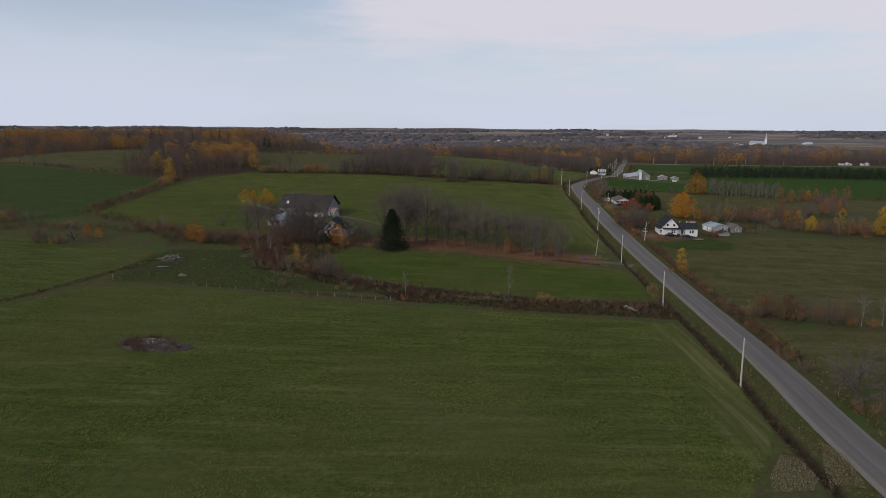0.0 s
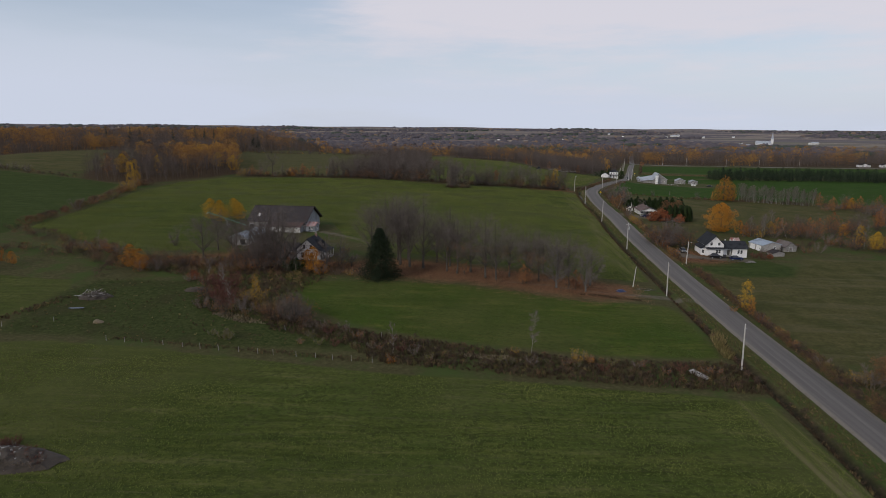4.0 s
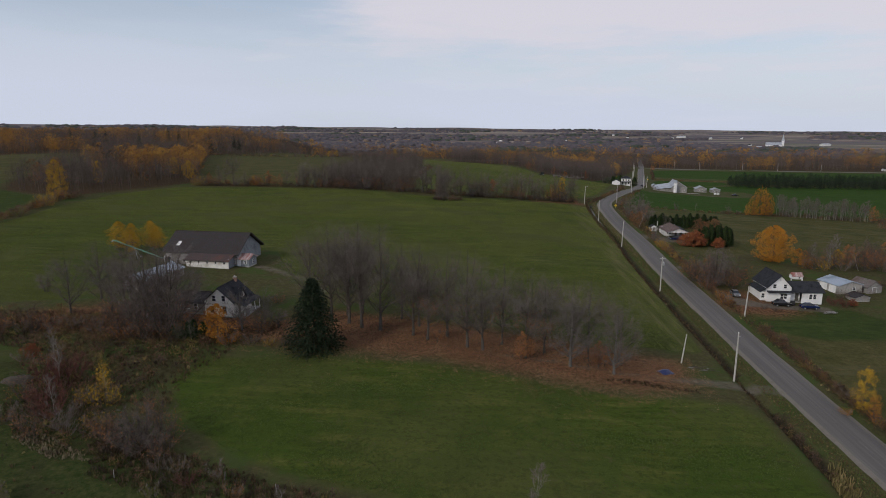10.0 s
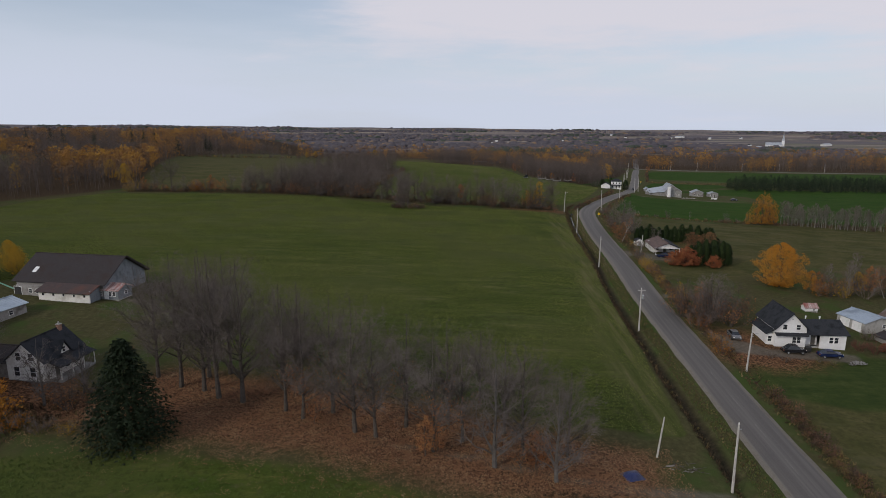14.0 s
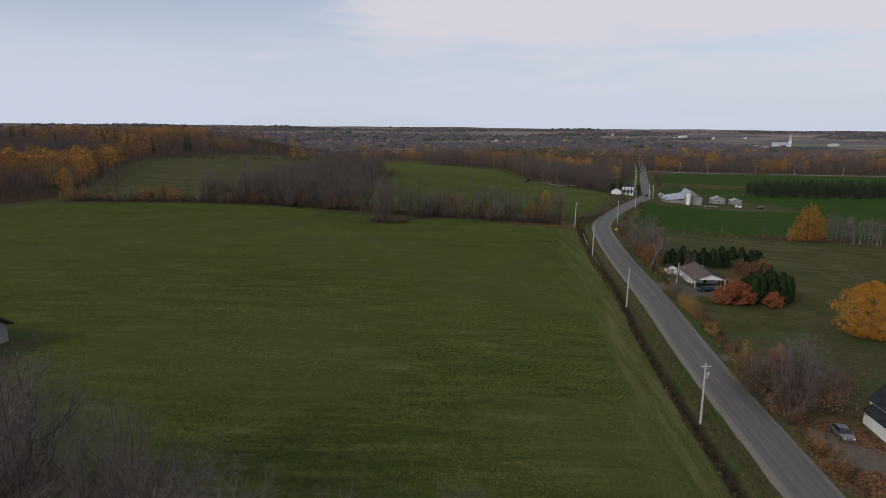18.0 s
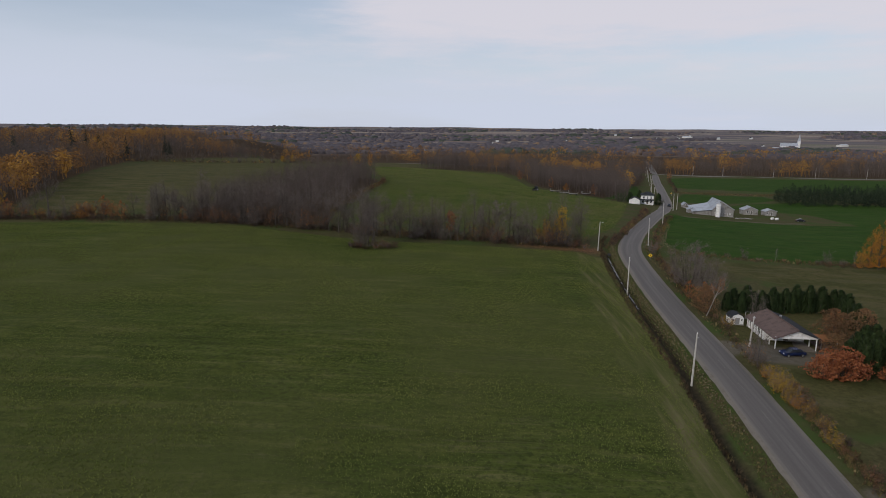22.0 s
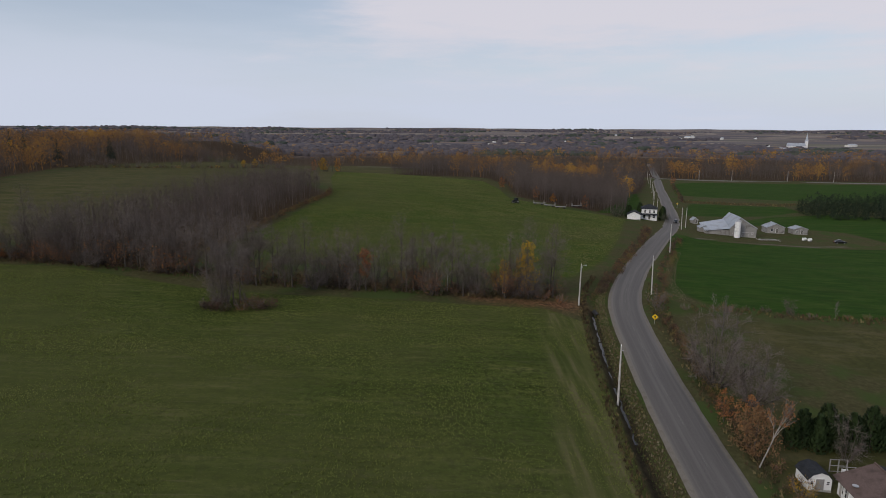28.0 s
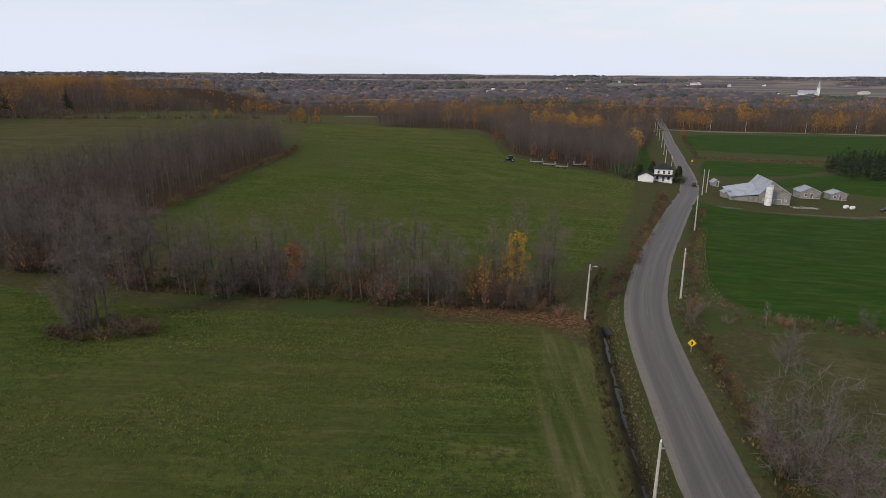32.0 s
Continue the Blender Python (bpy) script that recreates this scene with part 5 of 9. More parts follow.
BARE_T = [bare_template(200 + i, 170, 9) for i in range(10)]
BACK_T = [bare_template(210 + i, 44, 5) for i in range(6)]
LEAF_T = [leaf_template(220 + i, 120, 0.30, 0.26, 0.42) for i in range(6)]
SLIM_T = [leaf_template(230 + i, 80, 0.18, 0.26, 0.52) for i in range(5)]
CONE_T = [cone_template(240 + i) for i in range(3)]


def clump_template(seed):
    """A far stand of trees a metre tall: a low lumpy crown."""
    r = random.Random(seed)
    s = Shape()
    k = 6
    for j, (rad, z) in enumerate(((0.5, -0.1), (0.5, 0.55), (0.3, 0.85))):
        for i in range(k):
            a = 2 * math.pi * (i + 0.5 * j + r.uniform(-0.3, 0.3)) / k
            q = rad * r.uniform(0.75, 1.2)
            s.v.append((math.cos(a) * q, math.sin(a) * q, z * r.uniform(0.75, 1.25)))
    s.v.append((0, 0, 0.95))
    for j in range(2):
        for i in range(k):
            a, b, c, d = j * k + i, j * k + (i + 1) % k, (j + 1) * k + (i + 1) % k, (j + 1) * k + i
            s.f += [(a, b, d), (b, c, d)]
    s.f += [(2 * k + i, 2 * k + (i + 1) % k, 3 * k) for i in range(k)]
    return template(s)


FAR_T = [clump_template(250 + i) for i in range(6)]
WEED_T = [weed_template(260 + i) for i in range(6)]
def bush_template(seed, leaves=60, twigs=40):
    """One bush a metre tall: twigs and bent leaves."""
    r = random.Random(seed)
    s = Shape()
    for i in range(twigs + leaves):
        a, z = r.uniform(0, 6.28), r.uniform(0.05, 0.9)
        rad = 0.62 * (1 - (z - 0.25) ** 2) * r.random() ** 0.6
        c = Vector((math.cos(a) * rad, math.sin(a) * rad, z))
        if i < twigs:
            q = c + Vector((math.cos(a) * 0.2, math.sin(a) * 0.2, r.uniform(0.15, 0.4)))
            w = Vector((-math.sin(a), math.cos(a), 0)) * 0.016
            s.add([c - w, c + w, q], [(0, 1, 2)])
        else:
            u, w = rv(r).normalized() * r.uniform(0.05, 0.1), rv(r).normalized() * r.uniform(0.04, 0.08)
            s.add([c - u, c - w, c + u, c + w], [(0, 1, 2, 3)])
    return template(s)


BUSH_T = [bush_template(280 + i) for i in range(6)]
FALLEN_T = [leaf_on_ground(270 + i) for i in range(4)]


def fill(poly, spacing, seed, shrink=0.0, keep=None):
    """Loose points over a plan polygon."""
    r = np.random.RandomState(seed)
    p = np.array(poly)
    x0, y0, x1, y1 = *p.min(0), *p.max(0)
    X, Y = np.meshgrid(np.arange(x0, x1, spacing), np.arange(y0, y1, spacing))
    X = X.ravel() + r.uniform(-0.5, 0.5, X.size) * spacing
    Y = Y.ravel() + r.uniform(-0.5, 0.5, Y.size) * spacing
    k = inside(X, Y, poly) > shrink
    if keep is not None:
        k &= keep(X, Y)
    return X[k], Y[k], r

# ---- buildings and made things ----
def window(parent, at, w, h, mat=TRIM, bars=True):
    """A window on a wall: at maps x to the right along the wall, y outwards (negative is out), z up."""
    s = Shape()
    s.box(-w / 2 - 0.08, w / 2 + 0.08, -0.05, 0.03, -0.10, 0.0)
    s.box(-w / 2 - 0.08, w / 2 + 0.08, -0.05, 0.03, h, h + 0.09)
    s.box(-w / 2 - 0.08, -w / 2, -0.05, 0.03, 0, h)
    s.box(w / 2, w / 2 + 0.08, -0.05, 0.03, 0, h)
    if bars:
        s.box(-w / 2, w / 2, -0.04, 0.03, h * 0.5 - 0.03, h * 0.5 + 0.03)
    win = part("window", s, mat, parent, "", at)
    part("pane", Shape().box(-w / 2, w / 2, -0.022, 0.02, 0, h), GLASS, win)
    return win


def door(parent, at, w, h, mat=DOOR, label=""):
    s = Shape()
    for a, b, c, d in ((-w / 2 - 0.09, -w / 2, 0, h + 0.09), (w / 2, w / 2 + 0.09, 0, h + 0.09), (-w / 2, w / 2, h, h + 0.09)):
        s.box(a, b, -0.05, 0.03, c, d)
    fr = part("door", s, TRIM, parent, label, at)
    part("leaf", Shape().box(-w / 2, w / 2, -0.03, 0.02, 0.02, h), mat, fr)
    part("handle", Shape().box(w / 2 - 0.14, w / 2 - 0.09, -0.08, -0.03, h * 0.45, h * 0.45 + 0.14), STEEL, fr)


def on(side, W, L, u, z):
    """The pose of an opening on a wall of a house of width W (x) and length L (y): f front, b back, l left, r right."""
    if side == "f":
        return pose(u, 0, z)
    if side == "b":
        return pose(-u, L, z, 0, 0, 180)
    if side == "l":
        return pose(-W / 2, u, z, 0, 0, -90)
    return pose(W / 2, u, z, 0, 0, 90)


def gable(parent, W, L, eave, ridge, wall, roof, over=0.35, roof_right=None, ends=True, base=CONCRETE, skew=0.0, wall_label="", roof_label="", seams=0.0, open_front=0.0):
    """Walls and roof of a gabled house: front gable at y=0 facing -y, ridge along y at x=skew."""
    t = 0.16
    y0 = open_front
    part("foundation", Shape().box(-W / 2 + 0.02, W / 2 - 0.02, y0 + 0.02, L - 0.02, -1.2, 0.25), base, parent)
    for name, yy, yt in (("front_wall", y0, y0 + t), ("back_wall", L - t, L)):
        s = Shape()
        prof = [(-W / 2, 0.25), (W / 2, 0.25), (W / 2, eave), (skew, ridge), (-W / 2, eave)]
        s.add([(x, yy, z) for x, z in prof] + [(x, yt, z) for x, z in prof],
              [(0, 1, 2, 3, 4), (9, 8, 7, 6, 5), *[(i, i + 5, (i + 1) % 5 + 5, (i + 1) % 5) for i in range(5)]])
        part(name, s, wall, parent, wall_label)
    part("side_wall", Shape().box(-W / 2, -W / 2 + t, y0 + t, L - t, 0.25, eave - 0.02), wall, parent, wall_label)
    part("side_wall", Shape().box(W / 2 - t, W / 2, y0 + t, L - t, 0.25, eave - 0.02), wall, parent, wall_label)
    for sgn, m in ((-1, roof), (1, roof_right or roof)):
        run = W / 2 - sgn * skew
        drop = (ridge - eave) / run
        ex, ez = sgn * (W / 2 + over), eave - drop * over
        up = 0.12
        c = [(skew, -over, ridge + up), (ex, -over, ez + up), (ex, L + over, ez + up), (skew, L + over, ridge + up)]
        s = Shape().slab(c if sgn < 0 else c[::-1], -0.11 if sgn < 0 else -0.11)
        rf = part("roof", s, m, parent, roof_label)
        if seams:
            ss = Shape()
            nrm = Vector((sgn * (ridge - eave), 0, run)).normalized() * 0.05
            for y in np.arange(-over + 0.1, L + over, seams):
                a, b = Vector((skew, y, ridge + up + 0.1)), Vector((ex, y, ez + up + 0.1))
                ss.tube([a, b], [0.035, 0.035], 4)
            part("seam", ss, m, rf)
    part("ridge_cap", Shape().tube([(skew, -over, ridge + 0.2), (skew, L + over, ridge + 0.2)], [0.10, 0.10], 6), roof, parent)
    return parent


def chimney(parent, x, y, z0, z1, w=0.6):
    c = part("chimney", Shape().box(x - w / 2, x + w / 2, y - w / 2, y + w / 2, z0, z1), BRICK, parent)
    part("cap", Shape().box(x - w / 2 - 0.06, x + w / 2 + 0.06, y - w / 2 - 0.06, y + w / 2 + 0.06, z1, z1 + 0.12), CONCRETE, c)
    part("flue", Shape().lathe([(0.12, 0), (0.12, 0.35)], 8, (x, y, z1 + 0.12)), CONCRETE, c)


def building(name, x, y, turn, label, category="house", z=None):
    return thing(name, pose(x, y, hz(x, y) if z is None else z, 0, 0, turn), label, category)


def planks(parent, x0, x1, y, z0, z1, step, mat, r, face="f"):
    """Vertical boards on a wall, each one a piece."""
    me = {}
    x = x0
    while x < x1 - 0.02:
        w = min(step, x1 - x)
        h = z1 - z0 - r.choice((0, 0, 0.03, 0.08))
        key = (round(w, 2), round(h, 2))
        if key not in me:
            me[key] = Shape().box(0.01, w - 0.01, -0.035, 0.0, 0, h).mesh("board")
            me[key].materials.append(mat)
        part("board", me[key], mat, parent, "", pose(x, y, z0))
        x += step


def car(x, y, turn, paint, label, tall=1.45):
    c = thing("car", pose(x, y, hz(x, y), 0, 0, turn), label, "car")
    prof = [(-2.15, 0.38), (-2.2, 0.72), (-2.0, 0.88), (-1.2, 0.95), (1.6, 0.98), (2.1, 0.92), (2.2, 0.6), (2.15, 0.36)]
    cab = [(-1.15, 0.94), (-0.45, tall - 0.04), (0.9, tall), (1.75, 0.97)]

    def extr(pr, w0, w1):
        s, k = Shape(), len(pr)
        zmax, zmin = max(z for _, z in pr), min(z for _, z in pr)
        ww = [w0 + (w1 - w0) * (z - zmin) / (zmax - zmin) for _, z in pr]
        s.add([(px, -w, pz) for (px, pz), w in zip(pr, ww)] + [(px, w, pz) for (px, pz), w in zip(pr, ww)],
              [tuple(range(k)), tuple(range(2 * k - 1, k - 1, -1)), *[(i, i + k, (i + 1) % k + k, (i + 1) % k) for i in range(k)]])
        return s
    body = part("body", extr(prof, 0.84, 0.88), paint, c)
    part("cabin", extr(cab, 0.80, 0.62), GLASS, c, "dark glazed cabin")
    part("roof", Shape().slab([(-0.42, -0.64, tall + 0.02), (0.9, -0.64, tall + 0.04), (0.9, 0.64, tall + 0.04), (-0.42, 0.64, tall + 0.02)], 0.05), paint, c)
    for sx in (-1.35, 1.38):
        for sy in (-0.86, 0.86):
            t = part("wheel", Shape().tube([(sx, sy - 0.1, 0.31), (sx, sy + 0.1, 0.31)], [0.31, 0.31], 14), BLACK, c)
            part("rim", Shape().tube([(sx, sy - 0.11, 0.31), (sx, sy + 0.11, 0.31)], [0.18, 0.18], 10), STEEL, t)
    for sy in (-0.6, 0.6):
        part("headlight", Shape().box(-2.2, -2.08, sy - 0.16, sy + 0.16, 0.68, 0.8), TRIM, body)
        part("tail_light", Shape().box(2.06, 2.19, sy - 0.16, sy + 0.16, 0.68, 0.84), LEAF_RED, body)
    return c


def power_pole(x, y, tall=9.3, lean=(0, 0), transformer=False, arm=True, lamp=False, label="pale weathered utility pole with a top insulator", thick=1.0):
    p = thing("utility_pole", pose(x, y, hz(x, y), lean[0], lean[1], 0), label, "pole", "roadside utility poles")
    part("shaft", Shape().tube([(0, 0, -0.8), (0, 0, tall * 0.5), (0, 0, tall)], [0.17 * thick, 0.145 * thick, 0.11 * thick], 10), POLE, p)
    if arm:
        part("insulator", Shape().lathe([(0.03, 0), (0.08, 0.03), (0.05, 0.12), (0.08, 0.15), (0.03, 0.26)], 8, (0, 0, tall)), TRIM, p)
        part("bracket", Shape().box(-0.04, 0.35, -0.04, 0.04, tall - 0.7, tall - 0.6), STEEL, p)
    if transformer:
        t = part("transformer", Shape().lathe([(0.05, 0), (0.24, 0.03), (0.26, 0.1), (0.26, 0.8), (0.22, 0.86), (0.06, 0.9)], 14, (0.38, -0.1, tall - 2.2)), STEEL, p, "grey drum transformer")
        part("bushing", Shape().lathe([(0.05, 0), (0.07, 0.1), (0.04, 0.2), (0.03, 0.3)], 8, (0.38, -0.1, tall - 1.3)), TRIM, t)
        part("crossarm", Shape().box(-0.7, 0.9, -0.06, 0.06, tall - 0.35, tall - 0.23), POLE, p)
    if lamp:
        part("lamp_arm", Shape().tube([(0, 0, tall - 0.5), (0.4, 0, tall - 0.15), (0.8, 0, tall - 0.1)], [0.03, 0.03, 0.03], 6), STEEL, p)
        part("lamp_head", Shape().box(0.7, 1.15, -0.1, 0.1, tall - 0.18, tall - 0.06), STEEL, p)
    return p


def heap(name, x, y, rx, ry, tall, mat, label, category, seed, turn=0, lumps=0.35):
    s = Shape()
    n, m = 30, 9
    for j in range(m + 1):
        for i in range(n):
            a, t = 2 * math.pi * i / n, j / m
            k = noise.noise((math.cos(a) * 2 + seed, math.sin(a) * 2, t * 3))
            w = (1 + 0.3 * k)
            px, py = math.cos(a) * rx * (1 - t) * w, math.sin(a) * ry * (1 - t) * w
            z = tall * (1 - (1 - t) ** 2) * (1 + lumps * noise.noise((px * 0.9 + seed, py * 0.9, 1)))
            s.v.append((px, py, z - 0.25 * (t == 0)))
    s.f = [(j * n + i, j * n + (i + 1) % n, (j + 1) * n + (i + 1) % n, (j + 1) * n + i) for j in range(m) for i in range(n)]
    me = s.mesh(name)
    me.materials.append(mat)
    ob = new(name, me)
    ob.matrix_basis = pose(x, y, hz(x, y) - 0.05, 0, 0, turn)
    return tagged(ob, label, category)


def stone_mesh(seed):
    r = random.Random(seed)
    bm = bmesh.new()
    bmesh.ops.create_icosphere(bm, subdivisions=1, radius=0.5)
    for v in bm.verts:
        v.co = Vector((v.co.x * 1.2, v.co.y * 0.9, v.co.z * 0.7)) * r.uniform(0.75, 1.2)
    me = bpy.data.meshes.new("stone")
    bm.to_mesh(me)
    me.materials.append(STONE)
    return me


STONES = [stone_mesh(300 + i) for i in range(5)]

# ---- old farmstead ----
r0 = random.Random(1)
barn = building("old_barn", -61.5, 252.6, -10, "long dark-roofed weathered barn with whitewashed lean-to", "barn")
part("foundation", Shape().box(-11, 11, 3.2, 17, -1.4, 0.3), STONE, barn)
for nm, yy in (("front_wall", 3.2), ("back_wall", 16.8)):
    part(nm, Shape().box(-11, 11, yy, yy + 0.2, 0.3, 3.2), GREY_WOOD, barn)
for nm, xx in (("gable_wall", -11), ("gable_wall", 10.8)):
    s = Shape()
    prof = [(3.4, 0.3), (16.8, 0.3), (16.8, 3.4), (10.2, 7.8), (3.4, 3.4)]
    s.add([(xx, y, z) for y, z in prof] + [(xx + 0.2, y, z) for y, z in prof], [(4, 3, 2, 1, 0), (5, 6, 7, 8, 9), *[(i, (i + 1) % 5, (i + 1) % 5 + 5, i + 5) for i in range(5)]])
    part(nm, s, BLUE_WOOD if xx > 0 else GREY_WOOD, barn)
part("roof", Shape().slab([(-11.8, 2.6, 3.05), (11.8, 2.6, 3.05), (11.8, 10.2, 8.0), (-11.8, 10.2, 8.0)], 0.12), DARK_ROOF, barn)
part("roof", Shape().slab([(-11.8, 10.2, 8.0), (11.8, 10.2, 8.0), (11.8, 17.6, 3.1), (-11.8, 17.6, 3.1)], 0.12), DARK_ROOF, barn)
part("ridge_cap", Shape().tube([(-11.8, 10.2, 8.02), (11.8, 10.2, 8.02)], [0.12, 0.12], 6), DARK_ROOF, barn)
part("verge_board", Shape().slab([(11.82, 10.2, 8.0), (11.82, 17.6, 3.1), (11.94, 17.6, 3.1), (11.94, 10.2, 8.0)], 0.3), DARK_ROOF, barn)
part("roof_patch", Shape().slab([(-8.6, 5.1, 4.72), (-7.6, 5.1, 4.72), (-7.6, 6.5, 5.63), (-8.6, 6.5, 5.63)], 0.05), TRIM, barn, "pale patch of sheet metal")
lean = part("lean_to_wall", Shape().box(-2.4, 10.2, -0.1, 0.12, -0.2, 2.1), PALE_WOOD, barn, "whitewashed boards")
part("lean_to_wall", Shape().box(10.0, 10.2, 0.12, 3.2, -0.2, 2.4), BLUE_WOOD, barn)
part("lean_to_roof", Shape().slab([(-2.9, -0.7, 1.95), (10.7, -0.7, 1.95), (10.7, 3.0, 3.25), (-2.9, 3.0, 3.25)], 0.1), RUST_DARK, barn, "rust-streaked dark metal lean-to roof")
part("lean_to_wall", Shape().box(-9.6, -2.4, 1.6, 1.8, 0.0, 2.6), GREY_WOOD, barn, "bare grey boards with gaps")
for i in range(5):
    window(barn, pose(-1.2 + i * 2.55, -0.1, 1.05), 0.5, 0.55, PALE_WOOD, False)
# solid black leaf paints the shade inside the open barn door
door(barn, pose(-9.2, 1.58, 0.0), 1.8, 2.2, BLACK, "barn doorway with its dark inside painted as a black leaf")
window(barn, pose(-6.0, 1.6, 0.9), 0.8, 0.9, PALE_WOOD)
window(barn, pose(-4.2, 1.6, 0.9), 0.8, 0.9, PALE_WOOD)
planks(barn, -11, 11, 3.2, 0.3, 3.1, 0.55, GREY_WOOD, r0)
for i in range(13):
    y = 3.6 + i
    h = 3.2 + (4.2 * (1 - abs(y + 0.45 - 10.2) / 6.7)) - 0.35
    part("board", Shape().box(11.0, 11.03, y, y + 0.92, 0.3, h), BLUE_WOOD, barn)
annex = building("milk_house", -46.3, 255.4, 80, "small blue-grey annex with red-striped metal roof beside the barn", "shed")
gable(annex, 4.4, 5.2, 2.3, 3.2, BLUE_WOOD, RUST_STRIPE, 0.35, seams=0.65)
door(annex, on("l", 4.4, 5.2, 2.9, 0.25), 0.9, 1.9, TRIM, "white annex door")
for u in (1.0, 2.0, 4.2):
    window(annex, on("l", 4.4, 5.2, u, 1.0), 0.55, 0.95)
window(annex, on("f", 4.4, 5.2, 0.2, 1.0), 0.8, 0.8)

shed = building("tool_shed", -66.9, 231.4, -12, "long grey board shed with pale blue metal roof", "shed")
gable(shed, 5.8, 14.5, 2.4, 3.5, GREY_WOOD, BLUE_TIN, 0.4, skew=-0.6, seams=0.7)
window(shed, on("r", 5.8, 14.5, 11.0, 1.0), 0.8, 0.8, PALE_WOOD)
# no real opening: a black leaf stands for the shaded shed inside
door(shed, on("f", 5.8, 14.5, 1.4, 0.1), 2.0, 2.1, BLACK, "shed doorway with a black leaf for its shaded inside")

house = building("farmhouse", -40.9, 215.6, -8, "old white board farmhouse with dark roof and side porch", "house")
gable(house, 6.6, 8.2, 3.5, 6.4, PALE_WOOD, SLATE_ROOF, 0.35, base=STONE)
for u in (-1.1, 1.1):
    window(house, on("f", 6.6, 8.2, u, 3.6), 0.8, 1.2)
for u in (-1.6, 1.2):
    window(house, on("f", 6.6, 8.2, u, 1.0), 0.9, 1.5)
chimney(house, 0.2, 7.2, 5.4, 7.1)
dg = part("dormer", Shape().slab([(3.32, 2.9, 3.6), (3.32, 5.3, 3.6), (3.32, 4.1, 5.5)], 0.15), PALE_WOOD, house)
part("dormer_roof", Shape().slab([(3.7, 2.6, 3.35), (3.7, 4.1, 5.75), (0.5, 4.1, 5.75), (2.9, 2.6, 3.85)], 0.09), SLATE_ROOF, dg)
part("dormer_roof", Shape().slab([(3.7, 4.1, 5.75), (3.7, 5.6, 3.35), (2.9, 5.6, 3.85), (0.5, 4.1, 5.75)], 0.09), SLATE_ROOF, dg)
window(house, pose(3.32, 4.1, 3.75, 0, 0, 90), 0.6, 0.8)
porch = part("porch_roof", Shape().slab([(3.2, 0.6, 3.3), (5.6, 0.6, 2.5), (5.6, 8.4, 2.5), (3.2, 8.4, 3.3)], 0.1), SLATE_ROOF, house)
part("porch_floor", Shape().box(3.3, 5.4, 0.8, 8.2, -0.4, 0.3), GREY_WOOD, house)
for y in (0.9, 3.3, 5.7, 8.1):
    part("porch_post", Shape().box(5.25, 5.37, y - 0.06, y + 0.06, 0.3, 2.5), PALE_WOOD, house)
door(house, on("r", 6.6, 8.2, 2.4, 0.3), 0.9, 2.0)
for u in (4.6, 6.8):
    window(house, on("r", 6.6, 8.2, u, 1.0), 0.8, 1.3)
wing = building("farmhouse_wing", -51.6, 220.4, -98, "low rear wing of the farmhouse with dark roof", "house")
gable(wing, 5.6, 7.6, 2.3, 3.9, GREY_WOOD, DARK_ROOF, 0.3, base=STONE)
window(wing, on("f", 5.6, 7.6, 0.9, 1.0), 0.8, 1.1)
for u in (1.6, 3.6, 5.6):
    window(wing, on("r", 5.6, 7.6, u, 0.9), 0.8, 1.1)

aug = thing("grain_auger", pose(-70.5, 256.5, hz(-70.5, 256.5), 0, 0, 0), "long pale green grain auger leaning up from the barn", "farm machine")
part("tube", Shape().tube([(0, 0, 0.5), (-18, 5.5, 5.2)], [0.16, 0.16], 10), GREEN_PAINT, aug)
part("hopper", Shape().lathe([(0.2, 0), (0.6, 0.5), (0.6, 0.7)], 8, (0.3, -0.1, 0.1)), GREEN_PAINT, aug)
part("spout", Shape().tube([(-18, 5.5, 5.2), (-18.6, 5.7, 4.6)], [0.18, 0.14], 8), STEEL, aug)
gz = hz(-80, 259.5) - hz(-70.5, 256.5)
for sy in (-0.9, 0.9):
    part("leg", Shape().tube([(-9.6, 3.0 + sy, gz + 0.3), (-11, 3.4, 3.3)], [0.05, 0.05], 6), STEEL, aug)
    w = part("wheel", Shape().tube([(-9.6, 2.9 + sy, gz + 0.32), (-9.6, 3.1 + sy, gz + 0.32)], [0.32, 0.32], 12), BLACK, aug)
    part("rim", Shape().tube([(-9.6, 2.89 + sy, gz + 0.32), (-9.6, 3.11 + sy, gz + 0.32)], [0.17, 0.17], 8), STEEL, w)

plant("spruce", -17.6, 201.5, 1.0, 20)
for x, y, q in ((-41.2, 203.2, 0.62), (-39.6, 203.6, 0.55), (-42.6, 204.2, 0.5)):
    plant("cedar_b", x, y, q)
for k, x, y, s in (("maple_b", -17, 216, 1.0), ("maple_a", -13, 215, 1.0), ("maple_c", -10, 213, 1.08), ("maple_b", -11, 221, 0.95), ("maple_a", -6, 212, 1.05), ("maple_c", 1, 210, 0.85),
                   ("maple_b", 2, 215, 0.85), ("maple_d", 4, 208, 0.9), ("maple_a", 12, 205, 0.92), ("maple_d", 15, 204, 0.88), ("maple_c", 19, 207, 0.8), ("maple_d", 23, 201, 0.85),
                   ("maple_b", 30, 214, 0.6), ("maple_pale", 31, 198, 0.95), ("maple_a", 35, 201, 0.75), ("maple_pale", 38.5, 195.5, 0.8), ("maple_a", -22, 219, 0.9), ("maple_c", -2, 219, 0.8), ("maple_b", 25, 208, 0.72), ("maple_a", 8, 210, 0.88), ("maple_c", 27, 203.5, 0.7), ("maple_b", -14, 219.5, 0.98), ("maple_c", 33, 206, 0.68), ("maple_a", 41, 201, 0.6)):
    plant(k, x, y, s, group="maple row")
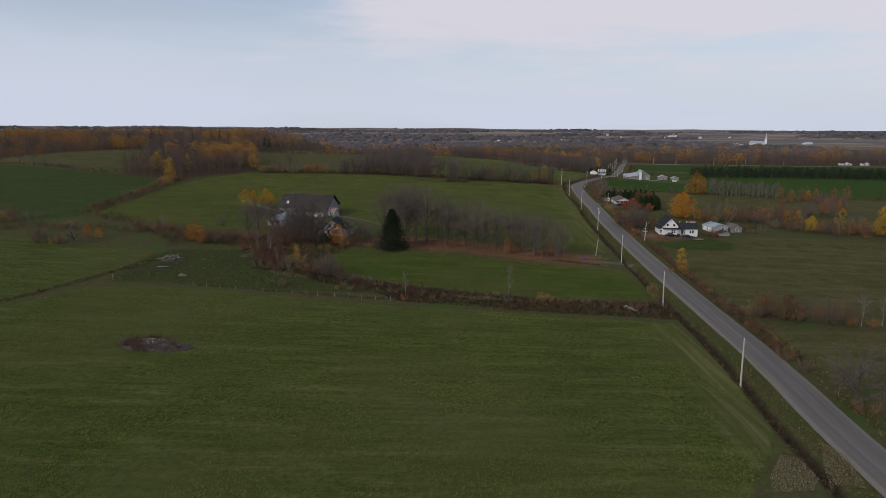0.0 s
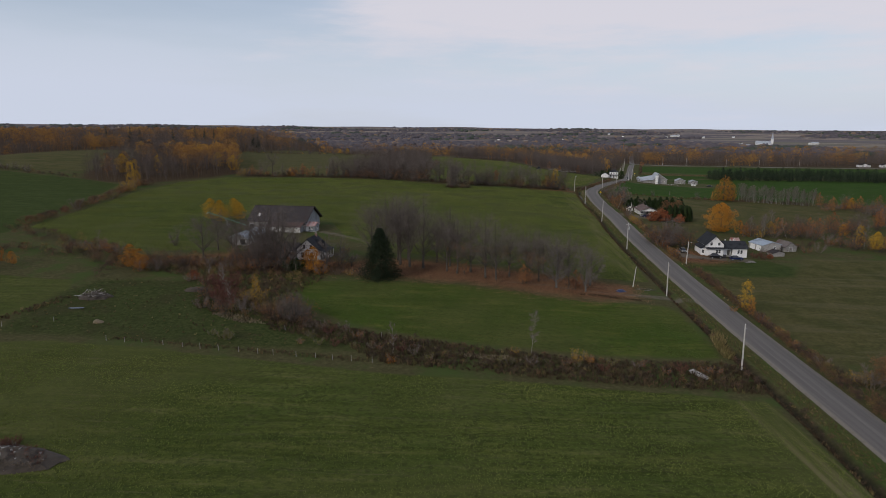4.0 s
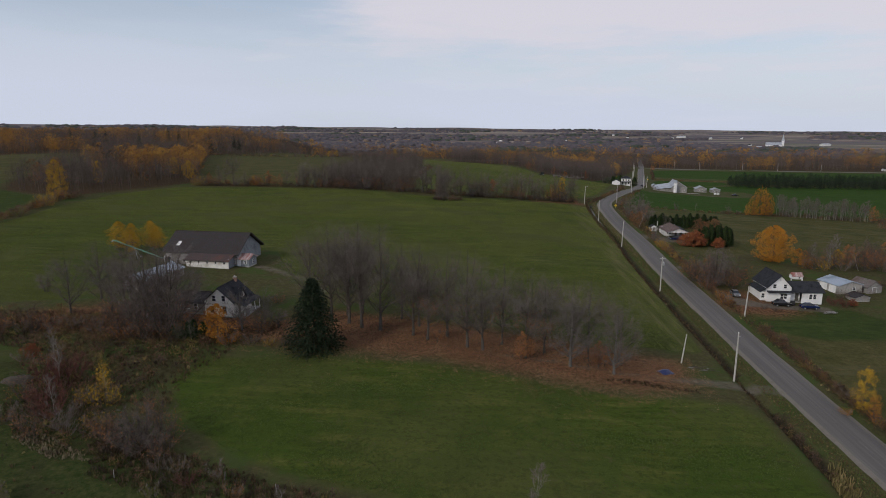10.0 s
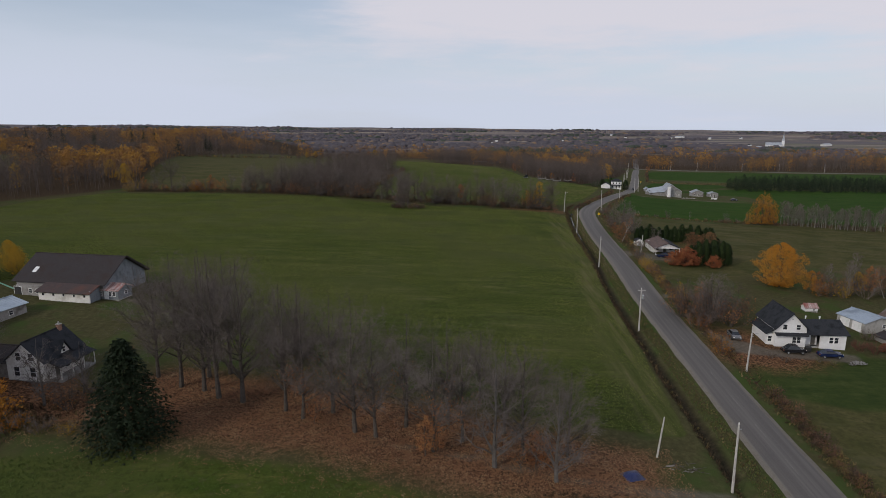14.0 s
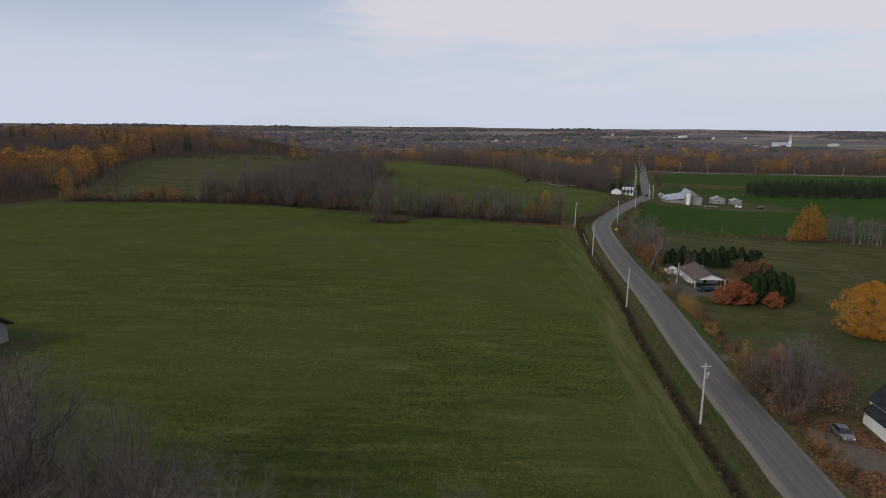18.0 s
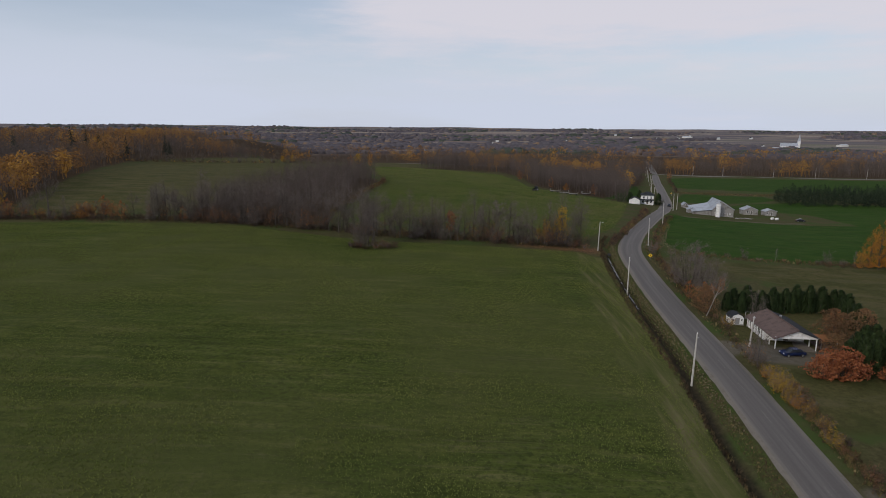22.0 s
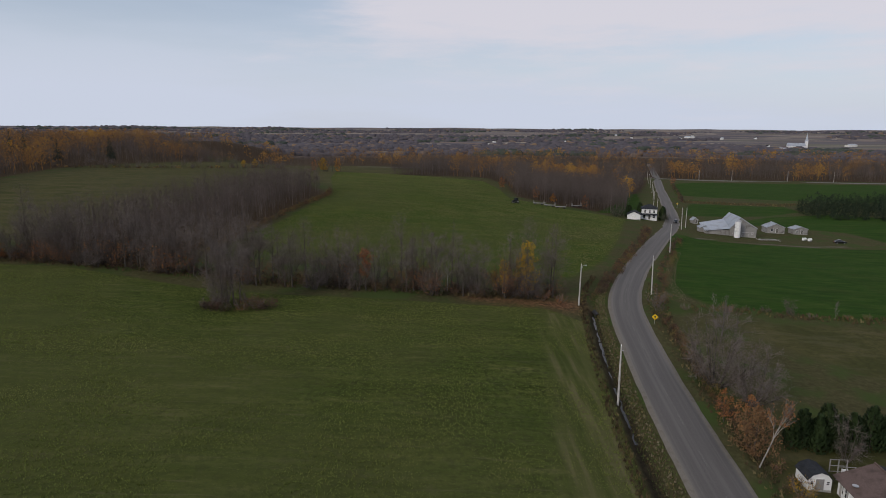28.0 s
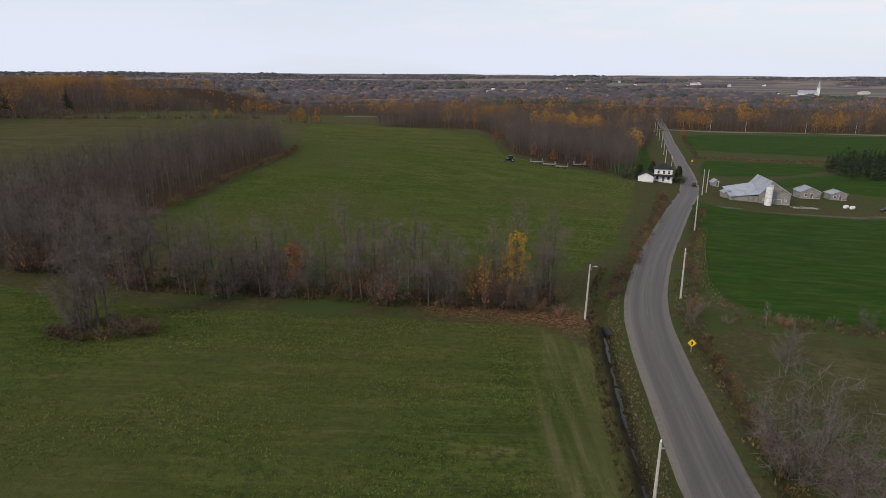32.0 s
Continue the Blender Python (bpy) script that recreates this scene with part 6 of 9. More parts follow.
for x, y, s in ((34.3, 197.6, 0.7), (6, 206.5, 0.8)):
    plant("young_maple", x, y, s, group="young maples")
for x, y, s in ((22, 200, 0.72), (23.6, 200.8, 0.55), (36.3, 198, 0.66), (37.6, 198.6, 0.5)):
    plant("russet_tree", x, y, s, group="young maples")
for k, x, y, s in (("maple_pale", -34, 209, 0.62), ("maple_a", -46, 205, 0.85), ("thicket", -50, 208, 1.35), ("orange_small", -36.5, 203, 1.35), ("orange_small", -38.5, 205, 1.1), ("orange_bush", -34, 201.5, 1.2), ("orange_bush", -38.5, 206, 1.4), ("green_bush", -42, 203.5, 1.05), ("green_bush", -44, 204.5, 0.85), ("willow", -48.5, 206.5, 1.7), ("willow", -53, 207.5, 1.25), ("maple_c", -49.5, 208, 0.85), ("thicket", -46, 204, 1.1), ("thicket", -51, 203, 1.2), ("thicket", -57, 206, 1.1), ("thicket", -60, 209, 1.0), ("russet_tree", -52, 211, 1.0), ("thicket", -30, 208, 0.8), ("maple_pale", -30.5, 213, 0.5),
                   ("orange_bush", -33, 203, 0.8), ("maple_c", -53, 209, 0.86), ("russet_tree", -47, 211, 0.9), ("maple_a", -71.6, 213.6, 0.66), ("maple_c", -71, 224, 0.66), ("maple_b", -64, 221, 0.62), ("maple_c", -63, 214, 0.6), ("apple", -58, 211, 1.2),
                   ("russet_bush", -55, 203, 1.1), ("brown_tall", -60, 203, 1.0), ("thicket", -56, 218, 1.1), ("yellow_bush", -26, 201.5, 0.7), ("brown_bush", -30, 202, 0.9), ("brown_bush", -23, 202.5, 0.8),
                   ("yellow_tree", -89, 266, 0.9), ("yellow_tree", -86, 267.5, 0.82), ("yellow_tree", -81, 269, 0.88), ("yellow_tree", -84, 263, 0.7), ("yellow_tree", -78.5, 267.5, 0.75), ("hedge_c", -84, 259, 0.8), ("hedge_c", -86, 228, 0.8), ("apple", -27, 211, 0.9), ("russet_bush", -31, 226, 0.7)):
    plant(k, x, y, s)

# ---- scrub, paddock and brush line below the farmstead ----
for k, x, y, s in (("twig_bush", -54, 183, 1.9), ("twig_bush", -57, 184, 1.6), ("twig_bush", -52, 176, 1.4), ("twig_bush", -50, 173, 1.3), ("birch", -55, 183.5, 0.66), ("birch", -50.5, 175, 0.5), ("twig_bush", -54, 178, 1.2), ("brown_tall", -47, 171, 1.0), ("brown_bush", -56, 172, 1.0), ("thicket", -52, 170, 0.55),
                   ("yellow_thin", -45.5, 180, 0.95), ("yellow_bush", -44.5, 177.5, 1.2), ("yellow_bush", -47, 178, 1.0), ("thicket", -33, 171, 0.75), ("thicket", -30, 167, 0.7), ("thicket", -39, 168, 0.7), ("thicket", -49, 168, 0.6), ("thicket", -57, 178, 0.7), ("red_bush", -66, 193, 0.7), ("yellow_bush", -42, 170.5, 0.9), ("orange_bush", -40, 170, 0.8), ("brown_tall", -45, 169, 0.9), ("apple", -35, 168, 0.9), ("apple", -31, 165.5, 0.75), ("thicket", -37, 176, 0.6),
                   ("olive_bush", -45, 155, 0.9), ("olive_bush", -43.5, 154, 0.8), ("olive_bush", -47.5, 156, 0.6), ("olive_bush", -27, 156.5, 0.8), ("orange_small", -86, 200, 1.25), ("orange_small", -83, 199, 1.1), ("orange_bush", -83, 198, 1.7), ("thicket", -78, 201, 0.9), ("thicket", -73, 204, 0.9), ("thicket", -82, 203, 0.8), ("brown_tall", -79, 199, 0.9),
                   ("brown_bush", -75, 204, 1.0), ("russet_bush", -70, 205, 1.0), ("brown_bush", -67, 207, 1.1), ("yellow_bush", -108, 217, 0.9), ("orange_bush", -104, 219, 1.0), ("russet_bush", -100, 216, 1.0), ("brown_tall", -97, 214, 1.0),
                   ("brown_bush", -112, 220, 1.0), ("grey_birch", -106, 220, 0.7), ("russet_bush", -62, 190, 0.9), ("birch", -62, 193, 0.5), ("brown_bush", -66, 191, 0.8), ("twig_bush", -57, 187, 0.9)):
    plant(k, x, y, s)
SCRUB = [(-95, 203), (-95, 214), (-60, 216), (-36, 204), (-40, 186), (-44, 172), (-36, 165), (-30, 162), (-44, 166), (-58, 176), (-62, 194)]


def brush(name, label, xs, ys, size, seed, tint=0.4, spread=0.24):
    r = np.random.RandomState(seed)
    n = len(xs)
    scatter(name, label, "brush", BUSH_T, np.array(xs), np.array(ys), size * r.uniform(0.5, 1.2, n), np.clip(tint + spread * r.randn(n), 0, 1), BRUSH_MIX, squash=r.uniform(0.7, 1.2, n))


bx, by, _ = fill(SCRUB, 2.4, 12)
brush("scrub", "tangle of brown and russet bushes below the farmhouse", bx, by, 2.0, 12, 0.5)
BRUSH = [(-42, 172), (-34, 167.5), (-24, 164.6), (-16, 161), (-14, 160), (0, 156.5), (15, 152.5), (33, 150), (56, 150.5), (60, 144), (57, 137), (40, 138.5), (16, 141.5), (-13, 146), (-19, 153), (-27, 157), (-37, 160)]
bx, by, _ = fill(BRUSH, 1.7, 14, 0.6)
brush("ditch_brush", "dense brown brush along the ditch between the fields", bx, by, 1.2, 14, 0.26)
for i in range(26):
    x = -28 + 3.2 * i + r0.uniform(-1.2, 1.2)
    y = 153.5 - 0.09 * (x + 28) - 4 * r0.random() * (x > -10)
    plant(("brown_tall", "twig_bush", "russet_bush", "brown_bush", "olive_bush")[r0.randrange(5)], x, y, r0.uniform(0.4, 0.75), group="bushes in the ditch brush")
for k, x, y, s in (("grey_birch", 17.5, 152.5, 1.0), ("grey_birch", -10, 150.5, 0.72), ("yellow_bush", 26, 149.5, 0.85), ("orange_bush", 28, 148.5, 0.7), ("orange_bush", -10, 146, 0.7), ("yellow_bush", 14, 152, 0.5), ("willow", -33, 166, 0.62), ("thicket", -36, 166.5, 0.85), ("thicket", -30, 164, 0.6), ("brown_bush", -26, 161.5, 0.8), ("brown_tall", -21, 160.5, 0.6), ("twig_bush", -24, 159, 0.7), ("russet_bush", -18, 157.5, 0.6), ("brown_bush", -29, 162, 0.7)):
    plant(k, x, y, s)
for i in range(15):
    x = -66 + i * 3.75 + r0.uniform(-0.4, 0.4)
    y = 151.2 - (x + 66) * 0.105
    p = thing("fence_post", pose(x, y, hz(x, y), r0.uniform(-5, 5), r0.uniform(-5, 5), r0.uniform(0, 90)), "weathered pale wooden fence post", "fence post", "paddock fence posts")
    part("post", Shape().tube([(0, 0, -0.4), (0, 0, 0.7), (0, 0, 1.1)], [0.05, 0.045, 0.035], 7), GREY_WOOD, p)
for x, y, t in ((-33.5, 160, 0), (-20, 160.5, 0), (-13, 158.5, 0), (-90, 156, 0), (-82, 160, 0)):
    p = thing("fence_post", pose(x, y, hz(x, y), r0.uniform(-5, 5), r0.uniform(-5, 5), 0), "weathered pale wooden fence post", "fence post", "paddock fence posts")
    part("post", Shape().tube([(0, 0, -0.4), (0, 0, 0.7), (0, 0, 1.1)], [0.05, 0.045, 0.035], 7), GREY_WOOD, p)
slab = thing("concrete_slab", pose(47.6, 144.4, hz(47.6, 144.4) + 0.35, 4, -3, 26), "tilted pale concrete slab over the brushy ditch", "slab")
part("slab", Shape().box(-0.6, 0.6, -1.9, 1.9, -0.18, 0.05), CONCRETE, slab)
for sy in (-1.35, 1.35):
    part("footing", Shape().box(-0.55, 0.55, sy - 0.25, sy + 0.25, -1.2, -0.18), STONE, slab)
pile = heap("weedy_mound", -58, 111.5, 7.8, 3.5, 1.35, EARTH, "low heap of field stones overgrown with dry weeds", "stone pile", 5, turn=-4)
for i in range(90):
    a, q = r0.uniform(0, 6.28), r0.random() ** 0.6
    x, y = math.cos(a) * 6.8 * q, math.sin(a) * 3.0 * q
    s = r0.uniform(0.22, 0.6)
    part("stone", STONES[i % 5], STONE, pile, "", pose(x, y, 1.3 * (1 - q * q) - 0.02, r0.uniform(0, 90), r0.uniform(0, 90), r0.uniform(0, 360)) @ Matrix.Scale(s, 4))
for i in range(34):
    a = r0.uniform(0, 6.28)
    plant(("brown_bush", "twig_bush")[i % 2], -58 + math.cos(a) * 6.6 * r0.uniform(0.3, 1), 111.5 + math.sin(a) * 3.2 * r0.uniform(0.3, 1), 0.42 + 0.2 * r0.random())
brushpile = heap("brush_pile", -83, 176.5, 4.2, 2.7, 1.1, EARTH, "heap of earth and cut branches in the paddock", "brush pile", 9)
for i in range(90):
    a = r0.uniform(0, 6.28)
    p0 = Vector((math.cos(a) * 3.6 * r0.random(), math.sin(a) * 2.4 * r0.random(), 0.7))
    part("branch", Shape().tube([p0, p0 + Vector((r0.uniform(-2, 2), r0.uniform(-2, 2), r0.uniform(-0.3, 1.0)))], [0.06, 0.02], 4), BARK if i % 3 else POLE, brushpile)
heap("earth_bank", -62, 184, 3.4, 1.4, 1.0, EARTH, "low bank of dry grass and stones", "mound", 3, 10)
heap("manure_heap", -73, 160.5, 1.3, 0.9, 0.7, STRAW, "small heap of straw in the pasture", "mound", 21)
pud = Shape()
pud.add([(math.cos(a) * 1.8 * (1 + 0.3 * noise.noise((math.cos(a), math.sin(a), 4))), math.sin(a) * 0.6, 0.0) for a in np.linspace(0, 6.1, 22)], [tuple(range(22))])
for x, y in ((-82, 168.0),):
    me = pud.mesh("puddle")
    me.materials.append(WATER)
    ob = tagged(new("puddle", me), "shallow puddle in the trampled pasture", "puddle", kind="structure")
    ob.matrix_basis = pose(x, y, max(hz(x + a, y + b) for a in (-2, 0, 2) for b in (-1, 0, 1)) + 0.1)
tarp = Shape()
for j in range(9):
    for i in range(9):
        u, v = i / 4 - 1, j / 4 - 1
        tarp.v.append((u * 1.25, v * 1.1, 0.6 * max(0, 1 - u * u) * max(0, 1 - v * v) + 0.12 * noise.noise((u * 2, v * 2, 6)) + 0.05))
tarp.f = [(j * 9 + i, j * 9 + i + 1, (j + 1) * 9 + i + 1, (j + 1) * 9 + i) for j in range(8) for i in range(8)]
me = tarp.mesh("tarp")
me.materials.append(TARP)
ob = tagged(new("tarp", me), "crumpled dark blue tarpaulin lying under the maples", "tarpaulin")
ob.matrix_basis = pose(48.6, 197.2, hz(48.6, 197.2), 0, 0, 15)
wood = thing("branch_pile", pose(55.6, 199.4, hz(55.6, 199.4)), "scatter of brown cut branches on rough grass", "branch pile")
for i in range(26):
    p0 = Vector((r0.uniform(-2.2, 2.2), r0.uniform(-0.9, 0.9), 0.12))
    part("branch", Shape().tube([p0, p0 + Vector((r0.uniform(-1.4, 1.4), r0.uniform(-0.7, 0.7), r0.uniform(-0.02, 0.3)))], [0.05, 0.025], 4), (BARK, GREY_WOOD, BARK)[i % 3], wood)

# ---- roadside ----
for i, (x, y, lx, ly) in enumerate(((54, 100.2, 0, -1.2), (57, 147.3, 0, -1.4), (60.2, 194.8, 0, -0.5), (66.3, 250, 0, -0.3), (71, 302.2, 0, 1.0), (75, 351, 0, 0), (78.8, 394.8, 0, 1.2))):
    power_pole(x, y, 9.2, (lx, ly), transformer=(i == 3), lamp=(i == 6))
for x, y, h in ((98.4, 405.5, 9.2), (122.5, 458.5, 9.2), (150, 519, 9.0), (155, 527, 8.5), (174, 577, 8.6), (190, 628, 9), (206, 675, 9), (222, 724, 9), (238, 775, 9), (254, 826, 9), (268, 872, 9)):
    power_pole(x - (14 if y > 560 else 0), y, h, (0, r0.uniform(-1, 1)), arm=True)
power_pole(53.3, 201.8, 5.9, (0, 5.5), arm=False, label="old pale leaning service pole standing on rough grass", thick=0.8)
power_pole(80.3, 231.5, 7.5, (0, 2.0), lamp=True, label="service pole with a small lamp beside the yard")
power_pole(89, 319, 6.2, (0, 3), arm=False, label="leaning grey service pole beside the bungalow drive")
for x, y in ((315, 893), (345, 884), (398, 876), (440, 868), (490, 858), (200, 925)):
    power_pole(x, y, 10, (0, 0), label="far utility pole along the cross road")
sgn = thing("warning_sign", pose(91.9, 384.5, hz(91.9, 384.5) - 0.8, 0, 0, -12), "yellow diamond road warning sign with black arrow on a post", "road sign")
part("post", Shape().box(-0.05, 0.05, 0.02, 0.1, -0.4, 2.7), STEEL, sgn)
dia = part("plate", Shape().slab([(0, -0.0, 1.55), (0.62, -0.0, 2.17), (0, -0.0, 2.79), (-0.62, -0.0, 2.17)], 0.02), SIGN_YELLOW, sgn, "yellow diamond plate")
part("arrow", Shape().slab([(-0.08, -0.024, 1.85), (0.08, -0.024, 1.85), (0.16, -0.024, 2.2), (0.24, -0.024, 2.2), (0.02, -0.024, 2.5), (-0.2, -0.024, 2.2), (-0.06, -0.024, 2.2)], 0.01), BLACK, dia)
sg2 = thing("warning_sign", pose(188, 622, hz(188, 622), 0, 0, 160), "yellow diamond road warning sign on a post", "road sign")
part("post", Shape().box(-0.05, 0.05, 0.02, 0.1, -0.4, 2.7), STEEL, sg2)
part("plate", Shape().slab([(0, 0, 1.55), (0.62, 0, 2.17), (0, 0, 2.79), (-0.62, 0, 2.17)], 0.02), SIGN_YELLOW, sg2)
cul = thing("culvert_pipe", pose(81.8, 390.5, hz(81.8, 390.5) - 0.1, 0, 0, 0), "dark culvert mouth at the head of the ditch", "pipe")
s = Shape()
s.tube([(0, -0.6, 0.3), (0, 2.4, 0.3)], [0.45, 0.45], 14, cap=False)
s.tube([(0, -0.6, 0.3), (0, 2.4, 0.3)], [0.38, 0.38], 14, cap=False)
part("pipe", s, BLACK, cul)

for k, x, y, s in (("yellow_tall", 75.9, 183.8, 0.62), ("gold_tall", 76.4, 181.8, 0.36), ("orange_bush", 76, 180, 0.6), ("orange_bush", 72.5, 183, 0.6), ("oak_big", 69.8, 92.5, 0.95), ("grey_birch", 69, 96, 0.6), ("russet_bush", 70, 90, 1.0), ("brown_bush", 69.5, 107, 0.9), ("russet_bush", 68.5, 112, 0.8),
                   ("brown_tree", 80.5, 142, 0.75), ("brown_tree", 84.8, 139.5, 0.85), ("thicket", 82, 143, 0.9), ("thicket", 87, 138, 1.0), ("thicket", 94, 137, 1.1), ("brown_bush", 78, 141.5, 1.5), ("thicket", 98, 137, 1.0), ("yellow_bush", 77, 143, 0.9), ("thicket", 91, 139, 0.7), ("brown_tall", 88, 140, 1.0), ("birch", 100.5, 135.5, 0.7), ("birch_leaning", 108, 134, 0.6), ("birch", 106, 136, 0.66),
                   ("orange_small", 111, 137, 0.8), ("orange_bush", 98, 136, 1.0), ("orange_bush", 103, 135, 0.9), ("russet_tree", 118, 137, 0.7), ("brown_tall", 114, 136, 1.0), ("brown_tall", 95, 137, 0.9), ("thicket", 126, 138, 0.9), ("russet_bush", 122, 136, 1.2), ("thicket", 137, 138, 0.9),
                   ("orange_maple", 117, 287, 1.0), ("birch", 131, 280, 0.75), ("birch", 133, 282, 0.8), ("birch_leaning", 142, 281, 0.68), ("birch", 128, 283, 0.7), ("orange_bush", 124, 281, 1.6), ("orange_small", 123, 283, 1.1), ("thicket", 127, 281, 1.1), ("thicket", 134, 283, 1.2), ("russet_tree", 139, 283, 1.0), ("thicket", 143, 284, 1.2), ("yellow_tree", 137, 285, 0.6), ("yellow_bush", 130, 280, 1.3), ("thicket", 150, 285, 1.2), ("russet_tree", 158, 286, 1.0), ("thicket", 165, 287, 1.3), ("thicket", 174, 288, 1.2), ("orange_small", 169, 287, 1.0), ("brown_tall", 136, 280, 1.2), ("russet_tree", 146, 284, 0.7), ("russet_tree", 152, 282, 0.75),
                   ("thicket", 78.5, 258, 1.15), ("thicket", 82, 255, 1.2), ("thicket", 85, 260, 1.2), ("willow", 84, 256, 1.0), ("willow", 87, 261, 0.95), ("thicket", 90, 258, 1.3), ("thicket", 88, 254, 1.1), ("thicket", 80, 262, 1.2), ("russet_bush", 79, 251, 1.2), ("orange_bush", 80, 243, 1.1), ("orange_bush", 78.5, 238, 1.0), ("russet_tree", 86, 266, 0.8), ("red_bush", 88, 269, 0.9), ("yellow_bush", 82, 268, 1.3), ("yellow_thin", 83, 271, 0.8),
                   ("twig_bush", 111.5, 242, 0.9), ("red_bush", 114.5, 243.2, 0.5), ("twig_bush", 109.2, 243, 0.8), ("brown_bush", 115.5, 249.5, 0.9), ("olive_bush", 97, 236.5, 0.5), ("olive_bush", 99, 235.8, 0.45), ("brown_bush", 90, 236, 0.5), ("brown_bush", 88, 237.5, 0.5), ("russet_bush", 134, 254, 0.9), ("brown_tall", 140, 256, 1.0),
                   ("red_bush", 95.2, 306.2, 1.25), ("red_bush", 98.6, 306.4, 1.6), ("red_bush", 101.2, 307.2, 1.3), ("red_bush", 107.2, 305.6, 1.1), ("brown_tree", 107, 322, 1.0), ("brown_tree", 103.5, 316.5, 0.6), ("russet_tree", 108, 325, 0.75), ("russet_tree", 111.5, 328, 0.7), ("thicket", 86, 312, 0.7), ("brown_bush", 85, 309, 0.8), ("yellow_bush", 84.5, 300, 0.7), ("yellow_bush", 83.5, 296, 0.7), ("orange_bush", 84.5, 304, 0.6), ("yellow_bush", 85, 289, 0.7),
                   ("hedge_c", 100, 338, 0.75), ("russet_tree", 90, 343, 0.75), ("russet_tree", 88, 345.5, 0.6), ("brown_tree", 88.6, 338.4, 0.85), ("maple_pale", 85.2, 308.6, 0.42), ("brown_tree", 112.5, 322, 1.05), ("yellow_bush", 85.2, 299, 0.85), ("yellow_bush", 85.6, 302, 0.8), ("yellow_bush", 85.9, 306, 0.7), ("yellow_bush", 84.8, 293.5, 0.75), ("brown_bush", 85.4, 297, 0.8), ("yellow_bush", 90, 330.3, 0.75), ("willow", 92.5, 358, 1.15), ("willow", 95, 352, 0.9), ("maple_pale", 104, 381, 0.5), ("brown_tall", 97, 398, 1.0), ("russet_bush", 100, 402, 0.9), ("brown_tall", 95.5, 393, 0.8),
                   ("gold_tall", 168.5, 394.5, 1.22), ("gold_tall", 172, 395.5, 1.05), ("gold_tall", 165.3, 394.4, 0.85), ("gold_tall", 162, 393.8, 0.5), ("gold_tall", 174.6, 396, 0.8), ("birch", 183, 399, 0.95), ("thicket", 176, 401, 1.1)):
    plant(k, x, y, s)
plant("birch_leaning", 87.5, 335, 0.72, 0)
for i in range(84):
    x, y = 181 + i * 0.52 + r0.uniform(-1, 1), 400 - 0.10 * i + r0.uniform(-3, 3)
    plant(("birch", "birch", "grey_birch", "birch", "brown_tall")[i % 5], x, y, r0.uniform(0.6, 0.95), group="birches along the field edge")
for i in range(20):
    x, y = 104 + i * 4.6 + r0.uniform(-1, 1), 398 + r0.uniform(-1.5, 1.5)
    plant(("brown_bush", "grey_birch", "russet_bush", "olive_bush", "brown_bush", "hedge_c")[i % 6], x, y, r0.uniform(0.4, 0.75))
for i in range(34):
    x, y = 128 + i * 3.6 + r0.uniform(-1.5, 1.5), 292 - (i * 1.25) * (i > 8) + r0.uniform(-3, 3)
    plant(("russet_tree", "thicket", "brown_tall", "orange_bush", "birch", "thicket", "yellow_bush")[i % 7], x, y, r0.uniform(0.5, 0.85), group="hedge behind the white house")
for i in range(16):
    x, y = 165 + i * 5 + r0.uniform(-2, 2), 258 + r0.uniform(-5, 5) - i * 0.8
    plant(("yellow_tree", "thicket", "birch", "russet_tree", "orange_bush")[i % 5], x, y, r0.uniform(0.6, 0.95), group="trees beyond the pasture")
for i in range(16):
    x, y = 212 + i * 4 + r0.uniform(-2, 2), 372 + r0.uniform(-6, 6) + i * 1.2
    plant(("russet_bush", "orange_bush", "russet_tree", "brown_tall")[i % 4], x, y, r0.uniform(0.8, 1.3), group="bushes at the field edge")

# ---- white house across the road ----
wh = building("white_house", 94.9, 243.2, -5, "white sided farmhouse with charcoal gable roof", "house")
gable(wh, 5.9, 9.0, 4.2, 7.2, WHITE, SLATE_ROOF, 0.4)
for u in (-1.3, 1.3):
    window(wh, on("f", 5.9, 9, u, 3.9), 0.75, 1.0)
part("skirt_roof", Shape().slab([(-3.2, -0.9, 2.85), (3.1, -0.9, 2.85), (3.1, 0.05, 3.25), (-3.2, 0.05, 3.25)], 0.1), SLATE_ROOF, wh)
window(wh, on("f", 5.9, 9, 0.75, 1.1), 0.7, 1.2)
window(wh, on("f", 5.9, 9, 1.6, 1.1), 0.7, 1.2)
part("vent", Shape().lathe([(0.16, 0), (0.16, 0.06)], 10, (0, 0, 0)), STEEL, wh, "", pose(0, -0.02, 6.1, 90))
side = part("side_porch_wall", Shape().box(-4.2, -2.97, 1.0, 8.0, -0.6, 2.6), WHITE, wh)
part("side_porch_roof", Shape().slab([(-4.6, 0.6, 2.6), (-2.7, 0.6, 3.7), (-2.7, 8.4, 3.7), (-4.6, 8.4, 2.6)][::-1], -0.1), SLATE_ROOF, wh)
window(wh, pose(-3.6, 1.0, 1.0), 0.7, 1.1)
part("stair", Shape().box(-5.2, -4.2, 2.0, 3.2, -0.6, 0.3).box(-5.9, -5.2, 2.0, 3.2, -0.6, 0.0), TRIM, wh)
s = Shape()
prof = [(1.2, 0.1), (8.4, 0.1), (8.4, 2.9), (4.8, 4.6), (1.2, 2.9)]
for xx in (2.96, 11.2):
    part("ell_wall", Shape().add([(xx, y, z) for y, z in prof] + [(xx + 0.16, y, z) for y, z in prof], [(4, 3, 2, 1, 0), (5, 6, 7, 8, 9), *[(i, (i + 1) % 5, (i + 1) % 5 + 5, i + 5) for i in range(5)]]), WHITE, wh)
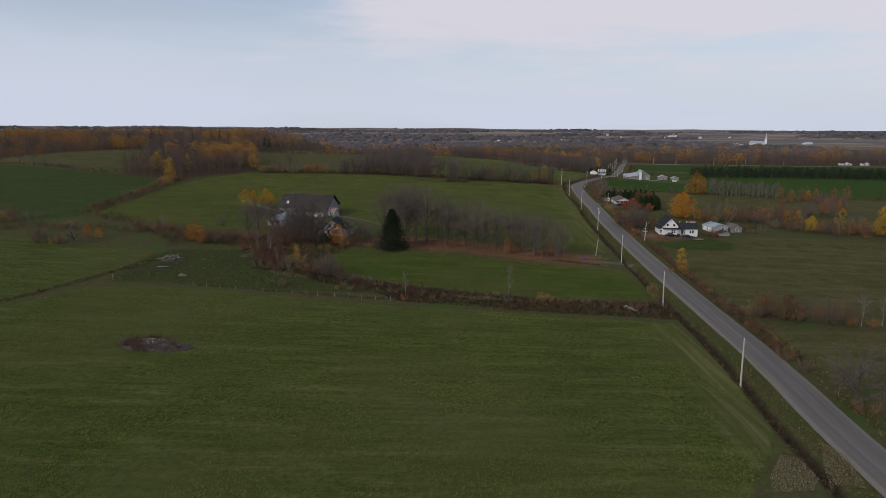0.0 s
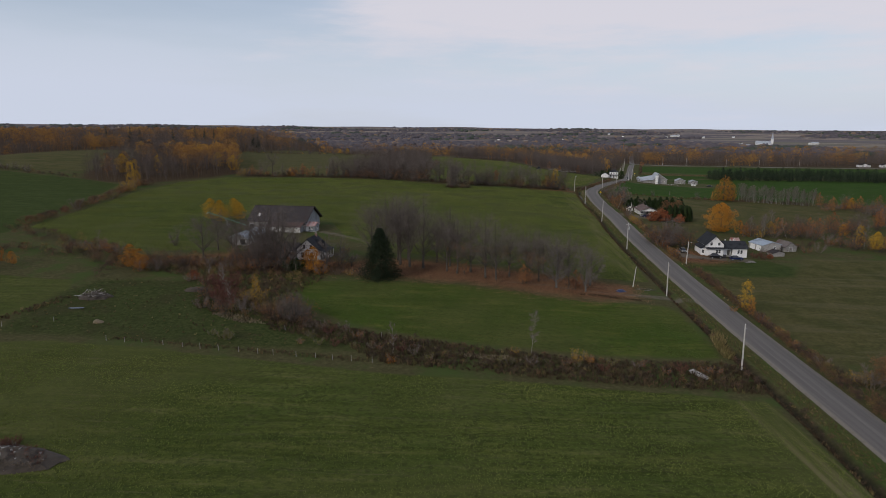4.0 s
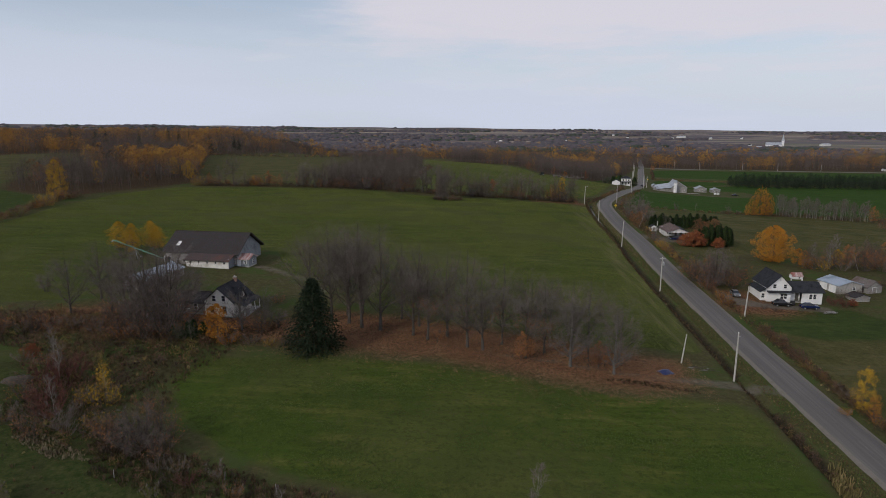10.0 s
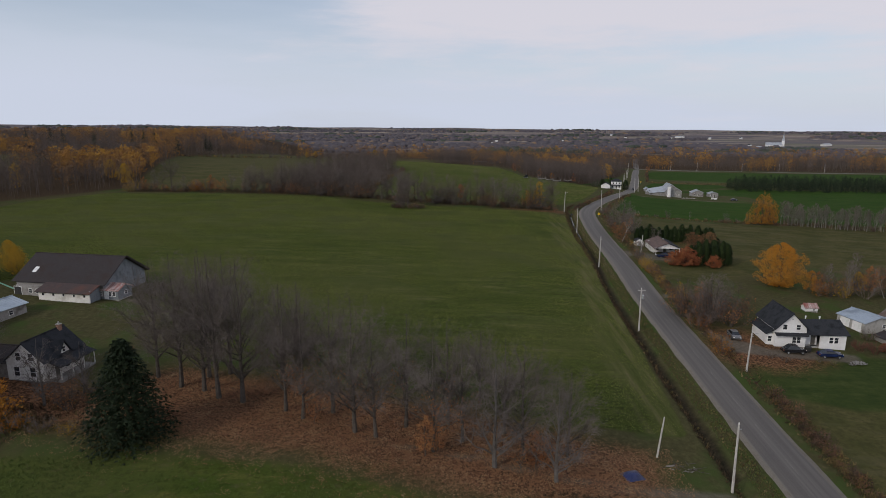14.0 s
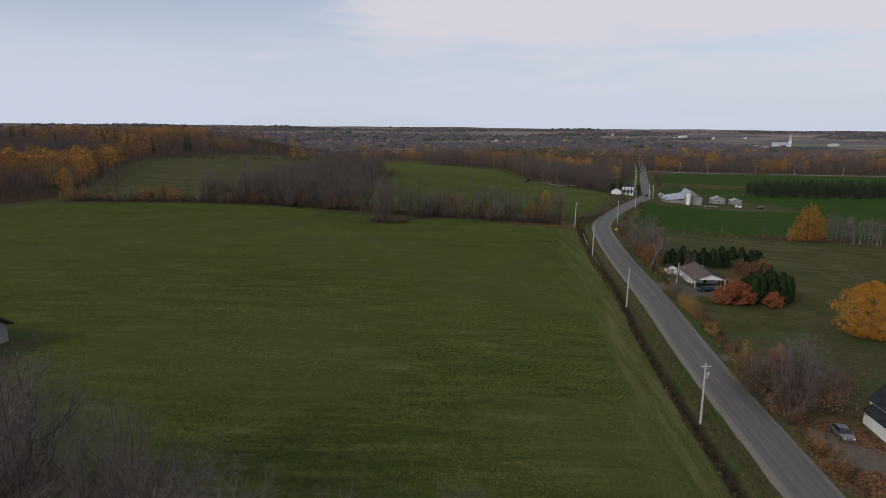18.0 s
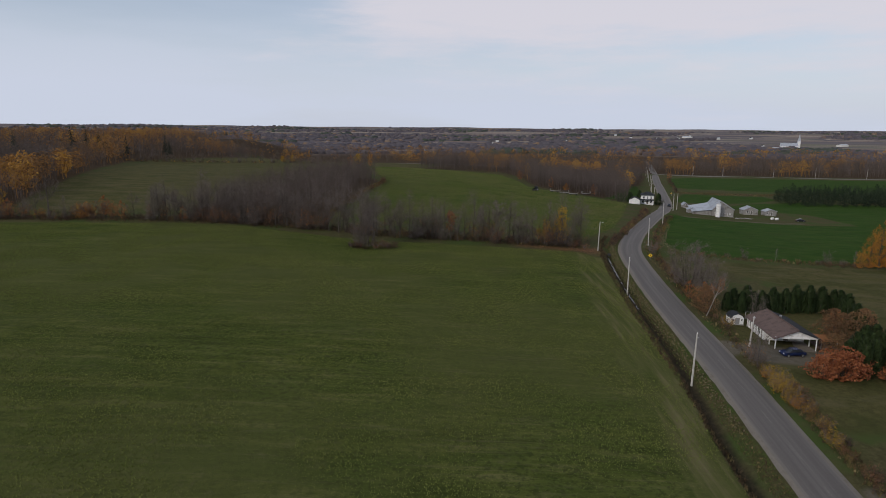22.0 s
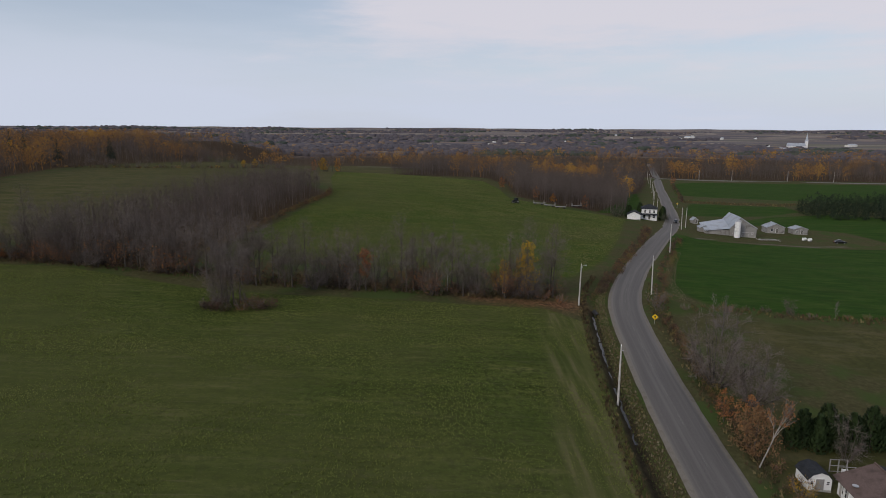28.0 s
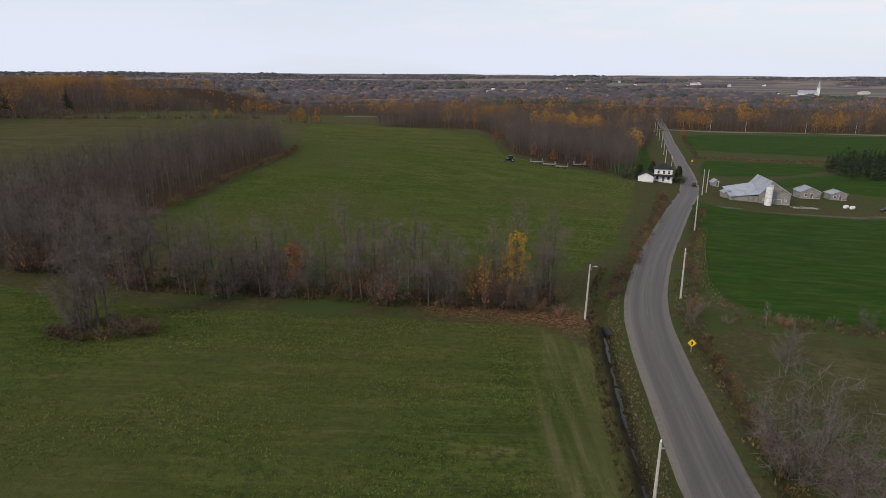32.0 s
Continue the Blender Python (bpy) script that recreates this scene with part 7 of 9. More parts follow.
part("ell_wall", Shape().box(6.2, 11.3, 0.9, 1.06, -0.6, 2.9), WHITE, wh)
part("ell_wall", Shape().box(2.96, 6.2, 2.0, 2.16, 0.1, 2.9), WHITE, wh)
part("ell_wall", Shape().box(3.1, 11.2, 8.24, 8.4, 0.1, 2.9), WHITE, wh)
part("ell_foundation", Shape().box(3.0, 11.3, 1.1, 8.3, -1.2, 0.1), CONCRETE, wh)
part("ell_roof", Shape().slab([(2.5, 0.4, 2.72), (11.8, 0.4, 2.72), (11.8, 4.8, 4.75), (2.5, 4.8, 4.75)], 0.1), SLATE_ROOF, wh)
part("ell_roof", Shape().slab([(2.5, 4.8, 4.75), (11.8, 4.8, 4.75), (11.8, 8.9, 2.8), (2.5, 8.9, 2.8)], 0.1), SLATE_ROOF, wh)
for u in (8.4, 9.4):
    window(wh, pose(u, 0.9, 0.9), 0.7, 1.2)
door(wh, pose(5.4, 2.0, 0.1), 0.9, 2.0)
part("vent_pipe", Shape().lathe([(0.1, 0), (0.1, 0.7), (0.16, 0.72), (0.16, 0.9)], 8, (5.2, 5.4, 4.3)), TRIM, wh)
part("vent_pipe", Shape().lathe([(0.12, 0), (0.12, 0.6), (0.2, 0.62), (0.2, 0.8)], 8, (7.9, 5.2, 4.4)), TRIM, wh)
part("step", Shape().box(4.7, 6.1, 1.2, 2.0, -0.6, 0.1), CONCRETE, wh)
grill = thing("barbecue", pose(97.6, 241.4, hz(97.6, 241.4), 0, 0, -5), "covered dark barbecue beside the front door", "barbecue")
part("cabinet", Shape().box(-0.5, 0.5, -0.3, 0.3, 0.08, 0.85), BLACK, grill)
part("lid", Shape().tube([(-0.5, 0, 0.9), (0.5, 0, 0.9)], [0.33, 0.33], 10), BLACK, grill)
for sx in (-0.42, 0.42):
    part("wheel", Shape().tube([(sx - 0.03, 0, 0.08), (sx + 0.03, 0, 0.08)], [0.09, 0.09], 8), BLACK, grill)
car(94.2, 240.6, 176, CAR_BLACK, "black family car parked in front of the white house", 1.7)
car(100.6, 239.2, 174, CAR_BLUE, "dark blue sedan parked in front of the white house")
car(85.6, 247.5, 80, CAR_GREY, "grey car parked under bare trees")
gar = building("machine_shed", 120.6, 253.6, 10, "grey metal machine shed with white doors and pale blue metal roof", "shed")
gable(gar, 7.6, 7.4, 2.6, 3.7, CONCRETE, BLUE_TIN, 0.3, seams=0.9)
door(gar, on("l", 7.6, 7.4, 5.2, 0.1), 2.4, 2.2, TRIM)
door(gar, on("l", 7.6, 7.4, 2.0, 0.1), 2.2, 2.2, TRIM)
window(gar, on("f", 7.6, 7.4, 1.2, 1.2), 0.8, 0.8)
old = building("grey_barn", 128.9, 255.6, 14, "small weathered grey barn with a grey-brown patched roof", "barn")
gable(old, 5.2, 5.8, 1.8, 3.4, GREY_WOOD, OLD_ROOF, 0.25, seams=0.8)
door(old, on("f", 5.2, 5.8, 0.0, 0.1), 1.5, 1.6)
planks(old, -2.6, 2.6, 0.0, 0.2, 1.7, 0.4, GREY_WOOD, r0)
low = building("wood_shed", 119.8, 247.2, 8, "low tumbledown wooden shed with a dark sagging roof", "shed")
gable(low, 4.6, 3.2, 1.2, 1.9, GREY_WOOD, DARK_ROOF, 0.3)
cab = building("small_cabin", 115.4, 268, 86, "small white shack with red-streaked roof and blue base", "shed")
gable(cab, 2.2, 2.9, 1.0, 1.7, WHITE, RUST_STRIPE, 0.2, seams=0.5)
window(cab, on("l", 2.2, 2.9, 1.0, 0.4), 0.5, 0.4)

junk = thing("yard_rubble", pose(104.2, 236.2, hz(104.2, 236.2), 0, 0, 12), "low heap of yellow leaves, stones and scrap on the lawn", "rubble heap")
for i in range(34):
    q, a = r0.random() ** 0.6, r0.uniform(0, 6.28)
    part("stone", STONES[i % 5], STONE, junk, "", pose(math.cos(a) * 1.7 * q, math.sin(a) * 0.9 * q, 0.12 + 0.25 * (1 - q), r0.uniform(0, 90), r0.uniform(0, 90), r0.uniform(0, 360)) @ Matrix.Scale(r0.uniform(0.25, 0.55), 4))
for i in range(12):
    part("board", Shape().box(-0.5, 0.5, -0.06, 0.06, 0, 0.04), (BARK, GREY_WOOD, BARK)[i % 3], junk, "", pose(r0.uniform(-2.2, 1.6), r0.uniform(-0.8, 0.8), 0.15 + 0.25 * r0.random(), r0.uniform(-9, 9), r0.uniform(-9, 9), r0.uniform(0, 180)))

# ---- bungalow ----
bg = building("bungalow", 97.4, 318.0, -5, "brown-roofed white bungalow with a front carport", "house")
gable(bg, 7.8, 13.0, 2.6, 4.1, WHITE, BROWN_ROOF, 0.5, roof_right=SLATE_ROOF, open_front=5.0)
s = Shape().slab([(-4.1, 0.0, 2.65), (4.1, 0.0, 2.65), (0, 0.0, 4.15)], 0.14)
part("carport_gable", s, TRIM, bg)
part("carport_beam", Shape().box(-3.9, 3.9, 0.0, 0.18, 2.42, 2.65), TRIM, bg)
for x in (-3.75, 3.75):
    for y in (0.1, 2.6):
        part("carport_post", Shape().box(x - 0.08, x + 0.08, y, y + 0.16, -0.6, 2.6), TRIM, bg)
part("carport_floor", Shape().box(-3.9, 3.9, 0, 5, -0.9, 0.05), GRAVEL, bg)
for i in range(11):
    part("shutter", Shape().box(-3.96, -3.91, 5.6 + i * 0.66, 5.95 + i * 0.66, 0.5, 2.3), TRIM if i % 2 else CONCRETE, bg)
for u in (7.0, 9.3, 11.5):
    window(bg, on("l", 7.8, 13, u, 1.0), 1.2, 1.1)
window(bg, pose(-2.2, 5.0, 1.0), 1.3, 1.2)
door(bg, pose(0.4, 5.0, 0.25), 0.9, 2.0)
window(bg, pose(2.4, 5.0, 1.0), 1.2, 1.2)
part("dish", Shape().lathe([(0.06, 0), (0.28, 0.06), (0.34, 0.14)], 12, (-3.6, 10.5, 3.0)), STEEL, bg)
part("roof_vent", Shape().box(0.7, 1.1, 9.0, 9.4, 3.8, 4.25), STEEL, bg)
deck = building("garden_deck", 104.6, 321, -5, "small brown timber deck behind the bungalow", "deck")
part("deck", Shape().box(-1.5, 1.5, -2, 2, 0.1, 0.5), BROWN_ROOF, deck)
for x in (-1.4, 1.4):
    for y in (-1.9, 1.9):
        part("post", Shape().box(x - 0.07, x + 0.07, y - 0.07, y + 0.07, -0.5, 1.4), DOOR, deck)
part("awning", Shape().slab([(-1.7, -2.2, 2.0), (1.7, -2.2, 1.8), (1.7, 2.2, 1.8), (-1.7, 2.2, 2.0)], 0.08), LEAF_RUSSET, deck, "russet awning")
for x in (-1.5, 1.5):
    for y in (-2, 2):
        part("awning_pole", Shape().tube([(x, y, 0.4), (x, y, 1.85)], [0.04, 0.04], 6), STEEL, deck)
car(95.4, 315.6, 4, CAR_BLUE, "dark blue car parked at the carport")
gs = building("garden_shed", 92.6, 331.4, -4, "white garden shed with a dark gambrel roof", "shed")
part("floor", Shape().box(-1.75, 1.75, 0, 3.4, -0.6, 0.12), CONCRETE, gs)
prof = [(-1.7, 0.12), (1.7, 0.12), (1.7, 1.75), (1.15, 2.4), (0, 2.8), (-1.15, 2.4), (-1.7, 1.75)]
for nm, yy in (("front_wall", 0.0), ("back_wall", 3.3)):
    part(nm, Shape().add([(x, yy, z) for x, z in prof] + [(x, yy + 0.1, z) for x, z in prof], [tuple(range(7)), tuple(range(13, 6, -1)), *[(i, i + 7, (i + 1) % 7 + 7, (i + 1) % 7) for i in range(7)]]), WHITE, gs)
for sx in (-1, 1):
    part("side_wall", Shape().box(min(sx * 1.7, sx * 1.6), max(sx * 1.7, sx * 1.6), 0.1, 3.3, 0.12, 1.75), WHITE, gs)
    a = [(sx * 1.85, -0.2, 1.68), (sx * 1.18, -0.2, 2.5), (sx * 1.18, 3.6, 2.5), (sx * 1.85, 3.6, 1.68)]
    b = [(sx * 1.18, -0.2, 2.5), (0, -0.2, 2.92), (0, 3.6, 2.92), (sx * 1.18, 3.6, 2.5)]
    part("roof", Shape().slab(a if sx < 0 else a[::-1], -0.06), SLATE_ROOF, gs)
    part("roof", Shape().slab(b if sx < 0 else b[::-1], -0.06), SLATE_ROOF, gs)
door(gs, pose(0.0, 0.0, 0.12), 1.2, 1.75, GREY_WOOD, "grey double doors")
window(gs, pose(1.15, 0.0, 1.0), 0.4, 0.5)
window(gs, pose(-1.15, 0.0, 1.0), 0.4, 0.5)
gs.matrix_basis = gs.matrix_basis @ Matrix.Diagonal((0.78, 0.78, 0.8, 1))
coop = thing("wire_pen", pose(97.3, 334.6, hz(97.3, 334.6), 0, 0, -4), "small open-framed wire pen beside the garden shed", "pen")
for x in (-1.0, 0, 1.0):
    for y in (-0.8, 0.8):
        part("post", Shape().box(x - 0.05, x + 0.05, y - 0.05, y + 0.05, -0.2, 1.7), GREY_WOOD, coop)
for z in (0.1, 0.85, 1.65):
    for y in (-0.8, 0.8):
        part("rail", Shape().box(-1.05, 1.05, y - 0.03, y + 0.03, z, z + 0.07), GREY_WOOD, coop)
part("box", Shape().box(0.1, 0.8, -0.6, 0.3, 0.0, 0.8), TRIM, coop, "white nest box")
for i in range(19):
    plant(("cedar_a", "cedar_b")[i % 2], 94.5 + i * 1.55, 340 + 0.22 * i + r0.uniform(-0.7, 0.7), r0.uniform(0.74, 0.98), group="cedar hedge round the bungalow")
for i in range(9):
    plant(("cedar_b", "cedar_a")[i % 2], 122 - i * 0.9 + r0.uniform(-0.8, 0.8), 343 - i * 2.9, r0.uniform(0.76, 1.0), group="cedar hedge round the bungalow")
for i, (x, y) in enumerate(((101.5, 309.5), (103.5, 308.2), (105.8, 309), (108.5, 308.3), (110.5, 308.8), (112.6, 309.3), (104.6, 312), (107.5, 312.2), (110.4, 312.6), (113, 313), (109, 316), (112, 317.5), (113.8, 311))):
    plant("cedar_b", x, y, r0.uniform(0.85, 1.1), group="cedar hedge round the bungalow")

# ---- grey barn farm ----
fb = building("grey_farm_barn", 173.6, 513.4, -8, "big weathered grey barn with a patched metal roof", "barn")
gable(fb, 10.5, 15, 3.6, 8.0, GREY_WOOD, TIN, 0.3, skew=-1.5, seams=0.9)
door(fb, on("f", 10.5, 15, 1.0, 0.2), 2.6, 1.6, DOOR)
window(fb, on("f", 10.5, 15, 3.6, 1.2), 0.7, 0.8)
window(fb, on("f", 10.5, 15, -3.6, 1.2), 0.7, 0.8)
planks(fb, -5.2, 5.2, 0.0, 0.25, 3.5, 0.45, GREY_WOOD, r0)
part("wing_wall", Shape().box(-14.5, -5.3, 1.0, 1.2, -1.0, 2.6).box(-14.5, -14.3, 1.2, 10, -1.0, 2.2), GREY_WOOD, fb)
part("wing_wall", Shape().box(-14.5, -5.3, 9.8, 10.0, -1.0, 3.0), GREY_WOOD, fb)
part("wing_roof", Shape().slab([(-15.0, 0.4, 2.3), (-5.0, 0.4, 3.4), (-5.0, 10.4, 6.0), (-15.0, 10.4, 4.2)], 0.1), TIN, fb, "pale metal sheet roof")
part("wing_wall", Shape().slab([(-14.5, 9.9, 2.9), (-5.4, 9.9, 2.9), (-5.4, 9.9, 5.7), (-14.5, 9.9, 4.0)], 0.1), GREY_WOOD, fb)
silo = building("silo", 169.8, 510.6, 0, "slim white silo standing before the grey barn", "silo")
part("drum", Shape().lathe([(1.15, -0.8), (1.15, 6.6)], 20), TRIM, silo)
part("dome", Shape().lathe([(1.2, 6.6), (0.95, 7.0), (0.5, 7.25), (0.05, 7.35)], 20), STEEL, silo)
for z in (1.2, 2.6, 4.0, 5.4):
    part("band", Shape().lathe([(1.18, z), (1.18, z + 0.06)], 20), STEEL, silo)
for nm, x, y, t, W, L, e, rr, lab in (("farm_cottage", 197, 531, -8, 7.5, 6.0, 2.6, 4.2, "small grey cottage with pale metal roof"), ("farm_shed", 207.6, 530, -4, 6.0, 5.0, 2.4, 3.4, "small grey shed with pale metal roof"),
                                      ("farm_hut", 168.5, 549, 5, 2.6, 2.6, 1.8, 2.8, "tiny grey hut beside the lane"), ("old_crib", 160.5, 520, -6, 4, 4, 2.0, 2.8, "low brown wooden crib beside the barn")):
    b = building(nm, x, y, t, lab, "shed")
    gable(b, W, L, e, rr, GREY_WOOD, TIN, 0.3, seams=0.8)
    door(b, on("f", W, L, 0.5, 0.2), 0.9, 1.8)
    if W > 5:
        window(b, on("f", W, L, -1.6, 1.0), 0.8, 0.9)
for i, (x, y) in enumerate(((199.5, 513.5), (201, 512.2))):
    b = thing("white_tank", pose(x, y, hz(x, y), 0, 0, 20), "white plastic tank on the grass", "tank", "tanks")
    part("drum", Shape().tube([(-0.7, 0, 0.6), (0.7, 0, 0.6)], [0.6, 0.6], 12), TRIM, b)
    part("cradle", Shape().box(-0.6, 0.6, -0.5, 0.5, -0.1, 0.25), STEEL, b)
car(211.4, 509, 170, CAR_BLACK, "dark pickup parked at the field edge", 1.6)
lum = thing("lumber_pile", pose(181.5, 508.5, hz(181.5, 508.5), 0, 0, -10), "scattered pile of pale old boards before the barn", "lumber pile")
for i in range(40):
    x, y = r0.uniform(-4, 4), r0.uniform(-1.2, 1.2)
    part("board", Shape().box(-1.3, 1.3, -0.1, 0.1, 0, 0.05), POLE if i % 2 else GREY_WOOD, lum, "", pose(x, y, 0.05 + 0.35 * r0.random() * (1 - abs(x) / 5), r0.uniform(-6, 6), r0.uniform(-6, 6), r0.uniform(0, 180)))

# ---- house at the bend, tractor and wagons ----
ch = building("bend_house", 147, 551, -18, "white two-storey house with dark hipped roof and porch", "house", hz(147, 551) - 0.2)
part("foundation", Shape().box(-3.6, 3.6, 0, 7, -1.5, 0.3), CONCRETE, ch)
part("wall", Shape().box(-3.5, 3.5, 0.05, 6.95, 0.3, 5.4), WHITE, ch)
s = Shape().add([(-4, -0.45, 5.35), (4, -0.45, 5.35), (4, 7.45, 5.35), (-4, 7.45, 5.35), (-0.8, 3.5, 7.2), (0.8, 3.5, 7.2)], [(0, 1, 5, 4), (1, 2, 5), (2, 3, 4, 5), (3, 0, 4), (3, 2, 1, 0)])
part("roof", s, SLATE_ROOF, ch)
part("porch_roof", Shape().slab([(-3.9, -2.0, 2.7), (3.9, -2.0, 2.7), (3.9, 0.02, 3.2), (-3.9, 0.02, 3.2)], 0.1), SLATE_ROOF, ch)
part("porch_floor", Shape().box(-3.6, 3.6, -1.8, 0.04, -1.2, 0.35), TRIM, ch)
for x in (-3.5, -1.2, 1.2, 3.5):
    part("porch_post", Shape().box(x - 0.07, x + 0.07, -1.8, -1.66, 0.3, 2.7), TRIM, ch)
for u in (-1.9, 0.2, 2.2):
    window(ch, pose(u, 0.05, 3.5), 0.8, 1.2)
for u in (-2.2, 2.2):
    window(ch, pose(u, 0.05, 1.1), 0.9, 1.3)
door(ch, pose(0.2, 0.05, 0.35), 0.9, 2.0)
cg = building("bend_garage", 138, 545.5, -18, "small white garage with gabled dark roof", "garage")
gable(cg, 6.0, 6.5, 2.3, 3.8, WHITE, SLATE_ROOF, 0.3)
door(cg, on("f", 6, 6.5, 0.0, 0.1), 2.4, 2.0, TRIM)
for i, (x, y) in enumerate(((154, 553), (156, 557), (153.5, 549), (157.5, 561), (137, 552), (134, 556), (140, 559), (146, 562), (131, 551))):
    plant(("cedar_b", "green_bush")[i % 3 == 2], x, y, r0.uniform(0.8, 1.1), group="evergreens round the bend house")
car(156.5, 542, 70, CAR_BLACK, "dark car standing at the bend", 1.6)
tr = thing("tractor", pose(84.5, 566, hz(84.5, 566), 0, 0, 30), "small dark tractor parked at the wood edge", "tractor")
part("bonnet", Shape().box(-1.7, 0.0, -0.4, 0.4, 0.7, 1.5), CAR_BLACK, tr)
part("cab", Shape().box(0.0, 1.4, -0.7, 0.7, 0.9, 2.5), GLASS, tr)
part("cab_roof", Shape().box(-0.1, 1.5, -0.8, 0.8, 2.5, 2.62), CAR_BLACK, tr)
for x, y, q in ((0.9, -0.95, 0.8), (0.9, 0.95, 0.8), (-1.3, -0.7, 0.45), (-1.3, 0.7, 0.45)):
    w = part("wheel", Shape().tube([(x, y - 0.2, q), (x, y + 0.2, q)], [q, q], 16), BLACK, tr)
    part("rim", Shape().tube([(x, y - 0.21, q), (x, y + 0.21, q)], [q * 0.5, q * 0.5], 10), STEEL, w)
for x, y, t in ((97, 570, -15), (102, 566, -20), (107, 563, -15), (118, 578, 10)):
    wg = thing("hay_wagon", pose(x, y, hz(x, y), 0, 0, t), "empty pale hay wagon with slatted racks", "wagon", "hay wagons")
    part("bed", Shape().box(-2.6, 2.6, -1.1, 1.1, 0.85, 1.0), GREY_WOOD, wg)
    for sx in (-2.55, 2.55):
        part("rack_post", Shape().box(sx - 0.05, sx + 0.05, -1.1, -1.0, 1.0, 2.3).box(sx - 0.05, sx + 0.05, 1.0, 1.1, 1.0, 2.3), GREY_WOOD, wg)
        for z in (1.3, 1.7, 2.1):
            part("rack_slat", Shape().box(sx - 0.03, sx + 0.03, -1.1, 1.1, z, z + 0.14), GREY_WOOD, wg)
    for sx in (-1.7, 1.7):
        for sy in (-0.9, 0.9):
            part("wheel", Shape().tube([(sx, sy - 0.1, 0.4), (sx, sy + 0.1, 0.4)], [0.4, 0.4], 12), BLACK, wg)

# ---- hedges behind the hay field ----
def hedge_line(pts, step, kinds, lo, hi, jitter, group):
    for i, (x, y) in enumerate(spline(pts, step)):
        plant(kinds[r0.randrange(len(kinds))], x + r0.uniform(-jitter, jitter), y + r0.uniform(-jitter, jitter), r0.uniform(lo, hi), group=group)


def bush_line(name, label, pts, step, size, jitter, seed, tint=0.42):
    p = spline(pts, step)
    r = np.random.RandomState(seed)
    brush(name, label, p[:, 0] + r.uniform(-jitter, jitter, len(p)), p[:, 1] + r.uniform(-jitter, jitter, len(p)), size, seed, tint)


BACK = [(-122, 408), (-100, 410), (-72, 413), (-44, 411), (-18, 405), (8, 399), (30, 398), (55, 398), (76, 401)]
hedge_line(BACK[2:], 1.25, ("hedge_a", "hedge_c", "thicket", "hedge_b", "hedge_c", "hedge_a", "hedge_b"), 0.8, 1.45, 2.6, "hedge trees behind the hay field")
bush_line("hedge_field", "half-bare brown hedge bushes behind the hay field", BACK, 0.8, 2.3, 2.0, 81, 0.28)
bush_line("hedge_island", "low tangle of brown bushes round the lone trees", [(2.5, 380.5), (6, 379.6), (10, 380), (15, 381), (12, 383.5), (6, 384), (2.5, 381.5)], 0.8, 2.0, 1.0, 94, 0.25)
hedge_line(BACK[:4], 4.0, ("hedge_c", "hedge_a", "hedge_b", "russet_tree", "brown_tall"), 0.55, 1.0, 2.0, "hedge trees behind the hay field")
for k, x, y, s in (("yellow_tall", 68, 399.5, 0.98), ("yellow_tall", 66.5, 400, 0.7), ("yellow_thin", 62.5, 398.5, 1.3), ("yellow_thin", 60.5, 400.5, 0.8), ("red_tree", 32, 396.5, 1.15), ("birch", 47.5, 400.5, 1.1), ("birch", 50, 399.5, 0.75), ("field_tree", -106, 412, 1.15), ("orange_bush", -90, 413, 2.6), ("orange_bush", -94, 413, 2.3), ("orange_bush", -110, 412, 1.3), ("russet_bush", -114, 411, 1.6), ("yellow_bush", -124, 408, 1.6), ("yellow_bush", -122, 410, 1.9), ("russet_tree", -87, 413, 1.0), ("russet_bush", 71, 397, 0.8), ("russet_bush", 75, 396, 0.7),
                   ("hedge_c", 6.5, 381.5, 1.15), ("hedge_a", 9, 382.5, 1.25), ("hedge_b", 7.5, 383, 1.2), ("hedge_b", 5.6, 381.6, 1.1), ("hedge_a", 6.4, 382.8, 1.3), ("hedge_c", 4.5, 382.5, 0.9), ("brown_bush", 10, 380.5, 0.8), ("brown_bush", 12.5, 381.5, 0.75), ("olive_bush", 7, 379.5, 0.8), ("brown_bush", 3.5, 380.5, 0.8), ("russet_bush", 13, 383, 0.6), ("twig_bush", 5, 379.8, 0.6), ("brown_tall", 10, 383, 0.7)):
    plant(k, x, y, s)
WEST = [(-150, 248), (-151, 272), (-152, 290), (-155, 312), (-160, 340), (-158, 360)]
bush_line("hedge_crop", "half-bare brown hedge between the hay and the crop", WEST, 1.2, 3.0, 2.2, 82, 0.45)
for k, x, y, s in (("yellow_tall", -161, 348, 1.05), ("russet_bush", -154, 318, 1.3), ("orange_bush", -157, 330, 1.3), ("olive_bush", -152, 292, 1.4), ("russet_bush", -153, 300, 1.2)):
    plant(k, x, y, s)
LOWER = [(-165, 208), (-140, 214), (-118, 214), (-95, 206), (-92, 195)]
bush_line("bushes_bank", "half-bare brown bushes along the west bank", LOWER, 1.3, 2.6, 3.4, 83, 0.4)
bush_line("bushes_bank", "half-bare brown bushes along the west bank", [(-150, 244), (-130, 232), (-112, 224), (-95, 216)], 1.2, 2.2, 2.6, 84, 0.42)
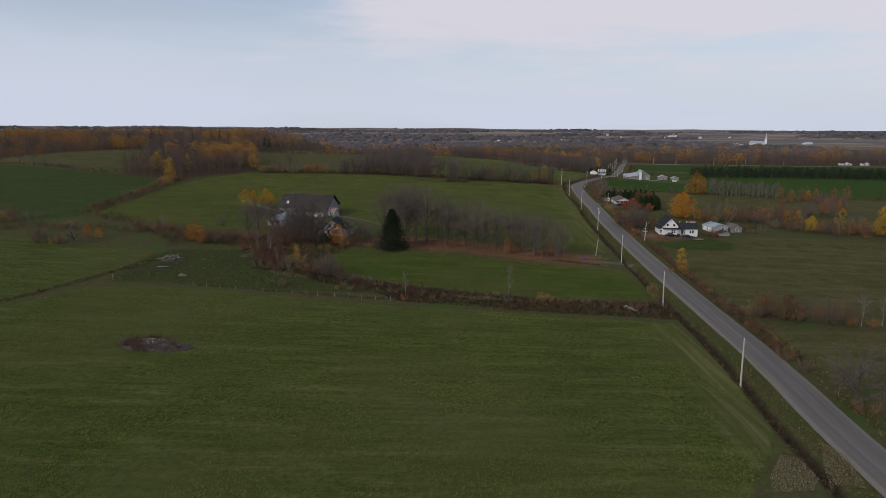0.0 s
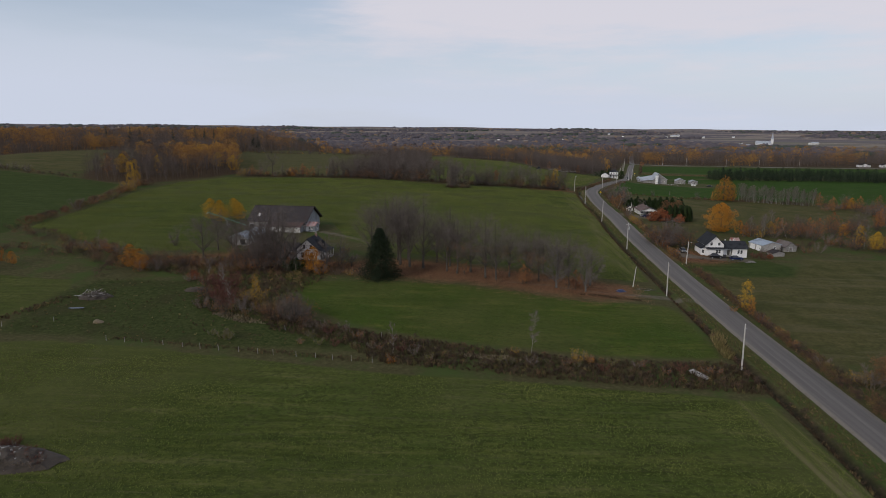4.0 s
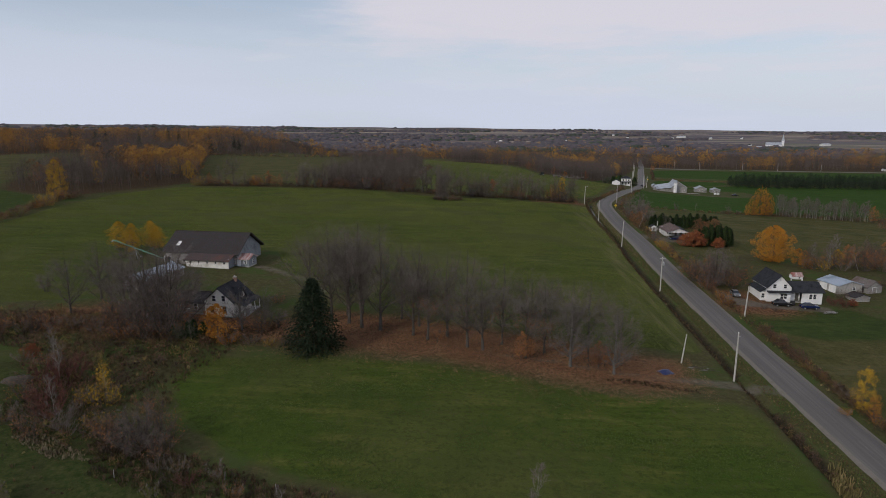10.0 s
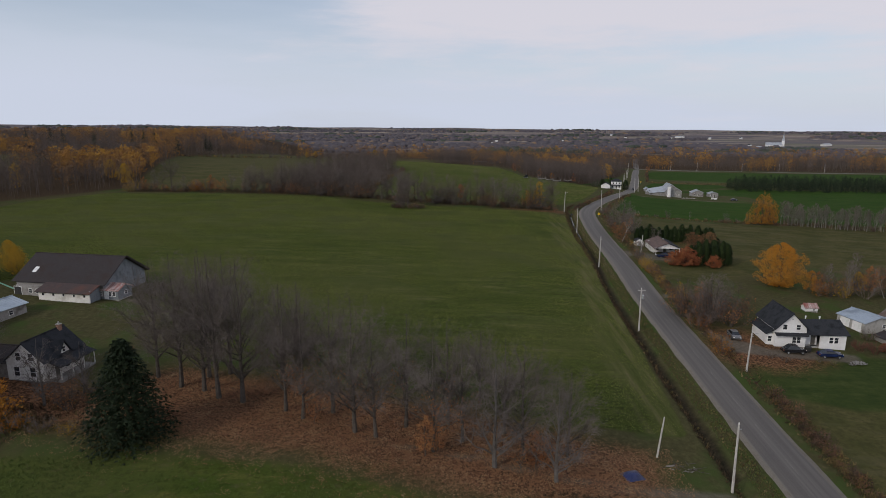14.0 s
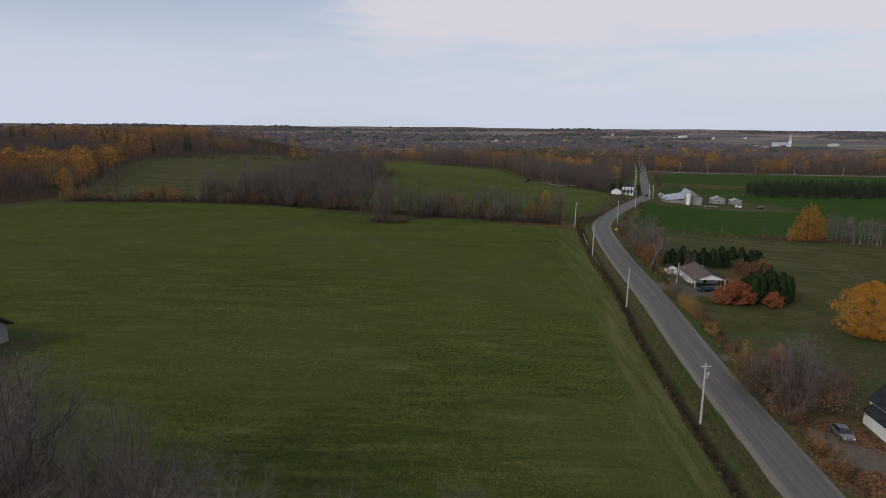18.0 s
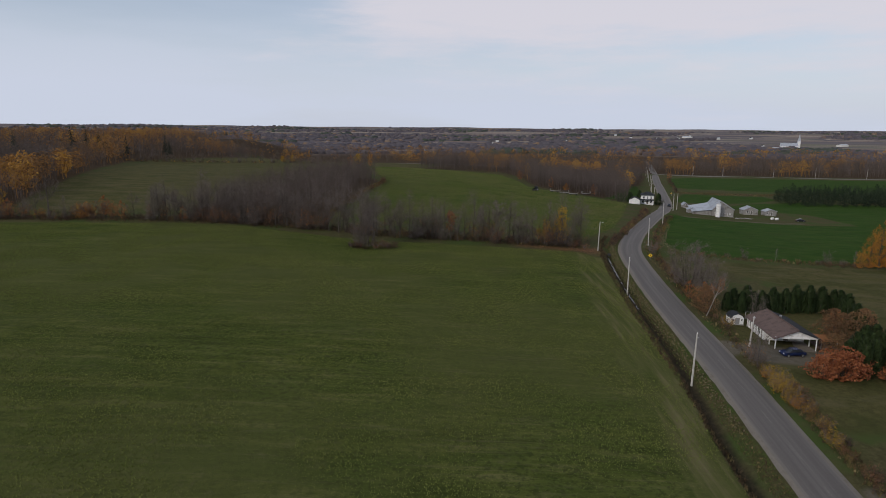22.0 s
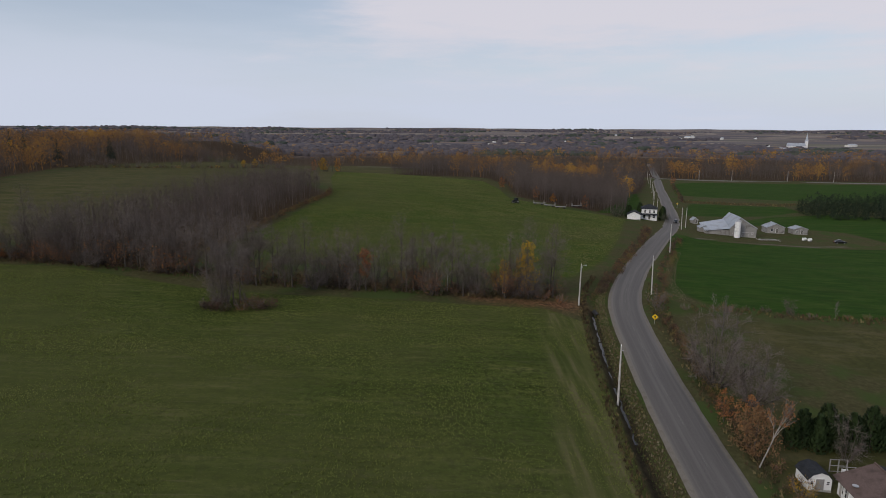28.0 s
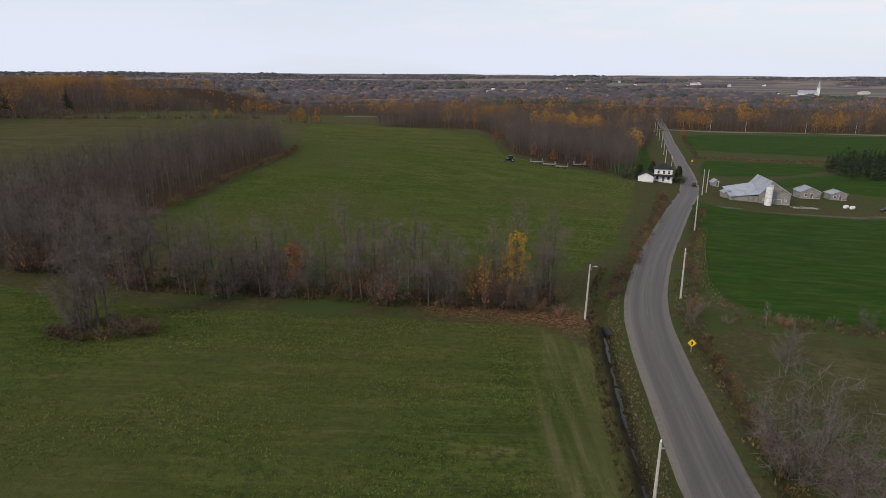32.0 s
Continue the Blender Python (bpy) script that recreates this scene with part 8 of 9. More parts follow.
for k, x, y, s in (("yellow_tall", -164, 358, 1.05), ("orange_bush", -161, 350, 2.0), ("yellow_bush", -156, 334, 1.9), ("yellow_bush", -157, 338, 1.8), ("olive_bush", -152, 312, 1.7), ("brown_tall", -150, 282, 1.3), ("thicket", -168, 224, 0.9), ("yellow_bush", -168, 220, 1.6), ("thicket", -133, 190, 0.9), ("orange_small", -122, 200, 0.9), ("thicket", -126, 190, 0.8), ("thicket", -112, 215, 0.8), ("russet_bush", -106, 218, 1.4), ("orange_bush", -101, 217, 1.3), ("apple", -130, 190, 1.05), ("apple", -122, 192, 1.15), ("yellow_bush", -127, 189, 0.8), ("orange_small", -118, 199, 0.7), ("yellow_bush", -138, 214, 1.0), ("brown_tall", -156, 222, 1.2), ("thicket", -160, 218, 0.9), ("thicket", -165, 224, 0.9), ("olive_bush", -120, 187, 0.8)):
    plant(k, x, y, s)
bush_line("weeds_ditch", "half-bare brown weeds along the field ditch", [(-104, 133), (-98, 146), (-93, 160), (-88, 172)], 1.5, 0.8, 0.8, 85)
hedge_line([(-420, 208), (-340, 214), (-260, 214), (-190, 214)], 6.0, ("brown_tall", "thicket", "russet_bush"), 0.7, 1.1, 3.0, "bushes along the west bank")
bush_line("brush_bank", "half-bare brown brush along the road bank", [(84, 402), (94, 424), (107, 452), (125, 492), (133, 515)], 0.75, 1.7, 1.8, 86)
bush_line("brush_bank", "half-bare brown brush along the road bank", [(102.5, 412), (113, 436), (124.5, 462), (136, 488)], 0.9, 1.5, 1.6, 87, 0.45)
bush_line("brush_bank", "half-bare brown brush along the road bank", [(205, 660), (222, 706), (240, 764), (262, 826)], 3.0, 2.2, 1.5, 88)
bush_line("brush_bank", "half-bare brown brush along the road bank", [(70.5, 118), (72, 140), (75, 165), (76.5, 190), (79, 225)], 1.5, 1.2, 0.9, 89)
bush_line("brush_bank", "half-bare brown brush along the road bank", [(81.5, 272), (84, 295), (86, 305)], 1.3, 1.3, 0.8, 90)
bush_line("brush_bank", "half-bare brown brush along the road bank", [(88, 320), (90, 345), (92.5, 368), (96, 390)], 1.4, 1.4, 1.0, 91)
bush_line("brush_bank", "half-bare brown brush along the road bank", [(58, 150), (59.5, 165), (61.5, 182)], 1.2, 1.2, 0.7, 92)
bush_line("brush_bank", "half-bare brown brush along the road bank", [(52, 82), (55, 98), (58, 118), (59, 134)], 1.2, 0.9, 0.5, 93)

hedge_line([(152, 296), (180, 300), (205, 312), (222, 330), (232, 352), (232, 372), (222, 384)], 3.4, ("thicket", "russet_tree", "brown_tall", "thicket", "orange_small", "hedge_c"), 0.8, 1.3, 3.5, "thicket along the far pasture")
hedge_line([(146, 282), (152, 274), (160, 267), (172, 262), (190, 258)], 3.0, ("thicket", "brown_tall", "russet_bush", "yellow_bush"), 0.8, 1.2, 2.0, "thicket beyond the sheds")
for i in range(30):
    x = 158 + i * 2.6 + r0.uniform(-1.5, 1.5)
    plant(("thicket", "yellow_tall", "birch", "thicket", "russet_tree", "hedge_c")[i % 6], x, 262 - (x - 158) * 0.16 + r0.uniform(-3, 5), r0.uniform(0.7, 1.05), group="thicket beyond the sheds")
bush_line("brush_birches", "half-bare brown brush under the birches", [(150, 394), (176, 397), (200, 396), (226, 390), (300, 398)], 1.5, 2.0, 2.0, 98, 0.4)
bush_line("brush_pasture", "half-bare brown brush along the pasture edge", [(120, 252), (135, 262), (150, 272), (165, 266), (195, 258)], 1.4, 1.7, 1.6, 95, 0.35)
bush_line("brush_verge", "tan and brown bushes along the road verge", [(70.2, 112), (72.5, 140), (75, 170), (77.5, 200), (79.5, 222)], 0.42, 1.7, 1.5, 96, 0.48)
bush_line("brush_verge", "tan and brown bushes along the road verge", [(89.5, 346), (92.5, 368), (96.5, 392), (101, 408)], 0.9, 1.2, 1.0, 98, 0.6)
bush_line("brush_verge", "tan and brown bushes along the road verge", [(79, 236), (81.5, 262), (84.5, 288), (87, 304)], 0.6, 1.5, 1.2, 97, 0.52)
for k, x, y, s in (("yellow_bush", 83.6, 299, 0.9), ("yellow_bush", 85, 303, 1.0), ("orange_bush", 84, 294, 0.8), ("yellow_bush", 82.6, 284, 0.7), ("yellow_bush", 75.6, 168, 0.6), ("orange_bush", 74.5, 160, 0.6), ("brown_bush", 74, 150, 0.8), ("russet_bush", 75.5, 175, 0.8), ("brown_bush", 77, 190, 0.8)):
    plant(k, x, y, s)

hedge_line([(-233, 697), (-205, 722), (-178, 746), (-140, 778), (-110, 804), (-92, 790)], 3.2, ("hedge_c", "hedge_a", "brown_tall", "hedge_b", "hedge_c", "yellow_bush"), 0.6, 1.0, 3.0, "thin hedge at the back of the pasture")
bush_line("hedge_back", "low brown hedge at the back of the pasture", [(-236, 695), (-178, 746), (-110, 804), (-92, 790)], 2.0, 2.0, 1.6, 121, 0.4)
for k, x, y, s in (("hedge_a", -50, 738, 1.35), ("hedge_c", -45, 741, 1.3), ("hedge_b", -40, 740, 1.3), ("gold_tall", -36, 742, 0.95), ("hedge_a", -34, 744, 1.2), ("brown_tall", -54, 737, 1.2), ("brown_bush", -57, 736, 1.2), ("yellow_tree", -120, 800, 0.8), ("yellow_tree", -128, 794, 0.7)):
    plant(k, x, y, s)

bush_line("hedge_lot", "russet undergrowth along the wood edge", [(-13, 420), (-12, 450), (-8, 495), (-4, 535), (-6, 550)], 0.9, 2.0, 1.4, 122, 0.6)

# ---- woods ----
def wood(name, poly, spacing, seed, tall, leafy_share, label, lo=0.75, shrink=1.0, keep=None, dark=0.0, kinds=None, leaves=None):
    x, y, r = fill(poly, spacing, seed, shrink, keep)
    n = len(x)
    patch = np.array([noise.noise((a * 0.021 + seed, b * 0.014, 2.0)) + 0.6 * noise.noise((a * 0.06 + seed, b * 0.04, 7.0)) for a, b in zip(x, y)])
    pick = r.rand(n) * 0.85 + 0.05 - patch * 1.2
    leaf = pick < leafy_share
    size = tall * r.uniform(lo, 1.12, n)
    tint = np.clip(0.45 + 0.28 * r.randn(n), 0, 1)
    drk = (~leaf) & (r.rand(n) < dark)
    bare = ~(leaf | drk)
    if bare.any():
        scatter(name, label, "wood", kinds or BARE_T, x[bare], y[bare], size[bare], tint[bare], WOOD_BARE)
    if leaf.any():
        scatter(name + "_in_leaf", "trees of the wood in yellow and orange leaf", "wood", leaves or LEAF_T + SLIM_T, x[leaf], y[leaf], size[leaf] * 0.97, np.clip(0.50 + 0.2 * r.randn(leaf.sum()) + 0.4 * patch[leaf], 0, 1), WOOD_LEAF)
    if drk.any():
        scatter(name + "_evergreens", "dark evergreens among the bare wood", "wood", CONE_T, x[drk], y[drk], size[drk], r.rand(drk.sum()), WOOD_DARK)


wood("woodlot", WOODS["lot"], 3.0, 51, 13.0, -9.0, "dense strip of slender bare grey trees")
wood("west_wood", WOODS["west"], 4.0, 52, 14.5, 0.0, "broad autumn wood of bare and golden trees", leaves=[leaf_template(263 + i, 130, 0.34, 0.24, 0.40) for i in range(6)], dark=0.0, keep=lambda X, Y: Y < 620)
wood("west_wood_back", WOODS["west"], 5.2, 53, 18, 0.0, "broad autumn wood of bare and golden trees", dark=0.0, keep=lambda X, Y: Y >= 620, kinds=BACK_T, leaves=[leaf_template(236 + i, 110, 0.34, 0.26, 0.35) for i in range(5)])
wood("west_wood_far", [(-490, 610), (-760, 700), (-1150, 800), (-1150, 980), (-720, 960)], 8.0, 59, 17, 0.14, "far end of the autumn wood", dark=0.0, kinds=BACK_T, leaves=[leaf_template(226 + i, 50, 0.32, 0.3, 0.5) for i in range(3)])
wood("north_wood", WOODS["north"], 3.2, 54, 14.5, -0.5, "bare autumn wood along the upper fields", keep=lambda X, Y: Y < 760)
wood("north_wood_back", WOODS["north"], 4.8, 55, 16, -0.10, "bare and golden autumn wood", keep=lambda X, Y: Y >= 760, kinds=BACK_T)
wood("cross_wood", WOODS["cross"], 5.6, 56, 17, -0.08, "wide autumn wood beyond the cross road", dark=0.0, keep=lambda X, Y: Y < 1050, kinds=BACK_T, leaves=[leaf_template(225 + i, 62, 0.30, 0.30, 0.45) for i in range(4)])
wood("cross_wood_back", WOODS["cross"], 10.0, 57, 17, -0.05, "wide autumn wood beyond the cross road", dark=0.0, keep=lambda X, Y: Y >= 1050, kinds=[bare_template(216 + i, 14, 0) for i in range(4)], leaves=[leaf_template(245 + i, 18, 0.4, 0.25, 0.7) for i in range(4)])
px_, py_, pr = fill([(249, 583), (300, 576), (430, 570), (520, 582), (520, 640), (290, 648), (256, 622)], 4.4, 58)
scatter("plantation", "dense block of dark evergreens between the fields", "wood", [leaf_template(244 + i, 150, 0.26, 0.03, 0.55) for i in range(3)] + CONE_T, px_, py_, 9.0 * pr.uniform(0.55, 1.15, len(px_)), pr.rand(len(px_)), WOOD_DARK)
for k, x, y, s in (("pine", -250, 600, 1.2), ("pine", -310, 640, 1.35), ("pine", -304, 646, 1.2), ("pine", -262, 680, 1.4), ("pine", -256, 690, 1.3), ("pine", -246, 690, 1.35), ("pine", -230, 700, 1.2), ("pine", -216, 745, 1.2), ("pine", -226, 760, 1.3), ("pine", -345, 660, 1.2)):
    plant(k, x, y, s)
for k, x, y, s in (("yellow_tree", -187, 390, 1.25), ("yellow_tall", -170, 398, 0.95), ("yellow_tree", -135, 425, 1.1), ("russet_tree", -198, 394, 1.3), ("yellow_tree", -150, 440, 1.1), ("russet_tree", 86, 652, 1.0), ("russet_tree", 100, 600, 0.9), ("russet_tree", 122, 575, 0.9), ("orange_small", 108, 590, 0.9), ("yellow_tree", -46, 735, 1.1), ("russet_tree", -52, 730, 1.2), ("russet_tree", 262, 826, 0.9), ("russet_tree", 270, 842, 0.7)):
    plant(k, x, y, s)
bush_line("hedge_olive", "low brown hedge above the west crop", [(-430, 437), (-297, 407), (-236, 384), (-205, 372)], 2.2, 2.0, 1.2, 101, 0.3)
hedge_line([(-420, 436), (-300, 408), (-238, 386)], 8.0, ("hedge_c", "hedge_a", "brown_tall"), 0.7, 1.0, 3.0, "hedge above the west crop")

rf = np.random.RandomState(77)
n = 17000
fr = 1150 + 2700 * rf.rand(n) ** 1.15
fa = rf.uniform(-0.80, 0.80, n)
wx, wy = 50 + fr * np.sin(fa), 300 + fr * np.cos(fa)
clump = np.array([noise.noise((a * 0.0011, b * 0.0021, 5.0)) + 0.35 * noise.noise((a * 0.004, b * 0.007, 2.0)) for a, b in zip(wx, wy)])
k = clump > -0.16 + 0.20 * ramp01(wx, 0, 900)
wx, wy = wx[k], wy[k]
sz = rf.uniform(12, 24, len(wx))
scatter("far_woods", "far autumn woods rolling away to the horizon", "wood", FAR_T, wx, wy, sz, np.clip(0.16 + 0.2 * rf.rand(len(wx)) + 0.35 * (rf.rand(len(wx)) < 0.12), 0, 1), HAZED_FAR_WOOD, dz=-1.0, squash=rf.uniform(0.30, 0.5, len(wx)))
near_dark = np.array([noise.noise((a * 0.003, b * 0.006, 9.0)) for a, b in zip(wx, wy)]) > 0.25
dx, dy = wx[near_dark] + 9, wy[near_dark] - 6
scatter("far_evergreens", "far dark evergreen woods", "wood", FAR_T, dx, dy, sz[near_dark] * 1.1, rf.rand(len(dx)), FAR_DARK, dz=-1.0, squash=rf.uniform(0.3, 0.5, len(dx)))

# ---- far village ----
chx, chy = 967, 1806
church = building("church", chx, chy, 70, "far white church with a tall pointed spire", "church")
gable(church, 16, 40, 10, 17, WHITE, TIN, 0.5)
part("tower", Shape().box(-4, 4, -6, 0.05, -2, 22), WHITE, church)
part("spire", Shape().tube([(0, -3, 22), (0, -3, 26), (0, -3, 42)], [4.6, 3.0, 0.1], 8), TIN, church)
part("cross", Shape().box(-0.1, 0.1, -3.1, -2.9, 41.5, 44.5).box(-0.8, 0.8, -3.1, -2.9, 43.2, 43.5), STEEL, church)
for i in range(5):
    window(church, on("l", 16, 40, 6 + i * 7, 3), 1.6, 4.5)
    window(church, on("r", 16, 40, 6 + i * 7, 3), 1.6, 4.5)
rh = random.Random(5)
for i in range(24):
    a = rh.uniform(0.02, 0.62)
    d = rh.uniform(1500, 2700)
    x, y = 50 + d * math.sin(a), 300 + d * math.cos(a)
    W, L = rh.uniform(5, 8), rh.uniform(7, 11)
    if i % 9 == 0:
        W, L = rh.uniform(12, 18), rh.uniform(25, 40)
    b = building("village_house" if i % 9 else "village_hall", x, y, rh.choice((0, 90)) + rh.uniform(-20, 20), rh.choice(("far white village house with grey roof", "far pale village house with dark roof")) if i % 9 else "far long pale metal-roofed hall", "house")
    part("wall", Shape().box(-W / 2, W / 2, 0, L, -2, 4.5), WHITE if i % 3 else PALE_WOOD, b)
    part("roof", Shape().slab([(-W / 2 - 0.4, -0.4, 4.4), (0, -0.4, 7.4), (0, L + 0.4, 7.4), (-W / 2 - 0.4, L + 0.4, 4.4)][::-1], -0.15), (TIN, SLATE_ROOF, DARK_ROOF)[i % 3], b)
    part("roof", Shape().slab([(W / 2 + 0.4, -0.4, 4.4), (W / 2 + 0.4, L + 0.4, 4.4), (0, L + 0.4, 7.4), (0, -0.4, 7.4)][::-1], -0.15), (TIN, SLATE_ROOF, DARK_ROOF)[i % 3], b)
    part("gable_wall", Shape().slab([(-W / 2, 0.0, 4.4), (W / 2, 0.0, 4.4), (0, 0.0, 7.3)], 0.2), WHITE, b)
for i, (x, y, W) in enumerate(((592, 874, 16), (618, 870, 10))):
    b = building("roadside_house", x, y, -4, "far long white bungalow by the cross road", "house")
    gable(b, 8, 8, 3, 5, WHITE, DARK_ROOF, 0.4)
    part("wing_wall", Shape().box(-W / 2, W / 2, 1, 7, -0.5, 2.9), WHITE, b)
    part("wing_roof", Shape().slab([(-W / 2 - 0.4, 0.6, 2.8), (W / 2 + 0.4, 0.6, 2.8), (W / 2 + 0.4, 4, 4.4), (-W / 2 - 0.4, 4, 4.4)], 0.12), DARK_ROOF, b)
    for u in (-2.5, 2.5):
        window(b, on("f", 8, 8, u, 1.0), 1.2, 1.2)

# ---- weeds and fallen leaves ----
def weeds(name, label, poly, spacing, seed, size, tint, spread=0.2, mat=WEED):
    x, y, r = fill(poly, spacing, seed)
    scatter(name, label, "weeds", WEED_T, x, y, size * r.uniform(0.5, 1.2, len(x)), np.clip(tint + spread * r.randn(len(x)), 0, 1), mat)


def strip(line, a, b):
    d = np.gradient(line, axis=0)
    d /= np.linalg.norm(d, axis=1)[:, None]
    rt = np.stack([d[:, 1], -d[:, 0]], 1)
    return [tuple(p) for p in line + rt * a] + [tuple(p) for p in (line + rt * b)[::-1]]


near = ROAD[(ROAD[:, 1] > 55) & (ROAD[:, 1] < 425)][::3]
weeds("ditch_weeds", "dry brown weeds along the ditch", strip(near, -9.9, -8.4), 0.62, 61, 0.6, 0.35, 0.25)
weeds("bank_grass", "rough dry grass on the road bank", strip(near, -6.9, -4.5), 0.48, 62, 0.30, 0.66)
dry = ROAD[(ROAD[:, 1] > 285) & (ROAD[:, 1] < 420)][::3]
weeds("bank_straw", "pale dry grass on the bank between road and ditch", strip(dry, -6.3, -4.5), 0.6, 90, 0.34, 0.15, 0.2, STRAWY)
weeds("verge_grass", "rough dry grass on the road verge", strip(near, 4.8, 9.5), 0.9, 63, 0.5, 0.6, 0.25)
weeds("brush_weeds", "tangled brown weeds between the fields", BRUSH, 0.75, 64, 0.8, 0.3, 0.22)
weeds("straw_patch", "pale flattened dead grass in the ditch brush", [(4, 151), (12, 150.4), (15, 148.8), (8, 148.4), (3, 149.6)], 0.35, 130, 0.55, 0.25, 0.2, STRAWY)
weeds("straw_patch", "pale flattened dead grass at the scrub edge", [(-50, 170), (-42, 166), (-38, 163), (-44, 163.5), (-52, 168)], 0.45, 131, 0.5, 0.15, 0.2, STRAWY)
weeds("farm_straw", "tan dead grass along the farm crop", [(104.5, 404), (107, 420), (116, 443), (126, 464), (128, 463), (118, 441), (109.5, 419), (107, 404)], 0.6, 132, 0.26, 0.25, 0.2, STRAWY)
weeds("scrub_weeds", "tangled weeds and brambles below the farmhouse", [(-95, 203), (-95, 214), (-60, 216), (-30, 206), (-36, 188), (-34, 172), (-30, 163), (-44, 164), (-58, 172), (-62, 194)], 0.95, 65, 0.7, 0.42, 0.25)
weeds("reeds", "tall pale dry reeds at the field corner", [(56.5, 153), (57.5, 160), (60.5, 168), (62, 168), (59.5, 158), (58.3, 153)], 0.5, 66, 1.35, 0.85, 0.08)
weeds("hedge_weeds", "brown weeds under the hedge", [(-124, 405), (-60, 409), (-20, 403), (8, 396), (55, 395), (76, 398), (76, 404), (40, 402), (-20, 410), (-60, 417), (-124, 414)], 1.1, 67, 0.7, 0.4)
weeds("paddock_tufts", "tufts of dead grass in the paddock", PADDOCK, 2.4, 68, 0.45, 0.55, 0.25)
weeds("line_weeds", "weeds along the fence line", [(-66, 151.5), (-30, 147.5), (-14, 145.5), (-14, 147.5), (-30, 149.5), (-66, 153.5)], 0.7, 69, 0.5, 0.4)
weeds("edge_weeds", "weeds along the field ditch", [(-104, 130), (-97, 146), (-92, 160), (-87, 176), (-89, 177), (-95, 160), (-100, 146), (-106, 131)], 0.8, 70, 0.55, 0.4)
weeds("farm_weeds", "dead weeds between the crops", [(104, 396), (140, 394), (210, 401), (300, 396), (300, 401), (210, 406), (140, 399), (106, 401)], 1.3, 71, 0.8, 0.55)
weeds("crop_bank", "dry grass bank between the crops", [(206, 656), (262, 643), (330, 650), (330, 658), (262, 656), (210, 672)], 1.6, 72, 0.9, 0.6)
weeds("flattened_straw", "ragged patch of flattened pale dead grass at the field corner", [(42, 67.5), (43.5, 71), (48, 76.5), (50.5, 75.5), (51, 72), (47.5, 68)], 0.17, 74, 0.15, 0.32, 0.25, STRAWY)
weeds("flattened_straw", "ragged patch of flattened pale dead grass on the ditch bank", [(51, 70), (53, 75), (56, 80), (57, 76), (54.5, 68)], 0.19, 75, 0.18, 0.3, 0.25, STRAWY)
weeds("bank_weeds", "dark brown weeds on the low bank below the track", [(36, 192.6), (40, 193.6), (49, 190.6), (52, 189.8), (52, 188.6), (44, 190.6)], 0.5, 87, 0.55, 0.2)
lx, ly, lr = fill([(-34, 200), (-20, 193), (-4, 188), (14, 183), (28, 178), (48, 177), (54, 186), (56, 194), (56, 204), (44, 202), (34, 206), (18, 211), (0, 217), (-20, 221)], 0.5, 88)
k = lr.rand(len(lx)) < np.clip(1.0 + inside(lx, ly, LEAVES) / 9, 0.10, 1.0) ** 1.6
lx, ly = lx[k], ly[k]
scatter("stray_leaves", "stray fallen leaves in the grass", "leaves", FALLEN_T, lx, ly, 0.55 + 0.5 * lr.rand(len(lx)), 0.5 + 0.5 * lr.rand(len(lx)), LITTER, 0.06)
weeds("house_weeds", "dead brown weeds round the old farmhouse", [(-60, 203), (-40, 201), (-26, 203), (-22, 210), (-30, 214), (-38, 207), (-48, 208), (-60, 212)], 0.9, 89, 0.6, 0.35)
lx, ly, lr = fill(LEAVES, 0.62, 73)
k = lr.rand(len(lx)) < np.clip((inside(lx, ly, LEAVES) + 3) / 6, 0.25, 1)
scatter("fallen_leaves", "carpet of russet fallen maple leaves", "leaves", FALLEN_T, lx[k], ly[k], 0.8 + 0.5 * lr.rand(k.sum()), lr.rand(k.sum()), LITTER)

water_line = ROAD[(ROAD[:, 1] > 338) & (ROAD[:, 1] < 392)]
wd = np.gradient(water_line, axis=0)
wd /= np.linalg.norm(wd, axis=1)[:, None]
off = ditch_off(water_line[:, 1])
s = Shape()
for i, (p, d, o) in enumerate(zip(water_line, wd, off)):
    mx, my = p[0] - d[1] * o, p[1] + d[0] * o
    z = hz(mx, my) + 0.12
    half = 0.24 + 0.2 * noise.noise((i * 0.35, 2.0, 0.0))
    s.v += [(mx - d[1] * half, my + d[0] * half, z), (mx + d[1] * half, my - d[0] * half, z)]
s.f = [(2 * i, 2 * i + 1, 2 * i + 3, 2 * i + 2) for i in range(len(water_line) - 1)]
me = s.mesh("ditch_water")
me.materials.append(WATER)
tagged(new("ditch_water", me), "thin line of dark water standing in the ditch", "water", kind="structure")


